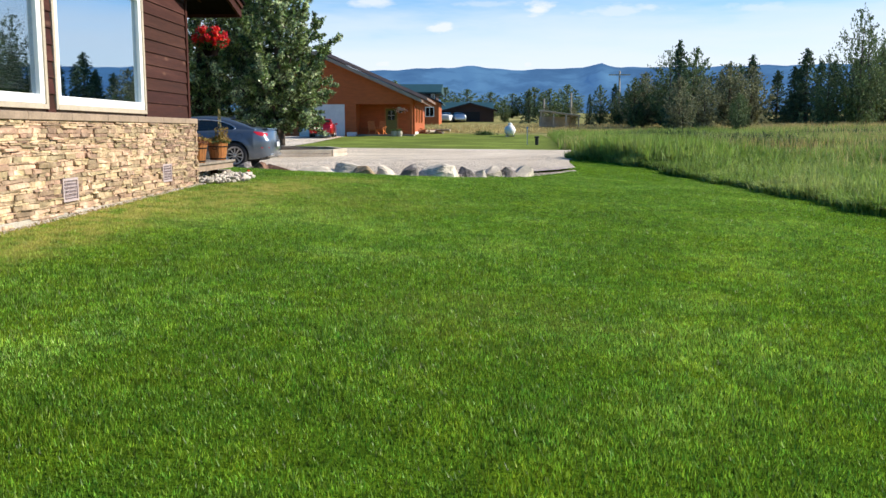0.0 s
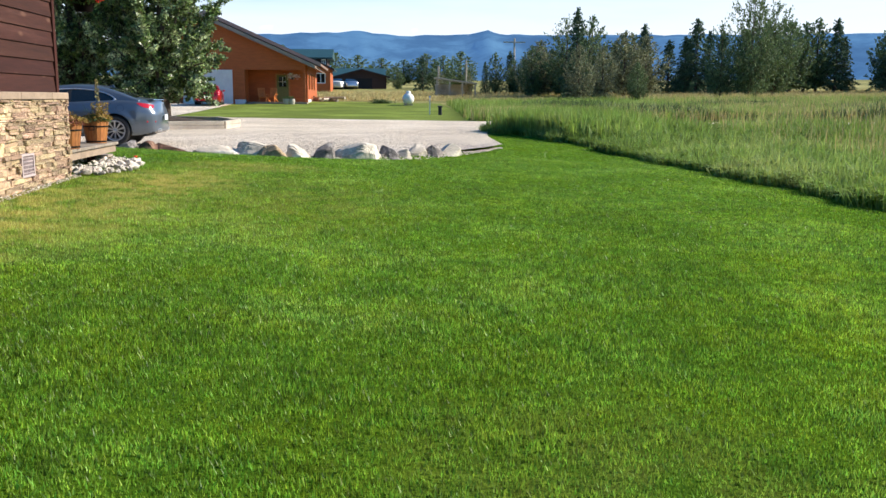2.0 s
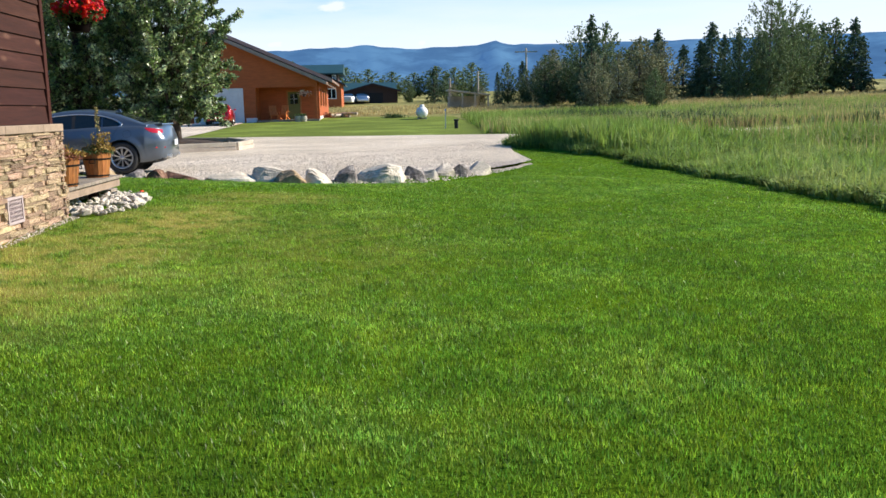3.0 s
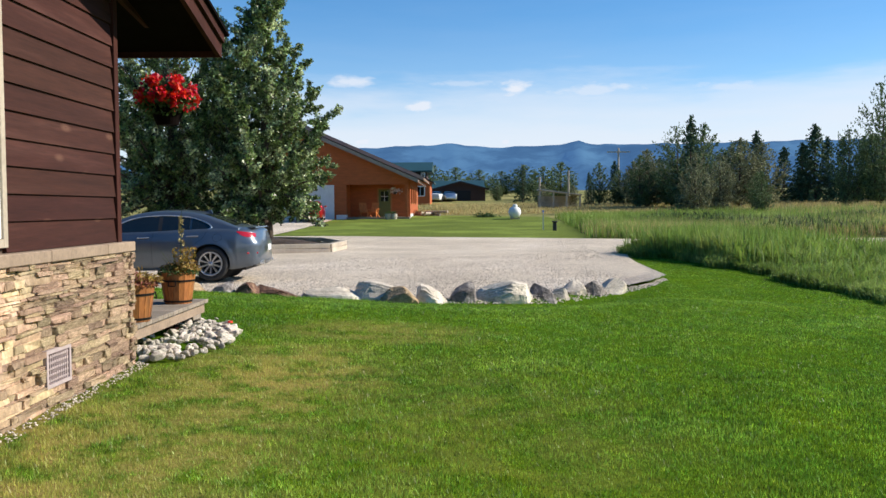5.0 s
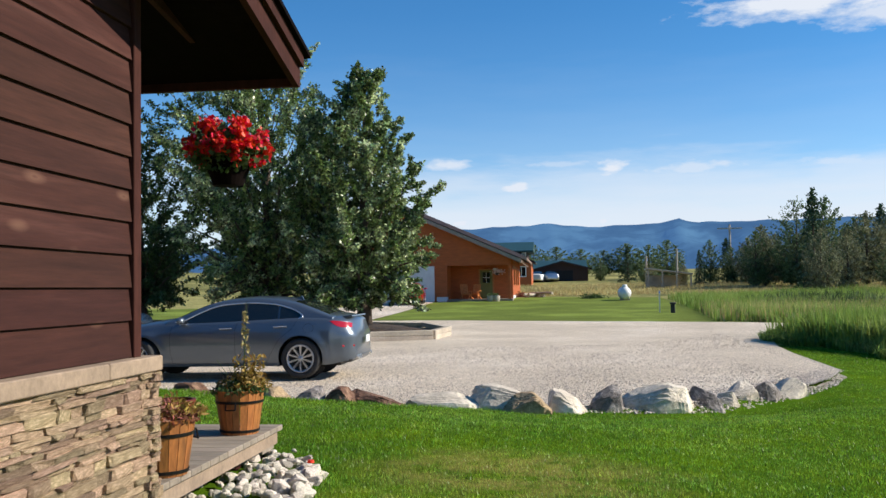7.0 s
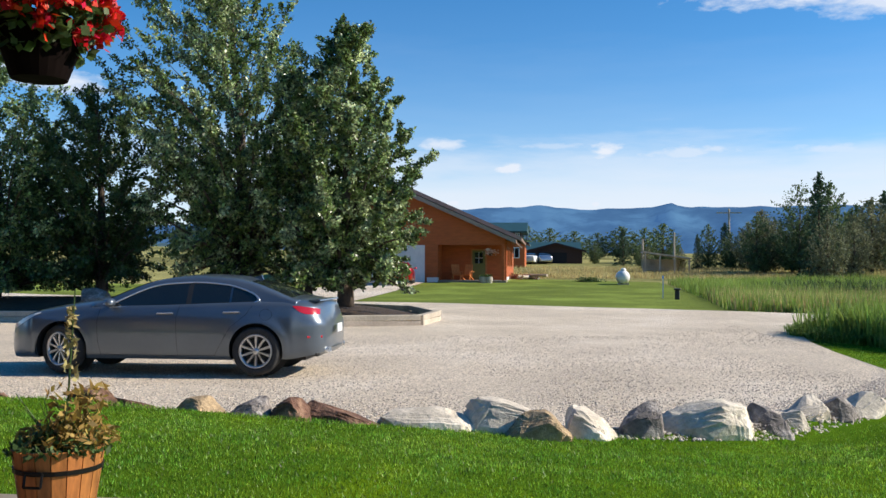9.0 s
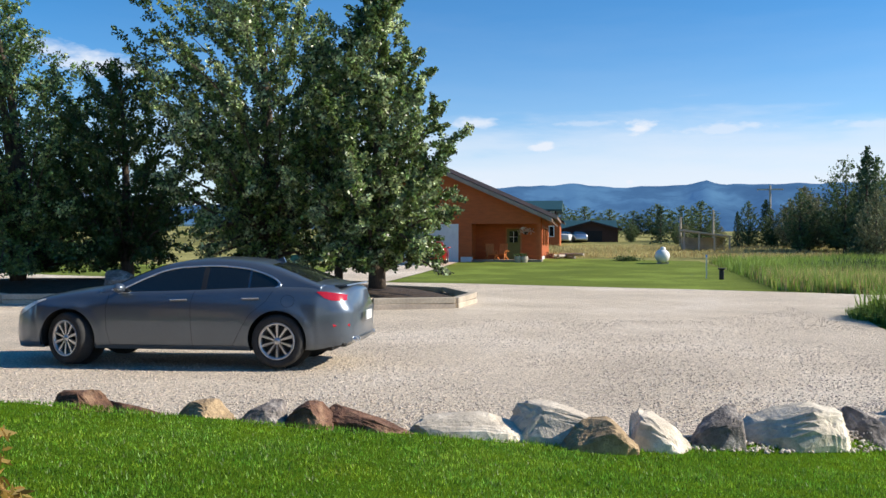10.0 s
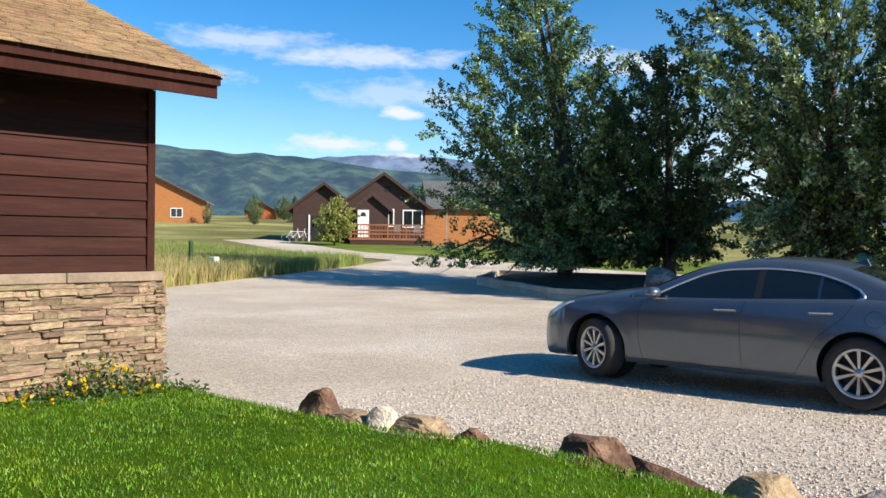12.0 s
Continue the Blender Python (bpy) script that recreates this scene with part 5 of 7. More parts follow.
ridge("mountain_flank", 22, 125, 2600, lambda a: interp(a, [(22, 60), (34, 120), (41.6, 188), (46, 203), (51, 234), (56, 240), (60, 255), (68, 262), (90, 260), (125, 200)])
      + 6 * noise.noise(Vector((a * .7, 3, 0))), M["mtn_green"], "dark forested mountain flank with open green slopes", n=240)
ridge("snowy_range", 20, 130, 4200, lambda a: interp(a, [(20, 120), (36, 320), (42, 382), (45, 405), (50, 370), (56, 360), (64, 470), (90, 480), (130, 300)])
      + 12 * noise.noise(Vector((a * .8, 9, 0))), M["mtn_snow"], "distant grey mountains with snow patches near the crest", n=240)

place_tubs()
basket()
cobbles()
part("red_cap", lathe_z([(0, .018), (.02, .017), (.024, .0)]), M["petal_red"], thing("bottle_cap", (-2.98, 14.72, .83), "small red plastic cap among the cobbles", "litter"))

# ---- boulders along the drive ----
M["rock_grey"] = mat("grey_boulder", (.22, .19, .17), .9, var=.45, scale=3, fine=18, bump=1.0, bdist=.03, tint=(.42, .38, .34), objrand=.12)
SHAPES = {  # height along the rock
    "slab": [(-1, .80), (-.86, 1.0), (-.1, .86), (.6, .62), (1, .40)], "wedge": [(-1, .55), (-.88, 1.0), (0, .70), (1, .22)],
    "point": [(-1, .28), (-.3, .62), (.55, .92), (.80, 1.0), (1, .45)], "block": [(-1, .85), (-.7, 1.0), (.8, .96), (1, .75)],
    "long": [(-1, .50), (-.7, .82), (.2, 1.0), (.8, .88), (1, .5)], "round": [(-1, .5), (-.5, .92), (.3, 1.0), (1, .5)]}


def boulder_mesh(a, b, c, seed, shape, material):
    """A split rock: boxy, cut by flat planes, with a crest line along its length and chipped faces."""
    bm = bmesh.new()
    bmesh.ops.create_icosphere(bm, subdivisions=4, radius=1.0)
    rg = random.Random(seed)
    o = Vector((seed * 3.7, seed * 1.3, seed * .7))
    cuts = [(Vector((rg.gauss(0, 1), rg.gauss(0, 1), rg.gauss(.2, .8))).normalized(), rg.uniform(.74, 1.0)) for _ in range(13)]
    for v in bm.verts:
        p = v.co.copy()
        q = Vector([math.copysign(abs(k) ** .50, k) for k in p])
        for n_, d_ in cuts:
            q = q - n_ * max(0.0, q.dot(n_) - d_) * .97
        u = max(-1, min(1, q.x))
        top = interp(u, SHAPES[shape])
        k = 1 + .05 * noise.noise(p * 1.3 + o) + .045 * abs(noise.noise(p * 3.3 + o)) - .05 * abs(noise.noise(p * 7 + o)) + .018 * noise.noise(p * 17 + o)
        z = (q.z + .7) / 1.7
        v.co = Vector((q.x * a * k, q.y * b * k * (1.12 - .35 * z), max(z, -.25) * c * top * (k + .02 * noise.noise(p * 5 + o))))
    me = bpy.data.meshes.new("boulder")
    bm.to_mesh(me)
    bm.free()
    me.materials.append(material)
    return me


BOULDERS = [  # x from, x to, y, base, top, half depth, turn, shape, material, words
    (-7.80, -7.53, 18.86, .86, .97, .10, 0, "round", "rock_red", "small reddish rock"), (-7.54, -7.16, 18.88, .82, .865, .12, -5, "long", "rock_tan", "half-buried tan rock"),
    (-7.17, -6.97, 18.88, .80, .91, .11, 10, "block", "rock", "pale half-buried stone"), (-7.05, -6.53, 18.92, .78, .875, .15, -8, "round", "rock_tan", "low rounded brown rock"),
    (-6.62, -6.32, 19.05, .74, .835, .12, -10, "long", "rock_red", "half-buried brown rock"), (-6.02, -5.54, 19.30, .68, .89, .17, -12, "round", "rock_red", "dark red fractured rock"),
    (-5.62, -4.99, 19.38, .66, .80, .13, -14, "wedge", "rock_red", "low reddish rock"), (-4.95, -4.55, 19.43, .64, .84, .19, -10, "round", "rock_tan", "tan rounded rock"),
    (-4.54, -4.14, 19.48, .62, .87, .16, 6, "point", "rock_grey", "dark grey pointed rock"), (-4.12, -3.77, 19.53, .60, .85, .17, -8, "round", "rock_red", "red-brown angular rock"),
    (-3.81, -3.12, 19.62, .56, .80, .15, -4, "wedge", "rock_red", "long dark wedge-shaped rock"), (-3.24, -2.24, 19.82, .48, .73, .24, 3, "long", "rock", "long flat pale boulder"),
    (-2.34, -1.43, 19.93, .46, .83, .27, -5, "slab", "rock", "pale split slab boulder with a dark face"), (-1.97, -1.45, 19.63, .44, .74, .20, 6, "round", "rock_tan", "ochre rounded boulder"),
    (-1.46, -.97, 19.98, .40, .76, .26, -14, "slab", "rock", "split pale boulder"), (-.97, -.54, 20.22, .38, .85, .20, 12, "point", "rock_grey", "dark pointed boulder with pale rim"),
    (-.55, .40, 20.48, .28, .735, .31, 4, "long", "rock", "largest smooth cream boulder"), (.40, .75, 20.82, .28, .67, .23, 8, "block", "rock_grey", "dark blocky boulder"),
    (.70, 1.05, 21.10, .26, .58, .20, 0, "round", "rock", "low whitish boulder"), (.84, 1.33, 21.55, .28, .76, .20, 20, "point", "rock", "tall whitish boulder"),
    (1.34, 1.72, 21.75, .28, .64, .20, 30, "block", "rock_grey", "weathered grey boulder"), (1.55, 2.15, 22.1, .28, .74, .20, 36, "point", "rock", "pale tan leaning slab")]
for k, (x0, x1, y, z0, z1, dp, rz, shape, mt, words) in enumerate(BOULDERS):
    z1 += .05 if x0 < -5 else 0
    ob = new("boulder", boulder_mesh((x1 - x0) * .60, dp * 1.1, z1 - z0 + .05, k + 21, shape, M[mt]))
    ob.matrix_basis = pose((x0 + x1) / 2, y, z0 - .05, 0, 0, rz)
    tagged(ob, words + " edging the gravel drive", "boulder", "boulders along the drive")


def chips():
    rng = random.Random(4)
    meshes = [rock_mesh("gravel_chip", 1, .8, .6, k + 60, M["gravel_stone"], 1, .3) for k in range(4)]
    bm = bmesh.new()
    vs, fs = [], []
    base = []
    for me in meshes:
        base.append((np.array([v.co[:] for v in me.vertices]), np.array([p.vertices[:] for p in me.polygons])))
    off = 0
    nrng = np.random.default_rng(2)
    def put(x, y, r, z):
        nonlocal off
        v, f = base[rng.randrange(4)]
        a = rng.uniform(0, 6.28)
        R = np.array([[math.cos(a), -math.sin(a), 0], [math.sin(a), math.cos(a), 0], [0, 0, 1]])
        vs.append(v @ R.T * r + [x, y, z])
        fs.append(f + off)
        off += len(v)
    for i in range(34000):
        u = rng.random()
        x = rng.uniform(-9.5, 3.6)
        y0 = drive_near(x)
        y = y0 + (.18 if x < 0 else 0) + (rng.random() ** 2.6) * 12
        if rng.random() < .25 and x > 0:
            y = y0 + rng.uniform(-.15, 1.0)
        r = rng.uniform(.007, .015)
        put(x, y, r, max(G(x, y), far_z(x, y)) + .038 + r * .1)
    for i in range(1500):
        x = rng.uniform(-1.6, 3.6)
        y = drive_near(x) - rng.uniform(-.1, .32)
        r = rng.uniform(.008, .026)
        put(x, y, r, G(x, y) + .01)
    for i in range(900):
        y = rng.uniform(6.0, 13.2)
        x = WX + rng.uniform(.03, .15)
        r = rng.uniform(.005, .012)
        put(x, y, r, lawn_z(x, y) + .01)
    bm.free()
    ob = quick_mesh("gravel_chips", np.concatenate(vs), np.concatenate(fs), M["gravel_stone"])
    tagged(ob, "loose crushed stone chips over the drive", "gravel", kind="stuff")


chips()

# ---- planting bed with timber edge ----
BED = [(-4.75, 37.6), (-4.95, 35.3), (-6.9, 34.5), (-12, 34.9), (-17, 34.7), (-22.2, 38.0), (-24.8, 42.2), (-18, 43.2), (-10, 42.2), (-6.0, 40.6)]


def bed():
    t = thing("planting_bed", (0, 0, 0), "mulched planting bed edged with pale stacked timbers", "garden bed", kind="structure")
    bm = bmesh.new()
    cx, cy = -13.5, 38.8
    rings = []
    for f, lift in ((1.0, .10), (.9, .22), (.65, .42), (.35, .50), (0.02, .52)):
        ring = []
        for i in range(len(BED)):
            for q in range(4):
                a, b = BED[i], BED[(i + 1) % len(BED)]
                x, y = a[0] + (b[0] - a[0]) * q / 4, a[1] + (b[1] - a[1]) * q / 4
                x, y = cx + (x - cx) * f * .99, cy + (y - cy) * f * .99
                ring.append(bm.verts.new((x, y, far_z(x, y) + lift + (.05 * noise2(x, y, 1.3) if f < 1 else 0))))
        rings.append(ring)
    for a, b in zip(rings, rings[1:]):
        for i in range(len(a)):
            k = (i + 1) % len(a)
            bm.faces.new((a[i], a[k], b[k], b[i]))
    part("mulch", bm, M["mulch"], t, "dark bark mulch mound")
    rng = random.Random(3)
    for lay in range(2):
        for i in range(len(BED)):
            a, b = Vector(BED[i]), Vector(BED[(i + 1) % len(BED)])
            n = max(1, round((b - a).length / 2.4))
            for q in range(n):
                p, w = a + (b - a) * q / n, a + (b - a) * (q + 1) / n
                d = w - p
                if i in (3, 4) and lay == 1 and rng.random() < .4:
                    continue
                ob = part("timber", box(-d.length / 2 + .01, d.length / 2 - .01, -.1, .1, 0, .15, bevel=.012), M["timber"], t)
                m = (p + w) / 2
                ob.matrix_basis = pose(m.x, m.y, far_z(m.x, m.y) + .01 + lay * .155, 0, rng.uniform(-.6, .6), math.degrees(math.atan2(d.y, d.x)) + rng.uniform(-1, 1))
    return t


bed()
ob = new("garden_boulder", rock_mesh("garden_boulder", .48, .36, .40, 91, M["rock_grey"], 3, .25))
ob.matrix_basis = pose(-14.6, 36.2, .98)
tagged(ob, "large grey standing stone in the mulched bed", "boulder")


# ---- neighbouring houses ----
def gable_house(name, at, rz, w, d, h, rise, wall, roof, label, over=.5, floor=0.0):
    """Gable front faces -y in its own frame; ridge along y. Returns the thing."""
    t = thing(name, at, label, "house", rz=rz)
    bm = bmesh.new()
    outer = [(-w / 2, -.8), (w / 2, -.8), (w / 2, h), (0, h + rise), (-w / 2, h)]
    prism(bm, outer, 1, 0, .2)
    prism(bm, outer, 1, d - .2, d)
    bbox(bm, -w / 2, -w / 2 + .2, .2, d - .2, -.8, h)
    bbox(bm, w / 2 - .2, w / 2, .2, d - .2, -.8, h)
    part("wall", bm, M[wall], t)
    s = rise / (w / 2)
    for sg in (-1, 1):
        bm = bmesh.new()
        prism(bm, [(0, h + rise + .02), (sg * (w / 2 + over), h - over * s + .02), (sg * (w / 2 + over), h - over * s + .20), (0, h + rise + .20)], 1, -over, d + over)
        part("roof", bm, M[roof], t)
        bm = bmesh.new()
        prism(bm, [(0, h + rise - .04), (sg * (w / 2 + over + .02), h - over * s - .04), (sg * (w / 2 + over + .02), h - over * s + .16), (0, h + rise + .16)], 1, -over - .05, -over - .005)
        part("fascia", bm, M["brown_wood"], t)
    return t


def small_window(t, x, z, w, h, y=0.0, face="y", mtl="wincase"):
    win = thing("window")
    win.parent = t
    win.matrix_basis = pose(x, y, z) if face == "y" else pose(x, y, z, 0, 0, 90)
    bm = bmesh.new()
    f = .09
    for a in ((-w / 2, -w / 2 + f, 0, h), (w / 2 - f, w / 2, 0, h), (-w / 2 + f, w / 2 - f, 0, f), (-w / 2 + f, w / 2 - f, h - f, h), (-.03, .03, f, h - f)):
        bbox(bm, a[0], a[1], -.06, .0, a[2], a[3])
    part("window_frame", bm, M[mtl], win)
    part("pane", box(-w / 2 + f, w / 2 - f, -.022, -.004, f, h - f), M["tint_glass"], win)
    return win


def near_house():
    X, Y = -4.35, 72.0
    t = thing("house", (0, 0, 0), "orange stained wooden house with deep porch and layered brown roof", "house")
    rx, top, ev = -12.0, 7.45, 4.05
    sl = (top - ev) / (X - rx)
    rz = lambda x: top - abs(x - rx) * sl
    bm = bmesh.new()
    prism(bm, [(-15.5, .3), (-8.85, .3), (-8.85, rz(-8.85)), (rx, top), (-15.5, rz(-15.5))], 1, Y, Y + .25)
    prism(bm, [(-8.85, 3.62), (X, 3.62), (X, rz(X)), (-8.85, rz(-8.85))], 1, Y, Y + .25)
    part("front_wall", bm, M["orange_wood"], t)
    bm = bmesh.new()
    bbox(bm, -9.1, -8.85, Y + .25, 74.3, .3, 3.9)
    bbox(bm, -8.85, X, 74.3, 74.5, .3, 4.3)
    bbox(bm, X - .25, X, 74.5, 88, .3, 4.1)
    bbox(bm, X - .22, X - .02, Y + .02, Y + .22, .3, 3.61)
    part("porch_wall", bm, M["orange_wood"], t, "orange stained porch walls and corner post")
    for z in np.arange(1.5, 4.0, .28):
        part("board", prism(bmesh.new(), [(X, z), (X + .03, z), (X + .005, z + .28), (X, z + .28)], 1, 74.5, 88), M["orange_wood"], t)
    bm = bmesh.new()
    bbox(bm, -9.6, -8.81, Y - .05, Y + .27, .4, 1.42)
    bbox(bm, X - .3, X + .04, 74.4, 88.04, .4, 1.45)
    part("foundation", bm, M["white_paint"], t, "pale painted foundation")
    part("porch_floor", box(-8.85, X + .1, Y - .1, 74.3, .5, 1.24), M["deck"], t)
    part("porch_step", box(-7.2, X + .2, Y - .5, Y - .1, .5, 1.08), M["deck"], t)
    for sg in (-1, 1):
        for off, y0, lift, over in ((0, Y - .8, .0, .75), (1, Y + 2.0, .38, 1.05)):
            bm = bmesh.new()
            xe = X + over if sg > 0 else -15.5 - over
            prism(bm, [(rx, top + lift + .04), (xe, rz(xe) + lift + .04), (xe, rz(xe) + lift + .24), (rx, top + lift + .24)], 1, y0, 88.6)
            part("roof", bm, M["red_roof"], t)
            bm = bmesh.new()
            prism(bm, [(rx, top + lift - .02), (xe + .02 * sg, rz(xe) + lift - .02), (xe + .02 * sg, rz(xe) + lift + .26), (rx, top + lift + .26)], 1, y0 - .06, y0 - .005)
            part("rake_board", bm, M["rake_pale"], t, "pale weathered rake board")
    part("garage_door", box(-13.4, -9.75, Y - .06, Y - .005, .9, 3.6), M["white_paint"], t, "white panelled garage door")
    d = thing("door")
    d.parent = t
    d.matrix_basis = pose(-6.25, 74.3, 1.25)
    part("leaf", box(-.45, .45, -.06, -.005, 0, 2.05), M["door_green"], d, "olive green door leaf")
    bm = bmesh.new()
    for a in ((-.55, -.45, 0, 2.15), (.45, .55, 0, 2.15), (-.45, .45, 2.06, 2.15)):
        bbox(bm, a[0], a[1], -.08, -.005, a[2], a[3])
    part("frame", bm, M["log_wood"], d)
    part("pane", box(-.28, .28, -.075, -.062, 1.15, 1.9), M["tint_glass"], d, "four-light door pane")
    bm = bmesh.new()
    bbox(bm, -.012, .012, -.085, -.076, 1.15, 1.9)
    bbox(bm, -.28, .28, -.085, -.076, 1.51, 1.535)
    part("glazing_bar", bm, M["white_paint"], d)
    for y in (76, 79.5, 83):
        w = small_window(t, X + .04, 2.2, 1.1, 1.3, y, "x", "log_wood")
    part("porch_lamp", box(-5.75, -5.5, 74.1, 74.29, 3.25, 3.45, bevel=.05), M["white_paint"], t)
    # flowers under the porch roof
    b = thing("hanging_basket", (-5.35, 72.6, 3.0), "small hanging basket with pale flowers on the porch", "hanging basket")
    part("pot", lathe_z([(0, -.1), (.12, -.08), (.2, .08), (.18, .08)]), M["brown_wood"], b)
    rng = np.random.default_rng(9)
    leaf_bits("blossom", rng.normal(size=(260, 3)) * [.2, .2, .1] + [0, 0, .15], .09, 3, M["petal_pale"], b, "pale pink flowers", .9)


M["rake_pale"] = mat("pale_rake_board", (.30, .24, .20), .7, var=.15, scale=2)
M["door_green"] = mat("olive_door", (.13, .14, .035), .6, var=.1)
M["petal_pale"] = mat("pale_petal", (.65, .45, .38), .6, var=.2, bump=0, island=.2)
near_house()


def garden_chair(x, y, z, rz):
    c = thing("garden_chair", (x, y, z), "orange wooden slatted adirondack chair on the porch", "chair", "porch chairs", rz=rz)
    for i in range(5):
        part("back_slat", prism(bmesh.new(), [(.25, .35), (.28, .33), (.55, 1.05), (.52, 1.07)], 0, -.28 + i * .115, -.19 + i * .115), M["orange_chair"], c)
    for i in range(4):
        part("seat_slat", box(-.3, .3, -.3 + i * .14, -.18 + i * .14, .36 - i * .02, .385 - i * .02), M["orange_chair"], c)
    for s in (-1, 1):
        part("arm", box(s * .36 - .06, s * .36 + .06, -.38, .38, .56, .585), M["orange_chair"], c)
        part("front_leg", box(s * .33 - .02, s * .33 + .02, -.34, -.26, 0, .56), M["orange_chair"], c)
        part("rear_leg", prism(bmesh.new(), [(-.2, .34), (-.2, .28), (.5, 0), (.6, 0)], 0, s * .31 - .02, s * .31 + .02), M["orange_chair"], c)


M["orange_chair"] = mat("orange_chair_paint", (.62, .19, .035), .6, var=.15, bump=.1)
garden_chair(-7.62, 72.7, 1.24, 20)
garden_chair(-6.95, 72.5, 1.24, -15)
for x, mt in ((-5.75, "white_paint"), (-5.35, "concrete")):
    t = thing("planter_tub", (x, 71.2, far_z(x, 71.2) + .03), "pale barrel planter with low flowers by the porch", "planter", "barrel planters")
    part("barrel", lathe_z([(0, 0), (.2, 0), (.26, .2), (.24, .42), (.21, .42), (.2, .36), (0, .36)]), M["concrete"], t)
    rng = np.random.default_rng(int(-x * 10))
    leaf_bits("foliage", rng.normal(size=(200, 3)) * [.13, .13, .06] + [0, 0, .48], .09, 3, M["plant_green"], t, "low green foliage")

M["car_red"] = car_paint("red_car_paint", (.50, .008, .014))
c2 = thing("car", (-10.82, 68.0, far_z(-10.82, 68.0) + .08), "small red car parked before the white garage door", "car", rz=96)
sedan(c2, M["car_red"])
for x, y, s in ((-1.3875, .8, 1), (1.3875, .8, 1), (-1.3875, -.8, -1), (1.3875, -.8, -1)):
    wheel(c2, x, y, s)


def brown_house():
    """House with steep brown gables and a railed deck, seen across the lane."""
    D = 68 / 85
    o = Vector((-2.86, 14.79, 2.04))
    a, b = Vector((-69.48, 67.49)), Vector((-61.4, 76.41))
    P = lambda v, z: (o.x + (v.x - o.x) * D, o.y + (v.y - o.y) * D)
    pa, pb = P(a, 0), P(b, 0)
    w = math.hypot(pb[0] - pa[0], pb[1] - pa[1])
    rz = math.degrees(math.atan2(pb[1] - pa[1], pb[0] - pa[0]))
    zb = 1.62
    t = thing("house", (pa[0], pa[1], zb), "brown wooden house with steep gables, white door and a railed deck", "house", rz=rz)
    def gable(x0, x1, y0, y1, h, pk, mt, over=.45):
        bm = bmesh.new()
        c = (x0 + x1) / 2
        prism(bm, [(x0, -.6), (x1, -.6), (x1, h), (c, pk), (x0, h)], 1, y0, y1)
        part("wall", bm, M[mt], t)
        s = (pk - h) / (c - x0)
        for sg in (-1, 1):
            xe = c + sg * (x1 - c + over)
            ze = h - over * s
            part("roof", prism(bmesh.new(), [(c, pk + .03), (xe, ze + .03), (xe, ze + .22), (c, pk + .22)], 1, y0 - over, y1 + over), M["greymetal_roof"], t)
            part("fascia", prism(bmesh.new(), [(c, pk - .06), (xe, ze - .06), (xe, ze + .2), (c, pk + .2)], 1, y0 - over - .06, y0 - over - .005), M["brown_wood"], t)
    gable(0, 4.6, 1.0, 9, 2.75, 4.5, "brown_wood")
    gable(3.6, w + .3, .0, 9, 2.95, 5.25, "brown_wood")
    gable(4.7, 7.1, -.9, .1, 2.65, 3.65, "brown_wood", .3)
    part("side_wing", box(w + .31, w + 6, .6, 9, -.6, 2.9), M["log_wood"], t, "honey-coloured side wing")
    part("wing_roof", prism(bmesh.new(), [(.1, 2.9), (4.8, 5.2), (9.5, 2.9), (9.5, 2.75), (.1, 2.75)], 0, w + .4, w + 6.5), M["greymetal_roof"], t)
    # no real opening: a flat black panel paints the garage's inner shade
    part("garage_opening", box(1.3, 3.1, .93, .99, -.2, 2.1), M["dark"], t, "flat near-black panel standing in for the shade inside the open garage")
    part("garage_frame", box(1.15, 1.28, .9, .985, -.2, 2.2), M["white_paint"], t)
    d = thing("door")
    d.parent = t
    d.matrix_basis = pose(5.25, -.905, .55)
    part("leaf", box(-.42, .42, -.06, -.005, 0, 2.02), M["white_paint"], d, "white front door leaf")
    part("pane", prism(bmesh.new(), [(-.22, 1.55), (.22, 1.55), (.15, 1.8), (0, 1.86), (-.15, 1.8)], 1, -.07, -.062), M["tint_glass"], d)
    small_window(t, 7.35 - .2, 1.35, .85, 1.35, -.0)
    small_window(t, 9.15 - .2, 1.3, 1.5, 1.35, -.0)
    part("gable_vent", box(6.85, 7.25, -.03, -.005, 4.0, 4.4), M["dark"], t)
    part("deck", box(4.2, w + .5, -2.6, -.91, .35, .5), M["rail_wood"], t, "reddish wooden deck")
    part("deck_lattice", box(4.3, w + .4, -2.55, -2.5, -.5, .34), M["brown_wood"], t)
    for x in np.arange(4.3, w + .6, 1.35):
        part("rail_post", box(x - .05, x + .05, -2.58, -2.48, .5, 1.45), M["rail_wood"], t)
    for z in (.75, 1.0, 1.4):
        part("rail", box(4.2, w + .5, -2.6, -2.56, z, z + .1), M["rail_wood"], t)
    for x in np.arange(4.4, 8.6, .22):
        part("baluster", box(x - .02, x + .02, -2.55, -2.51, .5, 1.4), M["rail_wood"], t)
    mt = t.matrix_world
    for x in (7.7, 9.2):
        p = mt @ Vector((x, -1.7, .5))
        c = thing("deck_chair", p, "grey metal garden chair on the brown deck", "chair", "deck chairs", rz=rz)
        part("seat", box(-.25, .25, -.25, .25, .42, .46), M["alloy"], c)
        part("backrest", box(-.25, .25, .2, .24, .46, .95), M["alloy"], c)
        for a, b in ((-.22, -.22), (.22, -.22), (-.22, .22), (.22, .22)):
            part("leg", box(a - .015, a + .015, b - .015, b + .015, 0, .42), M["alloy"], c)
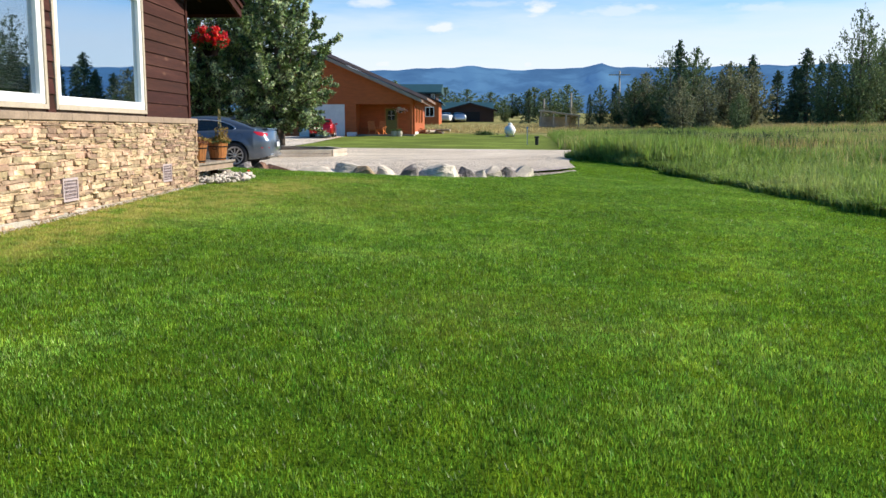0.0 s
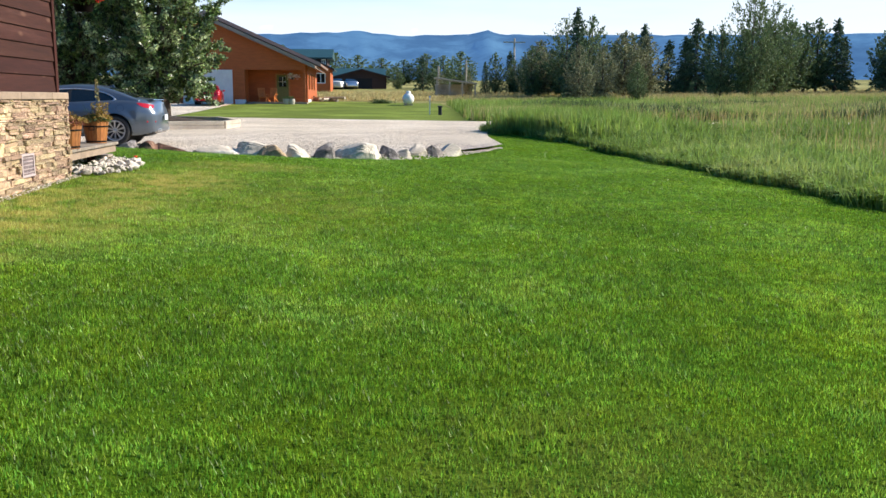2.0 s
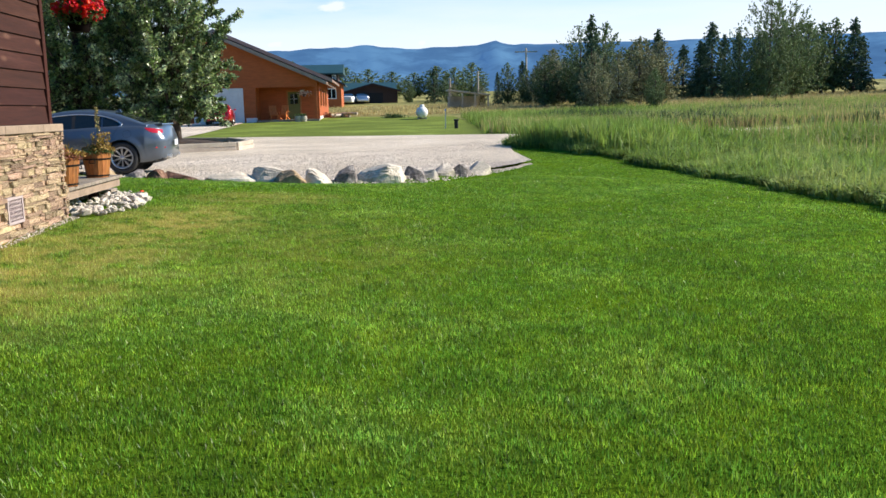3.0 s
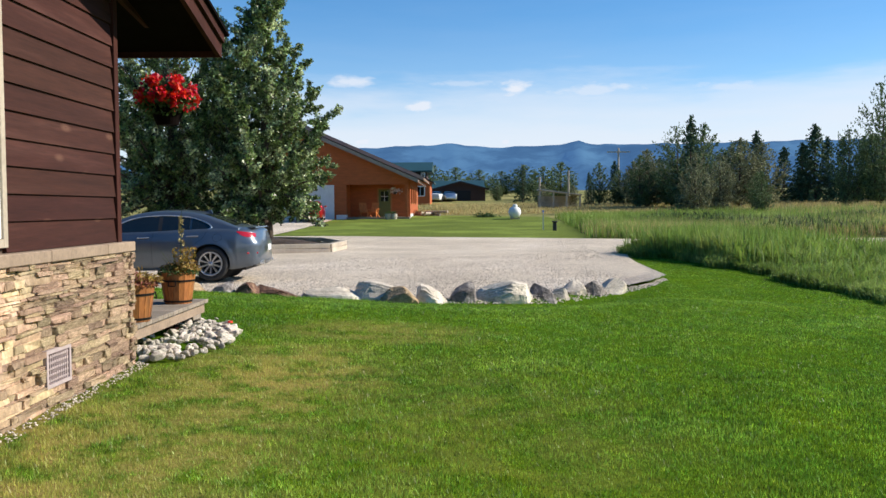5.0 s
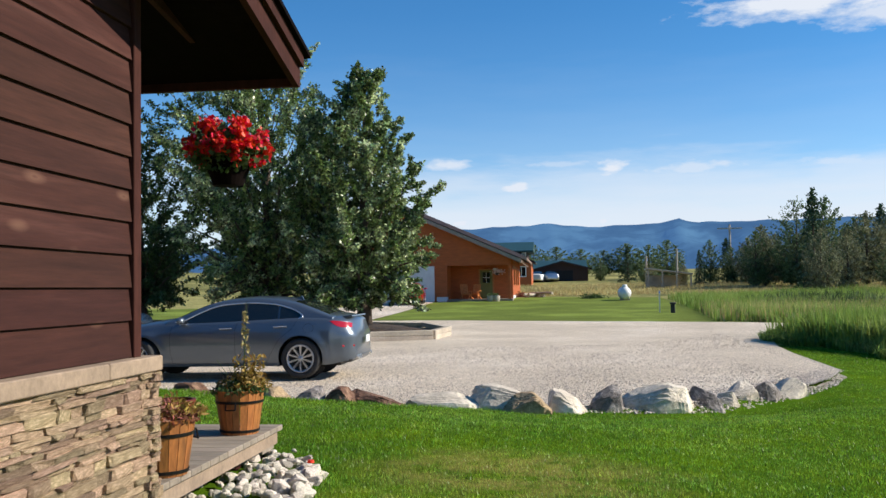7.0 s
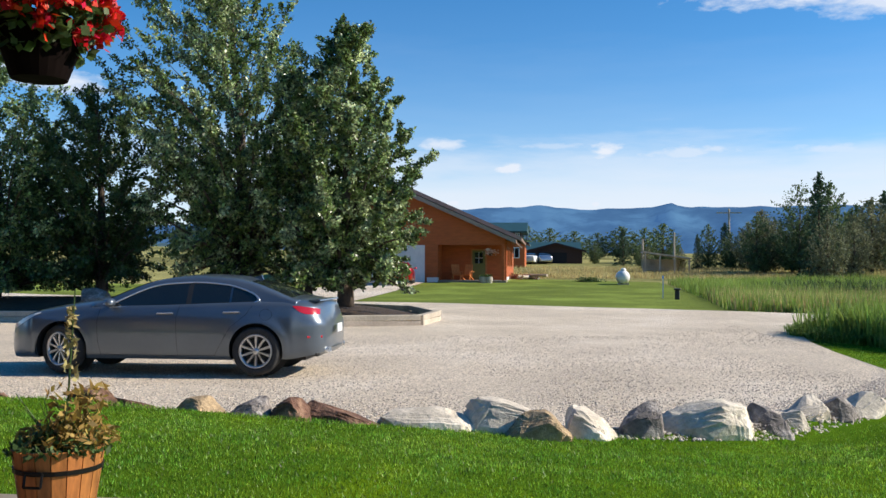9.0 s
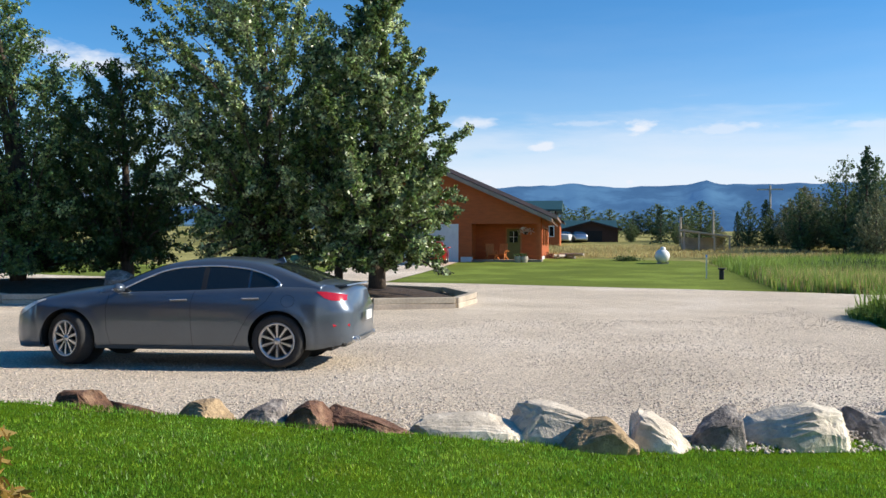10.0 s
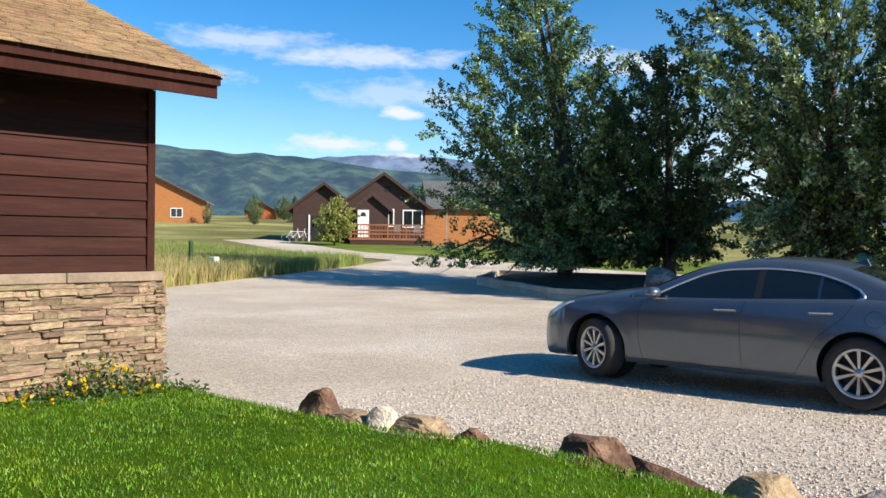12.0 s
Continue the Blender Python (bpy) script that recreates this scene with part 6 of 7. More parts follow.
    for x in (.1, .6):
        p = mt @ Vector((x, -.4, -.0))
        bk = thing("bicycle", (p.x, p.y, G(p.x, p.y)), "parked bicycle beside the brown house", "bicycle", "bicycles", rz=rz + 10)
        for wx in (-.5, .5):
            bm = lathe(bmesh.new(), [(.31, -.02), (.34, -.02), (.34, .02), (.31, .02), (.31, -.02)], 20)
            bmesh.ops.translate(bm, vec=(wx, 0, .34), verts=bm.verts)
            part("wheel", bm, M["alloy"], bk)
        bm = bmesh.new()
        for q, r in (((-.5, 0, .34), (-.15, 0, .8)), ((-.15, 0, .8), (.35, 0, .8)), ((.35, 0, .85), (.5, 0, .34)), ((-.05, 0, .35), (.35, 0, .78)), ((-.05, 0, .35), (-.18, 0, .9)), ((.35, -.25, 1.0), (.35, .25, 1.0)), ((.35, 0, .8), (.35, 0, 1.0))):
            tube(bm, q, r, .022, n=5)
        part("frame", bm, M["white_paint"], bk)
    fl = mt @ Vector((w + 1.8, -1.0, 2.3))
    f = thing("flag", (fl.x, fl.y, G(fl.x, fl.y)), "small red flag on a thin pole beside the deck", "flag")
    part("pole", tube(bmesh.new(), (0, 0, 0), (0, 0, 3.6), .03, n=6), M["alloy"], f)
    part("cloth", box(0, .75, -.01, .01, 2.7, 3.4), M["car_red"], f)


brown_house()
lh = gable_house("house", (-107.0, 74.7, 3.0), 52, 12.6, 12, 3.7, 3.1, "log_wood", "red_roof", "honey-coloured wooden house with a low gable and white windows")
for x in (3.1, -2.2):
    small_window(lh, x, 1.5, 1.5, 1.2)
part("foundation", box(-6.35, 6.35, -.05, -.005, -.6, .25), M["white_paint"], lh)
part("vent", box(-.3, .3, -.03, -.004, 5.2, 5.8), M["brown_wood"], lh)
sd = thing("satellite_dish", (-107.4, 74.4, 10.1), "white satellite dish on the gable peak", "satellite dish")
part("dish", lathe_z([(0, .05), (.3, .12), (.42, .25)]), M["white_paint"], sd)
part("stand", tube(bmesh.new(), (0, 0, -.5), (0, 0, .08), .05, n=6), M["alloy"], sd)
h = gable_house("house", (-139.6, 115.8, 5.4), 50, 5.4, 8, 1.6, 1.5, "orange_wood", "red_roof", "orange wooden house far across the fields")
small_window(h, -.8, .6, .8, .7)
h2 = gable_house("house", (-6.0, 110, 2.3), 0, 4.2, 9, 2.6, 1.0, "orange_wood", "green_roof", "two-storey dark house with orange porch and green metal roof")
part("upper_storey", box(-5.2, 1.6, 4, 12, -.5, 4.1), M["brown_wood"], h2, "dark upper storey")
part("upper_roof", prism(bmesh.new(), [(3.3, 4.0), (8, 5.2), (12.7, 4.0), (12.7, 3.85), (3.3, 3.85)], 0, -5.8, 2.3), M["green_roof"], h2, "green metal upper roof")
small_window(h2, 1.2, 3.2, .5, .6, 3.9)
small_window(h2, -1.0, .9, 1.1, 1.2)
small_window(h2, 1.0, .9, 1.1, 1.2)
h3 = gable_house("barn", (-.3, 130, 2.5), 0, 6.8, 10, 1.9, .9, "brown_wood", "green_roof", "low dark barn with a green metal roof")
part("front_roof", prism(bmesh.new(), [(.6, 1.95), (6, 3.25), (6, 3.1), (.6, 1.8)], 0, -4.4, 3.4), M["green_roof"], h3)
part("side_wall", box(-8.6, -3.42, 0, 9, -.8, 1.85), M["brown_wood"], h3)
part("barn_door", box(-1.4, 1.4, -.06, -.01, -.3, 1.7), M["dark"], h3)
sh = thing("shed", (9.3, 96, far_z(9.3, 96)), "weathered open-sided lean-to shed in the field", "shed")
part("roof", prism(bmesh.new(), [(-2.0, 1.75), (2.2, 1.2), (2.2, 1.32), (-2.0, 1.9)], 1, -1, 2), M["timber"], sh)
for x in (-1.9, -.6, .7, 2.0):
    part("post", box(x - .07, x + .07, -.9, -.76, -.3, 1.8 - .13 * (x + 1.9)), M["timber"], sh)
part("back_wall", box(-1.9, 2.0, 1.8, 1.86, -.3, 1.2), M["timber"], sh)

for x, y, rz, col, nm in ((-3.4, 127, 80, "white_paint", "pale pickup car parked by the dark barn"), (-2.0, 128, 100, "alloy", "silver car parked by the dark barn")):
    cc = thing("car", (x, y, far_z(x, y)), nm, "car", rz=rz)
    part("body", car_body(), M[col], cc, smooth=True)
    part("cabin", car_cabin(), M["tint_glass"], cc, smooth=True)
    for wx in (-1.38, 1.38):
        part("wheel", tube(bmesh.new(), (wx, -.93, .33), (wx, .93, .33), .33, n=16), M["tyre"], cc)


# ---- small things in the fields ----
def propane():
    t = thing("propane_tank", (3.3, 70, far_z(3.3, 70)), "white domed propane tank on the neighbour's lawn", "tank")
    bm = bmesh.new()
    bmesh.ops.create_uvsphere(bm, u_segments=24, v_segments=14, radius=.42)
    for v in bm.verts:
        v.co.y += 1.1 * (1 if v.co.y > 0.02 else 0)
        v.co.z += .52
    part("shell", bm, M["white_paint"], t, smooth=True)
    part("dome", lathe_z([(0, 1.10), (.12, 1.08), (.17, 1.0), (.18, .85)]), M["white_paint"], t, smooth=True)
    part("foot", box(-.35, .35, .0, .15, -.1, .16), M["concrete"], t)


propane()
t = thing("utility_post", (4.25, 53, far_z(4.25, 53)), "short black utility pedestal on the lawn edge", "post")
part("body", box(-.10, .10, -.08, .08, -.05, .44, bevel=.03), M["black_plastic"], t)
part("lid", box(-.15, .15, -.11, .11, .44, .54, bevel=.04), M["black_plastic"], t)
t = thing("marker_stake", (3.75, 54, far_z(3.75, 54)), "thin pale marker stake with a blue top", "stake")
part("stake", box(-.025, .025, -.02, .02, -.1, .95), M["white_paint"], t)
# without a blue_cap material the cap takes the mountains' haze emission
part("cap", box(-.035, .035, -.03, .03, .95, 1.08), M["blue_cap"] if "blue_cap" in M else M["mtn_blue"], t)
for x, y, hgt in ((17.7, 110, 6.4), (12.0, 110, 3.9), (8.9, 112, 3.2)):
    t = thing("utility_pole", (x, y, far_z(x, y) - .1), "weathered wooden utility pole beyond the field", "pole", "utility poles")
    part("pole", tube(bmesh.new(), (0, 0, 0), (0, 0, hgt), .14, .10, 8), M["timber"], t)
    if hgt > 5:
        part("crossarm", box(-1.3, 1.3, -.06, .06, hgt - .5, hgt - .36), M["timber"], t)
rng = random.Random(12)
for k in range(7):
    ob = part("log", tube(bmesh.new(), (-.7, 0, 0), (.7, 0, .0), .11, .09, 8), M["timber"], thing("log", (-2.6 + rng.uniform(-.6, .6), 78 + rng.uniform(-.6, .6), far_z(-2.6, 78) + .12 + .1 * (k % 3)), "bleached log in a loose heap", "log", "log heap", rz=rng.uniform(0, 180)))
for x, y, s, mt in ((-3.9, 79, .7, "plant_red"), (1.3, 74, .8, "plant_green")):
    t = thing("shrub", (x, y, far_z(x, y)), "low weedy mound in the field", "shrub")
    r2 = np.random.default_rng(int(y))
    leaf_bits("foliage", np.abs(r2.normal(size=(900, 3))) * [0, 0, .16] + r2.normal(size=(900, 3)) * [s * .5, s * .3, 0], .13, 7, M[mt], t, "coarse weeds")
t = thing("fence_post", (-33.0, 33.8, .4), "dark green steel post standing in the rough grass", "post")
part("post", box(-.06, .06, -.06, .06, 0, 1.5), M["leaf_dark"], t)
t = thing("utility_post", (-32.2, 34.3, .55), "low white utility box in the rough grass", "post")
part("body", box(-.2, .2, -.12, .12, 0, .75, bevel=.03), M["white_paint"], t)
# flowers at the wing corner
t = thing("shrub", (-9.15, 18.0, .72), "low leafy shrub with yellow flowers at the wall corner", "shrub")
r2 = np.random.default_rng(77)
n = 2600
p = np.stack([r2.normal(size=n) * .16, r2.uniform(-.85, .85, n), np.abs(r2.normal(size=n)) * .10 + .02], 1)
p[:, 2] *= 1.3 - np.abs(p[:, 1])
p[:, 2] += .03 + .16 * np.exp(-((p[:, 1] - .0) / .35) ** 2) * r2.random(n)
leaf_bits("foliage", p, .045, 3, M["plant_green"], t, "small dark leaves")
q = p[r2.integers(0, n, 130)] + [0.05, 0, .05]
q = q[q[:, 1] < .45]
leaf_bits("blossom", np.repeat(q, 3, 0) + r2.normal(size=(len(q) * 3, 3)) * .008, .035, 4, M["petal_yellow"], t, "bright yellow flowers", .9)

# ---- background trees ----
def proto(kind, seed, h, w, mtl, label, leaves=3500, leaf=.35):
    return tree(0, 0, h, w, seed, leaves, leaf, .8 if kind != "cone" else .4, (0, 0), mtl, .16, shape=kind, label=label, z0=0)


PROTO = {"round": proto("round", 31, 7, 4.6, "leaf_far", "leafy green tree beyond the field", 5500, .24),
         "cone": proto("cone", 32, 8, 4.0, "conifer", "dark conifer in the tree line beyond the field", 6000, .22),
         "poplar": proto("poplar", 33, 9, 4.0, "leaf_far", "slender poplar beyond the field", 5500, .24),
         "airy": tree(0, 0, 10, 7.5, 36, 9000, .24, 1.2, (.3, 0), "leaf_far", .16, shape="fan", label="airy deciduous tree beyond the field", z0=0, wind=.5, gaps=1.6),
         "grey": proto("round", 34, 6, 4.2, "leaf_grey", "grey-green willow beyond the field", 5500, .20)}
TREES = [("airy", 19.5, 90, 7.6, .9), ("airy", 21.6, 89, 6.6, .8), ("cone", 18.2, 80, 7.8, .8), ("round", 22.5, 92, 7.8, .8), ("grey", 17.0, 74, 4.6, .8), ("round", 16.5, 92, 5.0, .8), ("grey", 20.0, 78, 4.6, .8),
         ("round", 20.6, 70, 3.2, .8), ("grey", 25.3, 90, 6.3, 1.0), ("grey", 28.0, 92, 6.0, 1.0), ("round", 24.2, 82, 3.2, .9), ("airy", 33.6, 80, 10.2, .62), ("airy", 35.2, 82, 8.2, .7), ("airy", 31.4, 81, 6.6, .7), ("airy", 37.6, 84, 8.6, .8),
         ("cone", 7.5, 120, 4.4, 1.0), ("round", 11, 130, 4.6, 1.5), ("round", 14, 135, 5.2, 1.6), ("round", 4.6, 128, 3.0, 1.0), ("round", 9.2, 118, 2.4, 1.0), ("round", 12.2, 112, 2.8, 1.0), ("cone", 13.6, 105, 3.6, .8), ("round", 15.2, 108, 4.6, .8),
         ("round", -4.5, 150, 5.2, 1.6), ("round", -1, 155, 5.0, 1.6), ("round", 3, 160, 4.6, 1.8), ("round", 7, 165, 4.4, 2.0), ("round", 11, 165, 5.4, 2.0), ("grey", 8.5, 104, 2.4, .8), ("grey", 11.0, 98, 2.2, .8), ("round", -12, 140, 6, 1.5), ("round", -20, 130, 6, 1.5),
         ("round", -98, 84, 3.4, .9), ("round", -101, 79, 2.6, .8), ("cone", -105, 96, 4, 1), ("round", -120, 100, 4, 1.3), ("round", -128, 112, 4, 1.5), ("round", -135, 118, 3.5, 1.5)]
rr = random.Random(6)
for k in range(40):
    TREES.append((rr.choice(("cone", "cone", "cone", "round")), 29 + k * 1.4 + rr.uniform(-.6, .6), 108 + rr.uniform(-4, 6) - k * .4, rr.uniform(5.8, 8.4), rr.uniform(.9, 1.25)))
for k in range(16):
    TREES.append((rr.choice(("round", "cone", "grey")), rr.uniform(17, 25), rr.uniform(92, 112), rr.uniform(3.5, 6.0), 1.0))
H0 = {"airy": 10, "round": 7, "cone": 8, "poplar": 9, "grey": 6}
for kind, x, y, h, ws in TREES:
    s = h / H0[kind]
    t = copy_thing(PROTO[kind], pose(x, y, far_z(x, y) - .1, 0, 0, rr.uniform(0, 360)) @ Matrix.Diagonal((s * ws, s * ws, s, 1)))
    tagged(t, group="trees beyond the field")
for p in PROTO.values():
    for o in (*p.children_recursive, p):
        bpy.data.objects.remove(o)
tree(-50.65, 56.3, 3.2, 3.0, 77, 5200, .17, .8, (.2, 0), "leaf_gold", .06, shape="round", label="small yellow-green ornamental tree before the brown house")
# trees east of the lawn, mirrored in the house windows
for x, y, h in ((34, 12, 7), (38, 18, 9), (36, 24, 6), (40, 30, 9), (33, 5, 6), (42, -2, 9), (30, -8, 7), (37, -16, 8)):
    tree(x, y, h, 4.5, int(x * y) % 97 + 3, 2500, .35, .8, mtl="conifer", shape="cone", label="dark conifer east of the lawn", group="trees beyond the field")


# ---- grass ----
def gv(x, y):
    return np.array([G(a, b) for a, b in zip(x, y)])


def fast_lawn(x, y):
    return .33572 - .031 * x + .0248 * y - .00114 * x * y - .0006 * y * y


def blades(name, x, y, z, h, w, rng, mtl, label, bend=.35, segs=1):
    n = len(x)
    a = rng.uniform(0, 2 * np.pi, n)
    b = rng.uniform(0, 2 * np.pi, n)
    l = h * bend * rng.random(n)
    base = np.stack([x, y, z - .004], 1)
    side = np.stack([np.cos(a), np.sin(a), np.zeros(n)], 1) * (w / 2)[:, None]
    tip = base + np.stack([np.cos(b) * l, np.sin(b) * l, h], 1)
    if segs == 1:
        v = np.stack([base - side, base + side, tip], 1).reshape(-1, 3)
        f = np.arange(n * 3).reshape(-1, 3)
    else:
        mid = base + np.stack([np.cos(b) * l * .25, np.sin(b) * l * .25, h * .55], 1)
        tip[:, 2] -= l * .35
        v = np.stack([base - side * .8, base + side * .8, mid + side, mid - side, tip], 1).reshape(-1, 3)
        q = np.arange(n)[:, None] * 5
        f = np.concatenate([q + [0, 1, 2], q + [0, 2, 3], q + [3, 2, 4]])
    ob = quick_mesh(name, v, f, mtl)
    return tagged(ob, label, "grass", kind="stuff")


def lawn_grass():
    rng = np.random.default_rng(1)
    xs, ys = [], []
    for n, x0, x1, y0, y1 in ((560000, -3.25, 4.2, 1.2, 9.0), (260000, -3.25, 5.2, 9.0, 14.0), (30000, 4.2, 5.2, 3.5, 9.0), (150000, -3.2, 5.2, 14.0, 20.6), (90000, -9.3, -3.2, 14.6, 19.4), (70000, 5.2, 6.9, 3, 22), (60000, 0, 6.6, 20, 32)):
        xs.append(rng.uniform(x0, x1, n))
        ys.append(rng.uniform(y0, y1, n))
    x, y = np.concatenate(xs), np.concatenate(ys)
    ex, ey = np.array([e[0] for e in EDGE]), np.array([e[1] for e in EDGE])
    ok = (y < np.interp(x, ex, ey) - .05) | (x > 3.6)
    cob = (x < -2.65) & (x > -3.4) & (y > 13.0) & (y < 15.5) & (((x + 3.3) / .44) ** 2 + ((y - 14.15) / 1.12) ** 2 < 1)
    ok &= ~cob
    ok &= ~((x < -3.2) & (y < 15.5))
    x, y = x[ok], y[ok]
    z = fast_lawn(np.clip(x, -6, 9), np.clip(y, -12, 30))
    m = (y > 15.4) | (x < -6)
    z[m] = gv(x[m], y[m])
    h = rng.uniform(.013, .033, len(x))
    tuft = np.sin(x * 3.1 + 2 * np.sin(y * 2.3)) * np.sin(y * 3.7 + np.sin(x * 4.1))
    h *= 1 + .25 * tuft
    edge = np.clip(1 - (np.interp(x, ex, ey) - y) / .35, 0, 1)
    h *= 1 + .9 * edge * (x < 2)
    w = rng.uniform(.0045, .0088, len(x)) * (1 + (y > 12) * .2 + (x > 4) * .4)
    blades("lawn_grass", x, y, z, h, w, rng, M["blade"], "short mown lawn grass with dry patches", .7)


lawn_grass()
TALL = [(4.2, 33.6), (4.6, 32.0), (5.4, 30), (6.2, 27.5), (6.6, 22), (6.7, 14), (6.8, 5), (6.8, -12)]


def tall_edge(y):
    return np.interp(y, [p[1] for p in TALL[::-1]], [p[0] for p in TALL[::-1]])


def field_edge(y):
    return np.interp(y, [44, 50, 75], [4.7, 5.2, 6.3])


def tall_grass():
    rng = np.random.default_rng(2)
    n = 120000
    y = rng.uniform(4, 34.5, n)
    d = rng.random(n) ** 2.2 * 16
    x = tall_edge(y) + d + rng.normal(size=n) * .08 + .15 * np.sin(y * 1.7) + .1 * np.sin(y * 4.1)
    z = gv(x, y)
    clump = .5 + .5 * np.sin(x * 1.3 + np.sin(y * .9) * 2) * np.sin(y * 1.1 + .7 * np.sin(x * .8))
    h = rng.uniform(.30, .58, n) * (.75 + .45 * clump) * np.clip(.55 + d * .5, 0, 1.1) * np.where(y > 27, 1.15, 1)
    w = rng.uniform(.014, .028, n)
    blades("tall_grass", x, y, z, h, w, rng, M["tall"], "dense tall green grass beside the lawn", 1.7, 2)
    n = 5000
    y = rng.uniform(4, 34, n)
    x = tall_edge(y) + 4 + rng.random(n) ** .8 * 15
    blades("seed_heads", x, y, gv(x, y), rng.uniform(.6, .95, n), rng.uniform(.01, .016, n), rng, M["straw"], "tan seed stalks above the tall grass", .3, 2)
    # weeds at the road end of the strip
    n = 14000
    a = rng.normal(size=n)
    x, y = 6.6 + a * 1.1 + rng.normal(size=n) * .4, 31.5 + rng.normal(size=n) * 1.3
    keep = x > tall_edge(np.clip(y, -12, 33.6)) + .1
    x, y = x[keep], y[keep]
    blades("weeds", x, y, gv(x, y), rng.uniform(.5, 1.05, len(x)), rng.uniform(.02, .035, len(x)), rng, M["tall"], "coarse leafy weeds at the end of the grass strip", .5, 2)
    # rough field grass north-east and beyond
    for nm, n, x0, x1, y0, y1, hh, mt, lab in (("field_grass", 90000, 4.6, 40, 44.0, 72, (.3, .72), "tall", "tall green-tan grass past the lane"),
                                              ("dry_field_grass", 26000, 4.6, 40, 43.6, 56, (.3, .7), "straw", "dry tan grass past the lane"),
                                              ("meadow_grass", 40000, -12, 75, 80, 112, (.15, .34), "straw", "dry meadow grass in the far field"),
                                              ("meadow_green", 40000, 14, 75, 30, 78, (.4, .8), "tall", "green meadow grass east of the lane"),
                                              ("meadow_dry", 26000, 20, 75, 35, 80, (.5, .95), "straw", "tan meadow grass east of the lane")):
        x, y = rng.uniform(x0, x1, n), y0 + (y1 - y0) * rng.random(n) ** 1.3
        if nm.endswith("field_grass"):
            ok = (y > np.interp(x, [3.6, 7.5, 60], [45.2, 43.8, 38.8])) & (x > field_edge(y) + rng.random(n) * .8)
            x, y = x[ok], y[ok]
        if nm.startswith("meadow_") and y0 < 40:
            ok = (y > np.interp(x, [7.5, 60], [44, 39.5])) | (y < np.interp(x, [4.5, 60], [34, 30.5]))
            x, y = x[ok], y[ok]
        blades(nm, x, y, gv(x, y), rng.uniform(*hh, len(x)), rng.uniform(.03, .06, len(x)), rng, M[mt], lab, .4, 1)
    # thicket of dark weeds between the strip and the far field
    n = 42000
    x, y = rng.uniform(9, 62, n), rng.uniform(40, 62, n) + rng.normal(size=n) * 1.5
    patch = np.sin(x * .55 + 1.3 * np.sin(y * .35)) + np.sin(y * .8 + x * .21)
    keep = (patch > -.35) & (y > np.interp(x, [7.5, 60], [44.5, 40]))
    x, y, patch = x[keep], y[keep], patch[keep]
    blades("weed_thicket", x, y, gv(x, y), rng.uniform(.35, .8, len(x)) * (.75 + .3 * np.clip(patch, 0, 1.5)), rng.uniform(.05, .10, len(x)), rng, M["weed"], "dark green thicket of weeds across the lane", .6, 2)
    # rough grass west of the lane
    n = 60000
    y = rng.uniform(27, 43.5, n)
    x = -25.3 - (y - 26.5) / 2 - rng.random(n) ** 1.4 * 24
    far = np.array([road_far(a) - 5.2 for a in x])
    ok = y < far
    x, y = x[ok], y[ok]
    e = -25.3 - (y - 26.5) / 2 - x
    dry = rng.random(len(x)) < np.clip(.95 - (y - 30) / 14, .2, .85)
    for nm, sel, mt, lab in (("rough_grass", ~dry, "tall", "rough green grass west of the drive"), ("dry_grass", dry, "straw", "dry pale grass west of the drive")):
        xx, yy = x[sel], y[sel]
        blades(nm, xx, yy, gv(xx, yy), rng.uniform(.35, .75, len(xx)), rng.uniform(.015, .03, len(xx)), rng, M[mt], lab, .45, 2)


tall_grass()

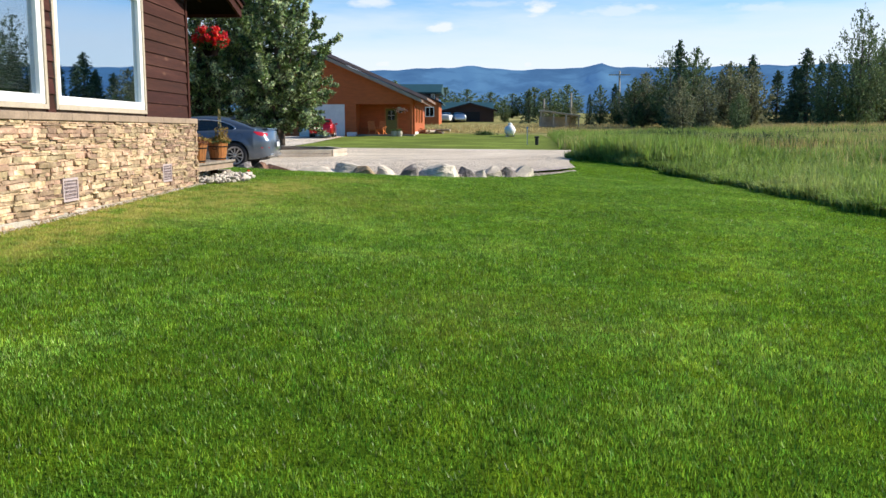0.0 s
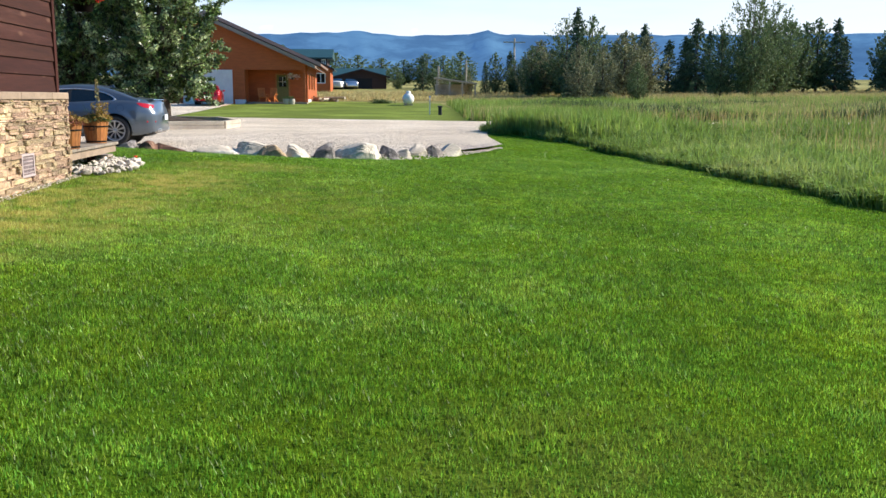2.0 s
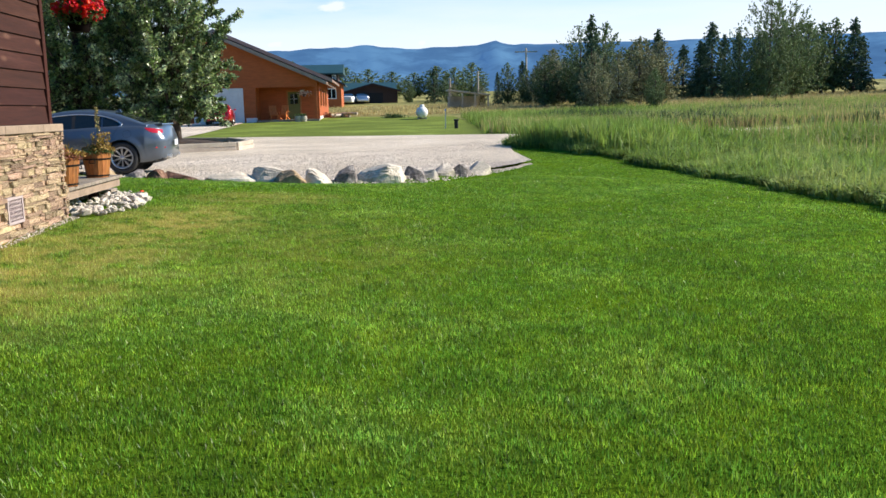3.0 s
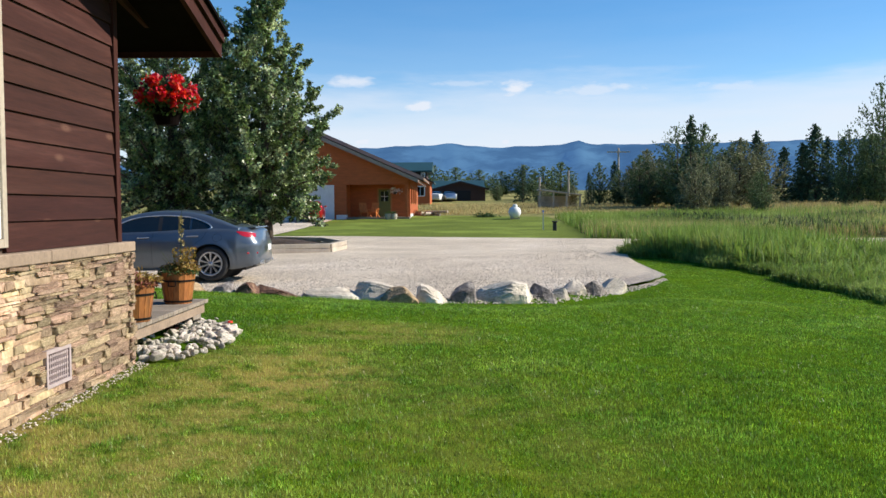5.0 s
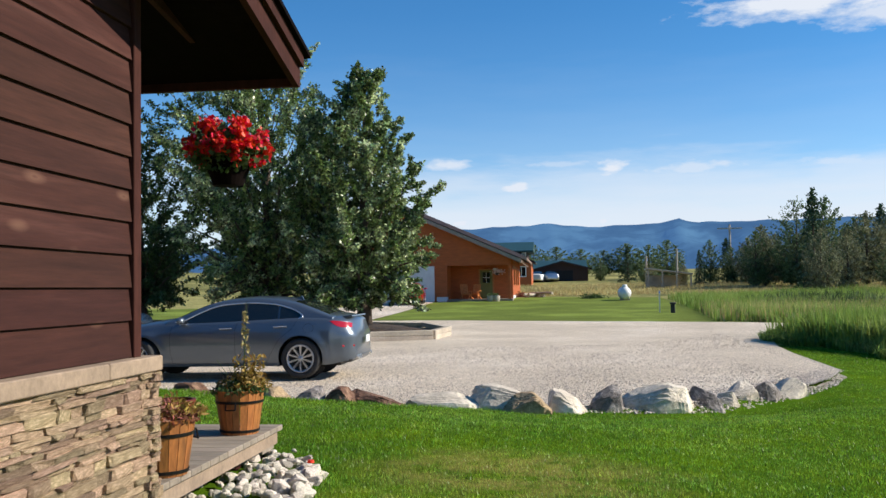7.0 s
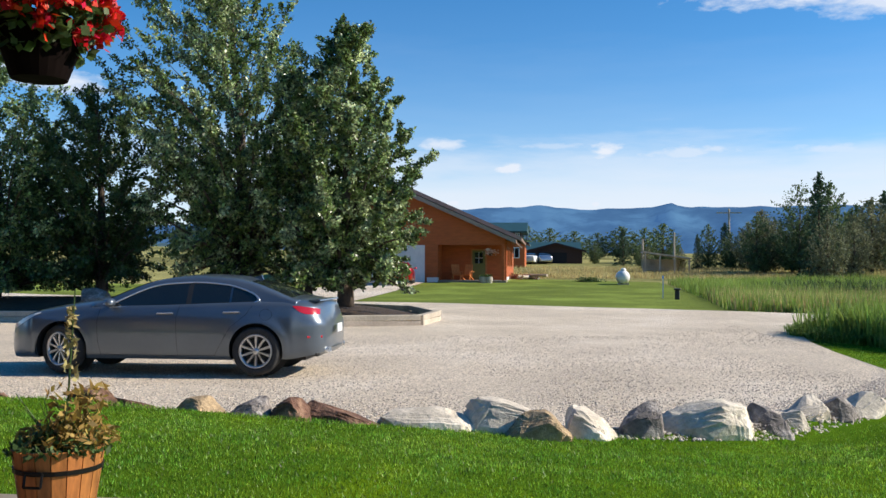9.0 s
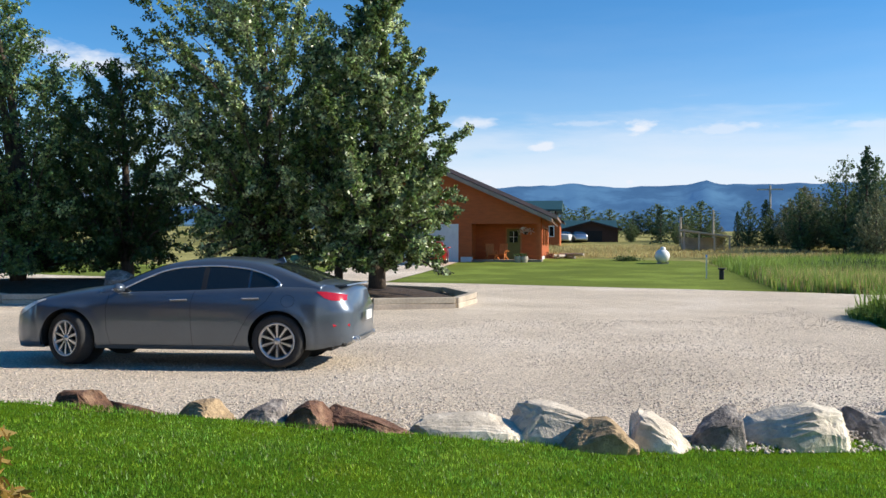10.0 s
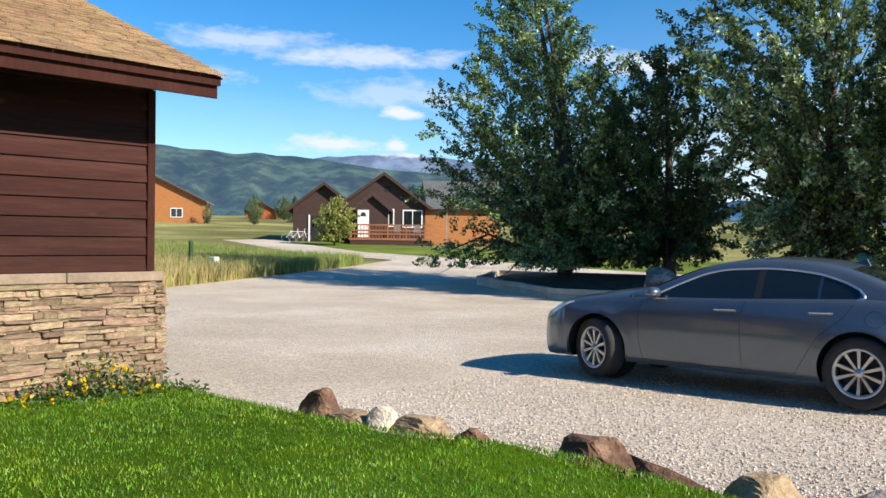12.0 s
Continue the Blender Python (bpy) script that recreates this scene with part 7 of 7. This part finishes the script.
# ---- small pieces of walls and roofs ----
rng = random.Random(21)
lay_stones(SIDE, WX, 5.0, WY + .045, lambda y: lawn_z(WX, y), SILL - .078, 11.4, rng, limit=300)
lay_stones(FRONT, WY - .02, -9.3, WX + .045, lambda x: .7, SILL - .078, -4.2, rng, axis="x", limit=60)
lay_stones(WING, GX, WY + .2, GY + .045, lambda y: lawn_z(-6, y), SILL + .018, 15.5, rng, limit=300)
lay_stones(WING, GY - .02, GX - 2.5, GX + .04, lambda x: .45, SILL + .018, GX - 1, rng, axis="x", limit=40)


def shingles():
    r, ex, ez, sl, y0, y1 = WR
    rg = random.Random(7)
    ang = math.atan(sl)
    meshes = []
    for k in range(5):
        bm = box(-.01, .20, 0, 1, 0, .012, bevel=.0)
        for v in bm.verts:
            v.co.z += .006 * rg.random()
        me = bpy.data.meshes.new("shingle")
        bm.to_mesh(me)
        bm.free()
        me.materials.append(M["shingle"])
        meshes.append(me)
    k = 0
    s = -.05
    cnt = 0
    rest = []
    while s < 3.6:
        x = ex + .06 - s * math.cos(ang)
        z = ez + .128 + s * math.sin(ang)
        y = y1 + .05
        while y > 15.6:
            w = rg.uniform(.14, .30)
            m = Matrix.Translation((x, y - w, z + .022)) @ Matrix.Rotation(math.pi - 0, 4, "Z") @ Matrix.Rotation(-(ang - .10), 4, "Y") @ Matrix.Translation((0, -w, 0)) @ Matrix.Diagonal((1, w - .006, 1, 1))
            rest.append(m)
            y -= w
        s += .13
    rest.sort(key=lambda m: -m.translation.y - m.translation.x)
    for m in rest[:300]:
        ob = new("shingle", rg.choice(meshes))
        ob.parent = r
        ob.matrix_basis = m
    bm = bmesh.new()
    for m in rest[300:]:
        me = rg.choice(meshes)
        n0 = len(bm.verts)
        bm.from_mesh(me)
        bm.verts.ensure_lookup_table()
        for v in bm.verts[n0:]:
            v.co = m @ v.co
    ob = part("shingle_rows", bm, M["shingle_isl"], r, "rows of tan asphalt shingles")
    tagged(ob, kind="stuff")


M["shingle_isl"] = mat("roof_shingle_rows", (.36, .20, .095), .95, var=.3, scale=6, fine=60, bump=.8, bdist=.01, island=.22, tint=(.42, .27, .15))
shingles()
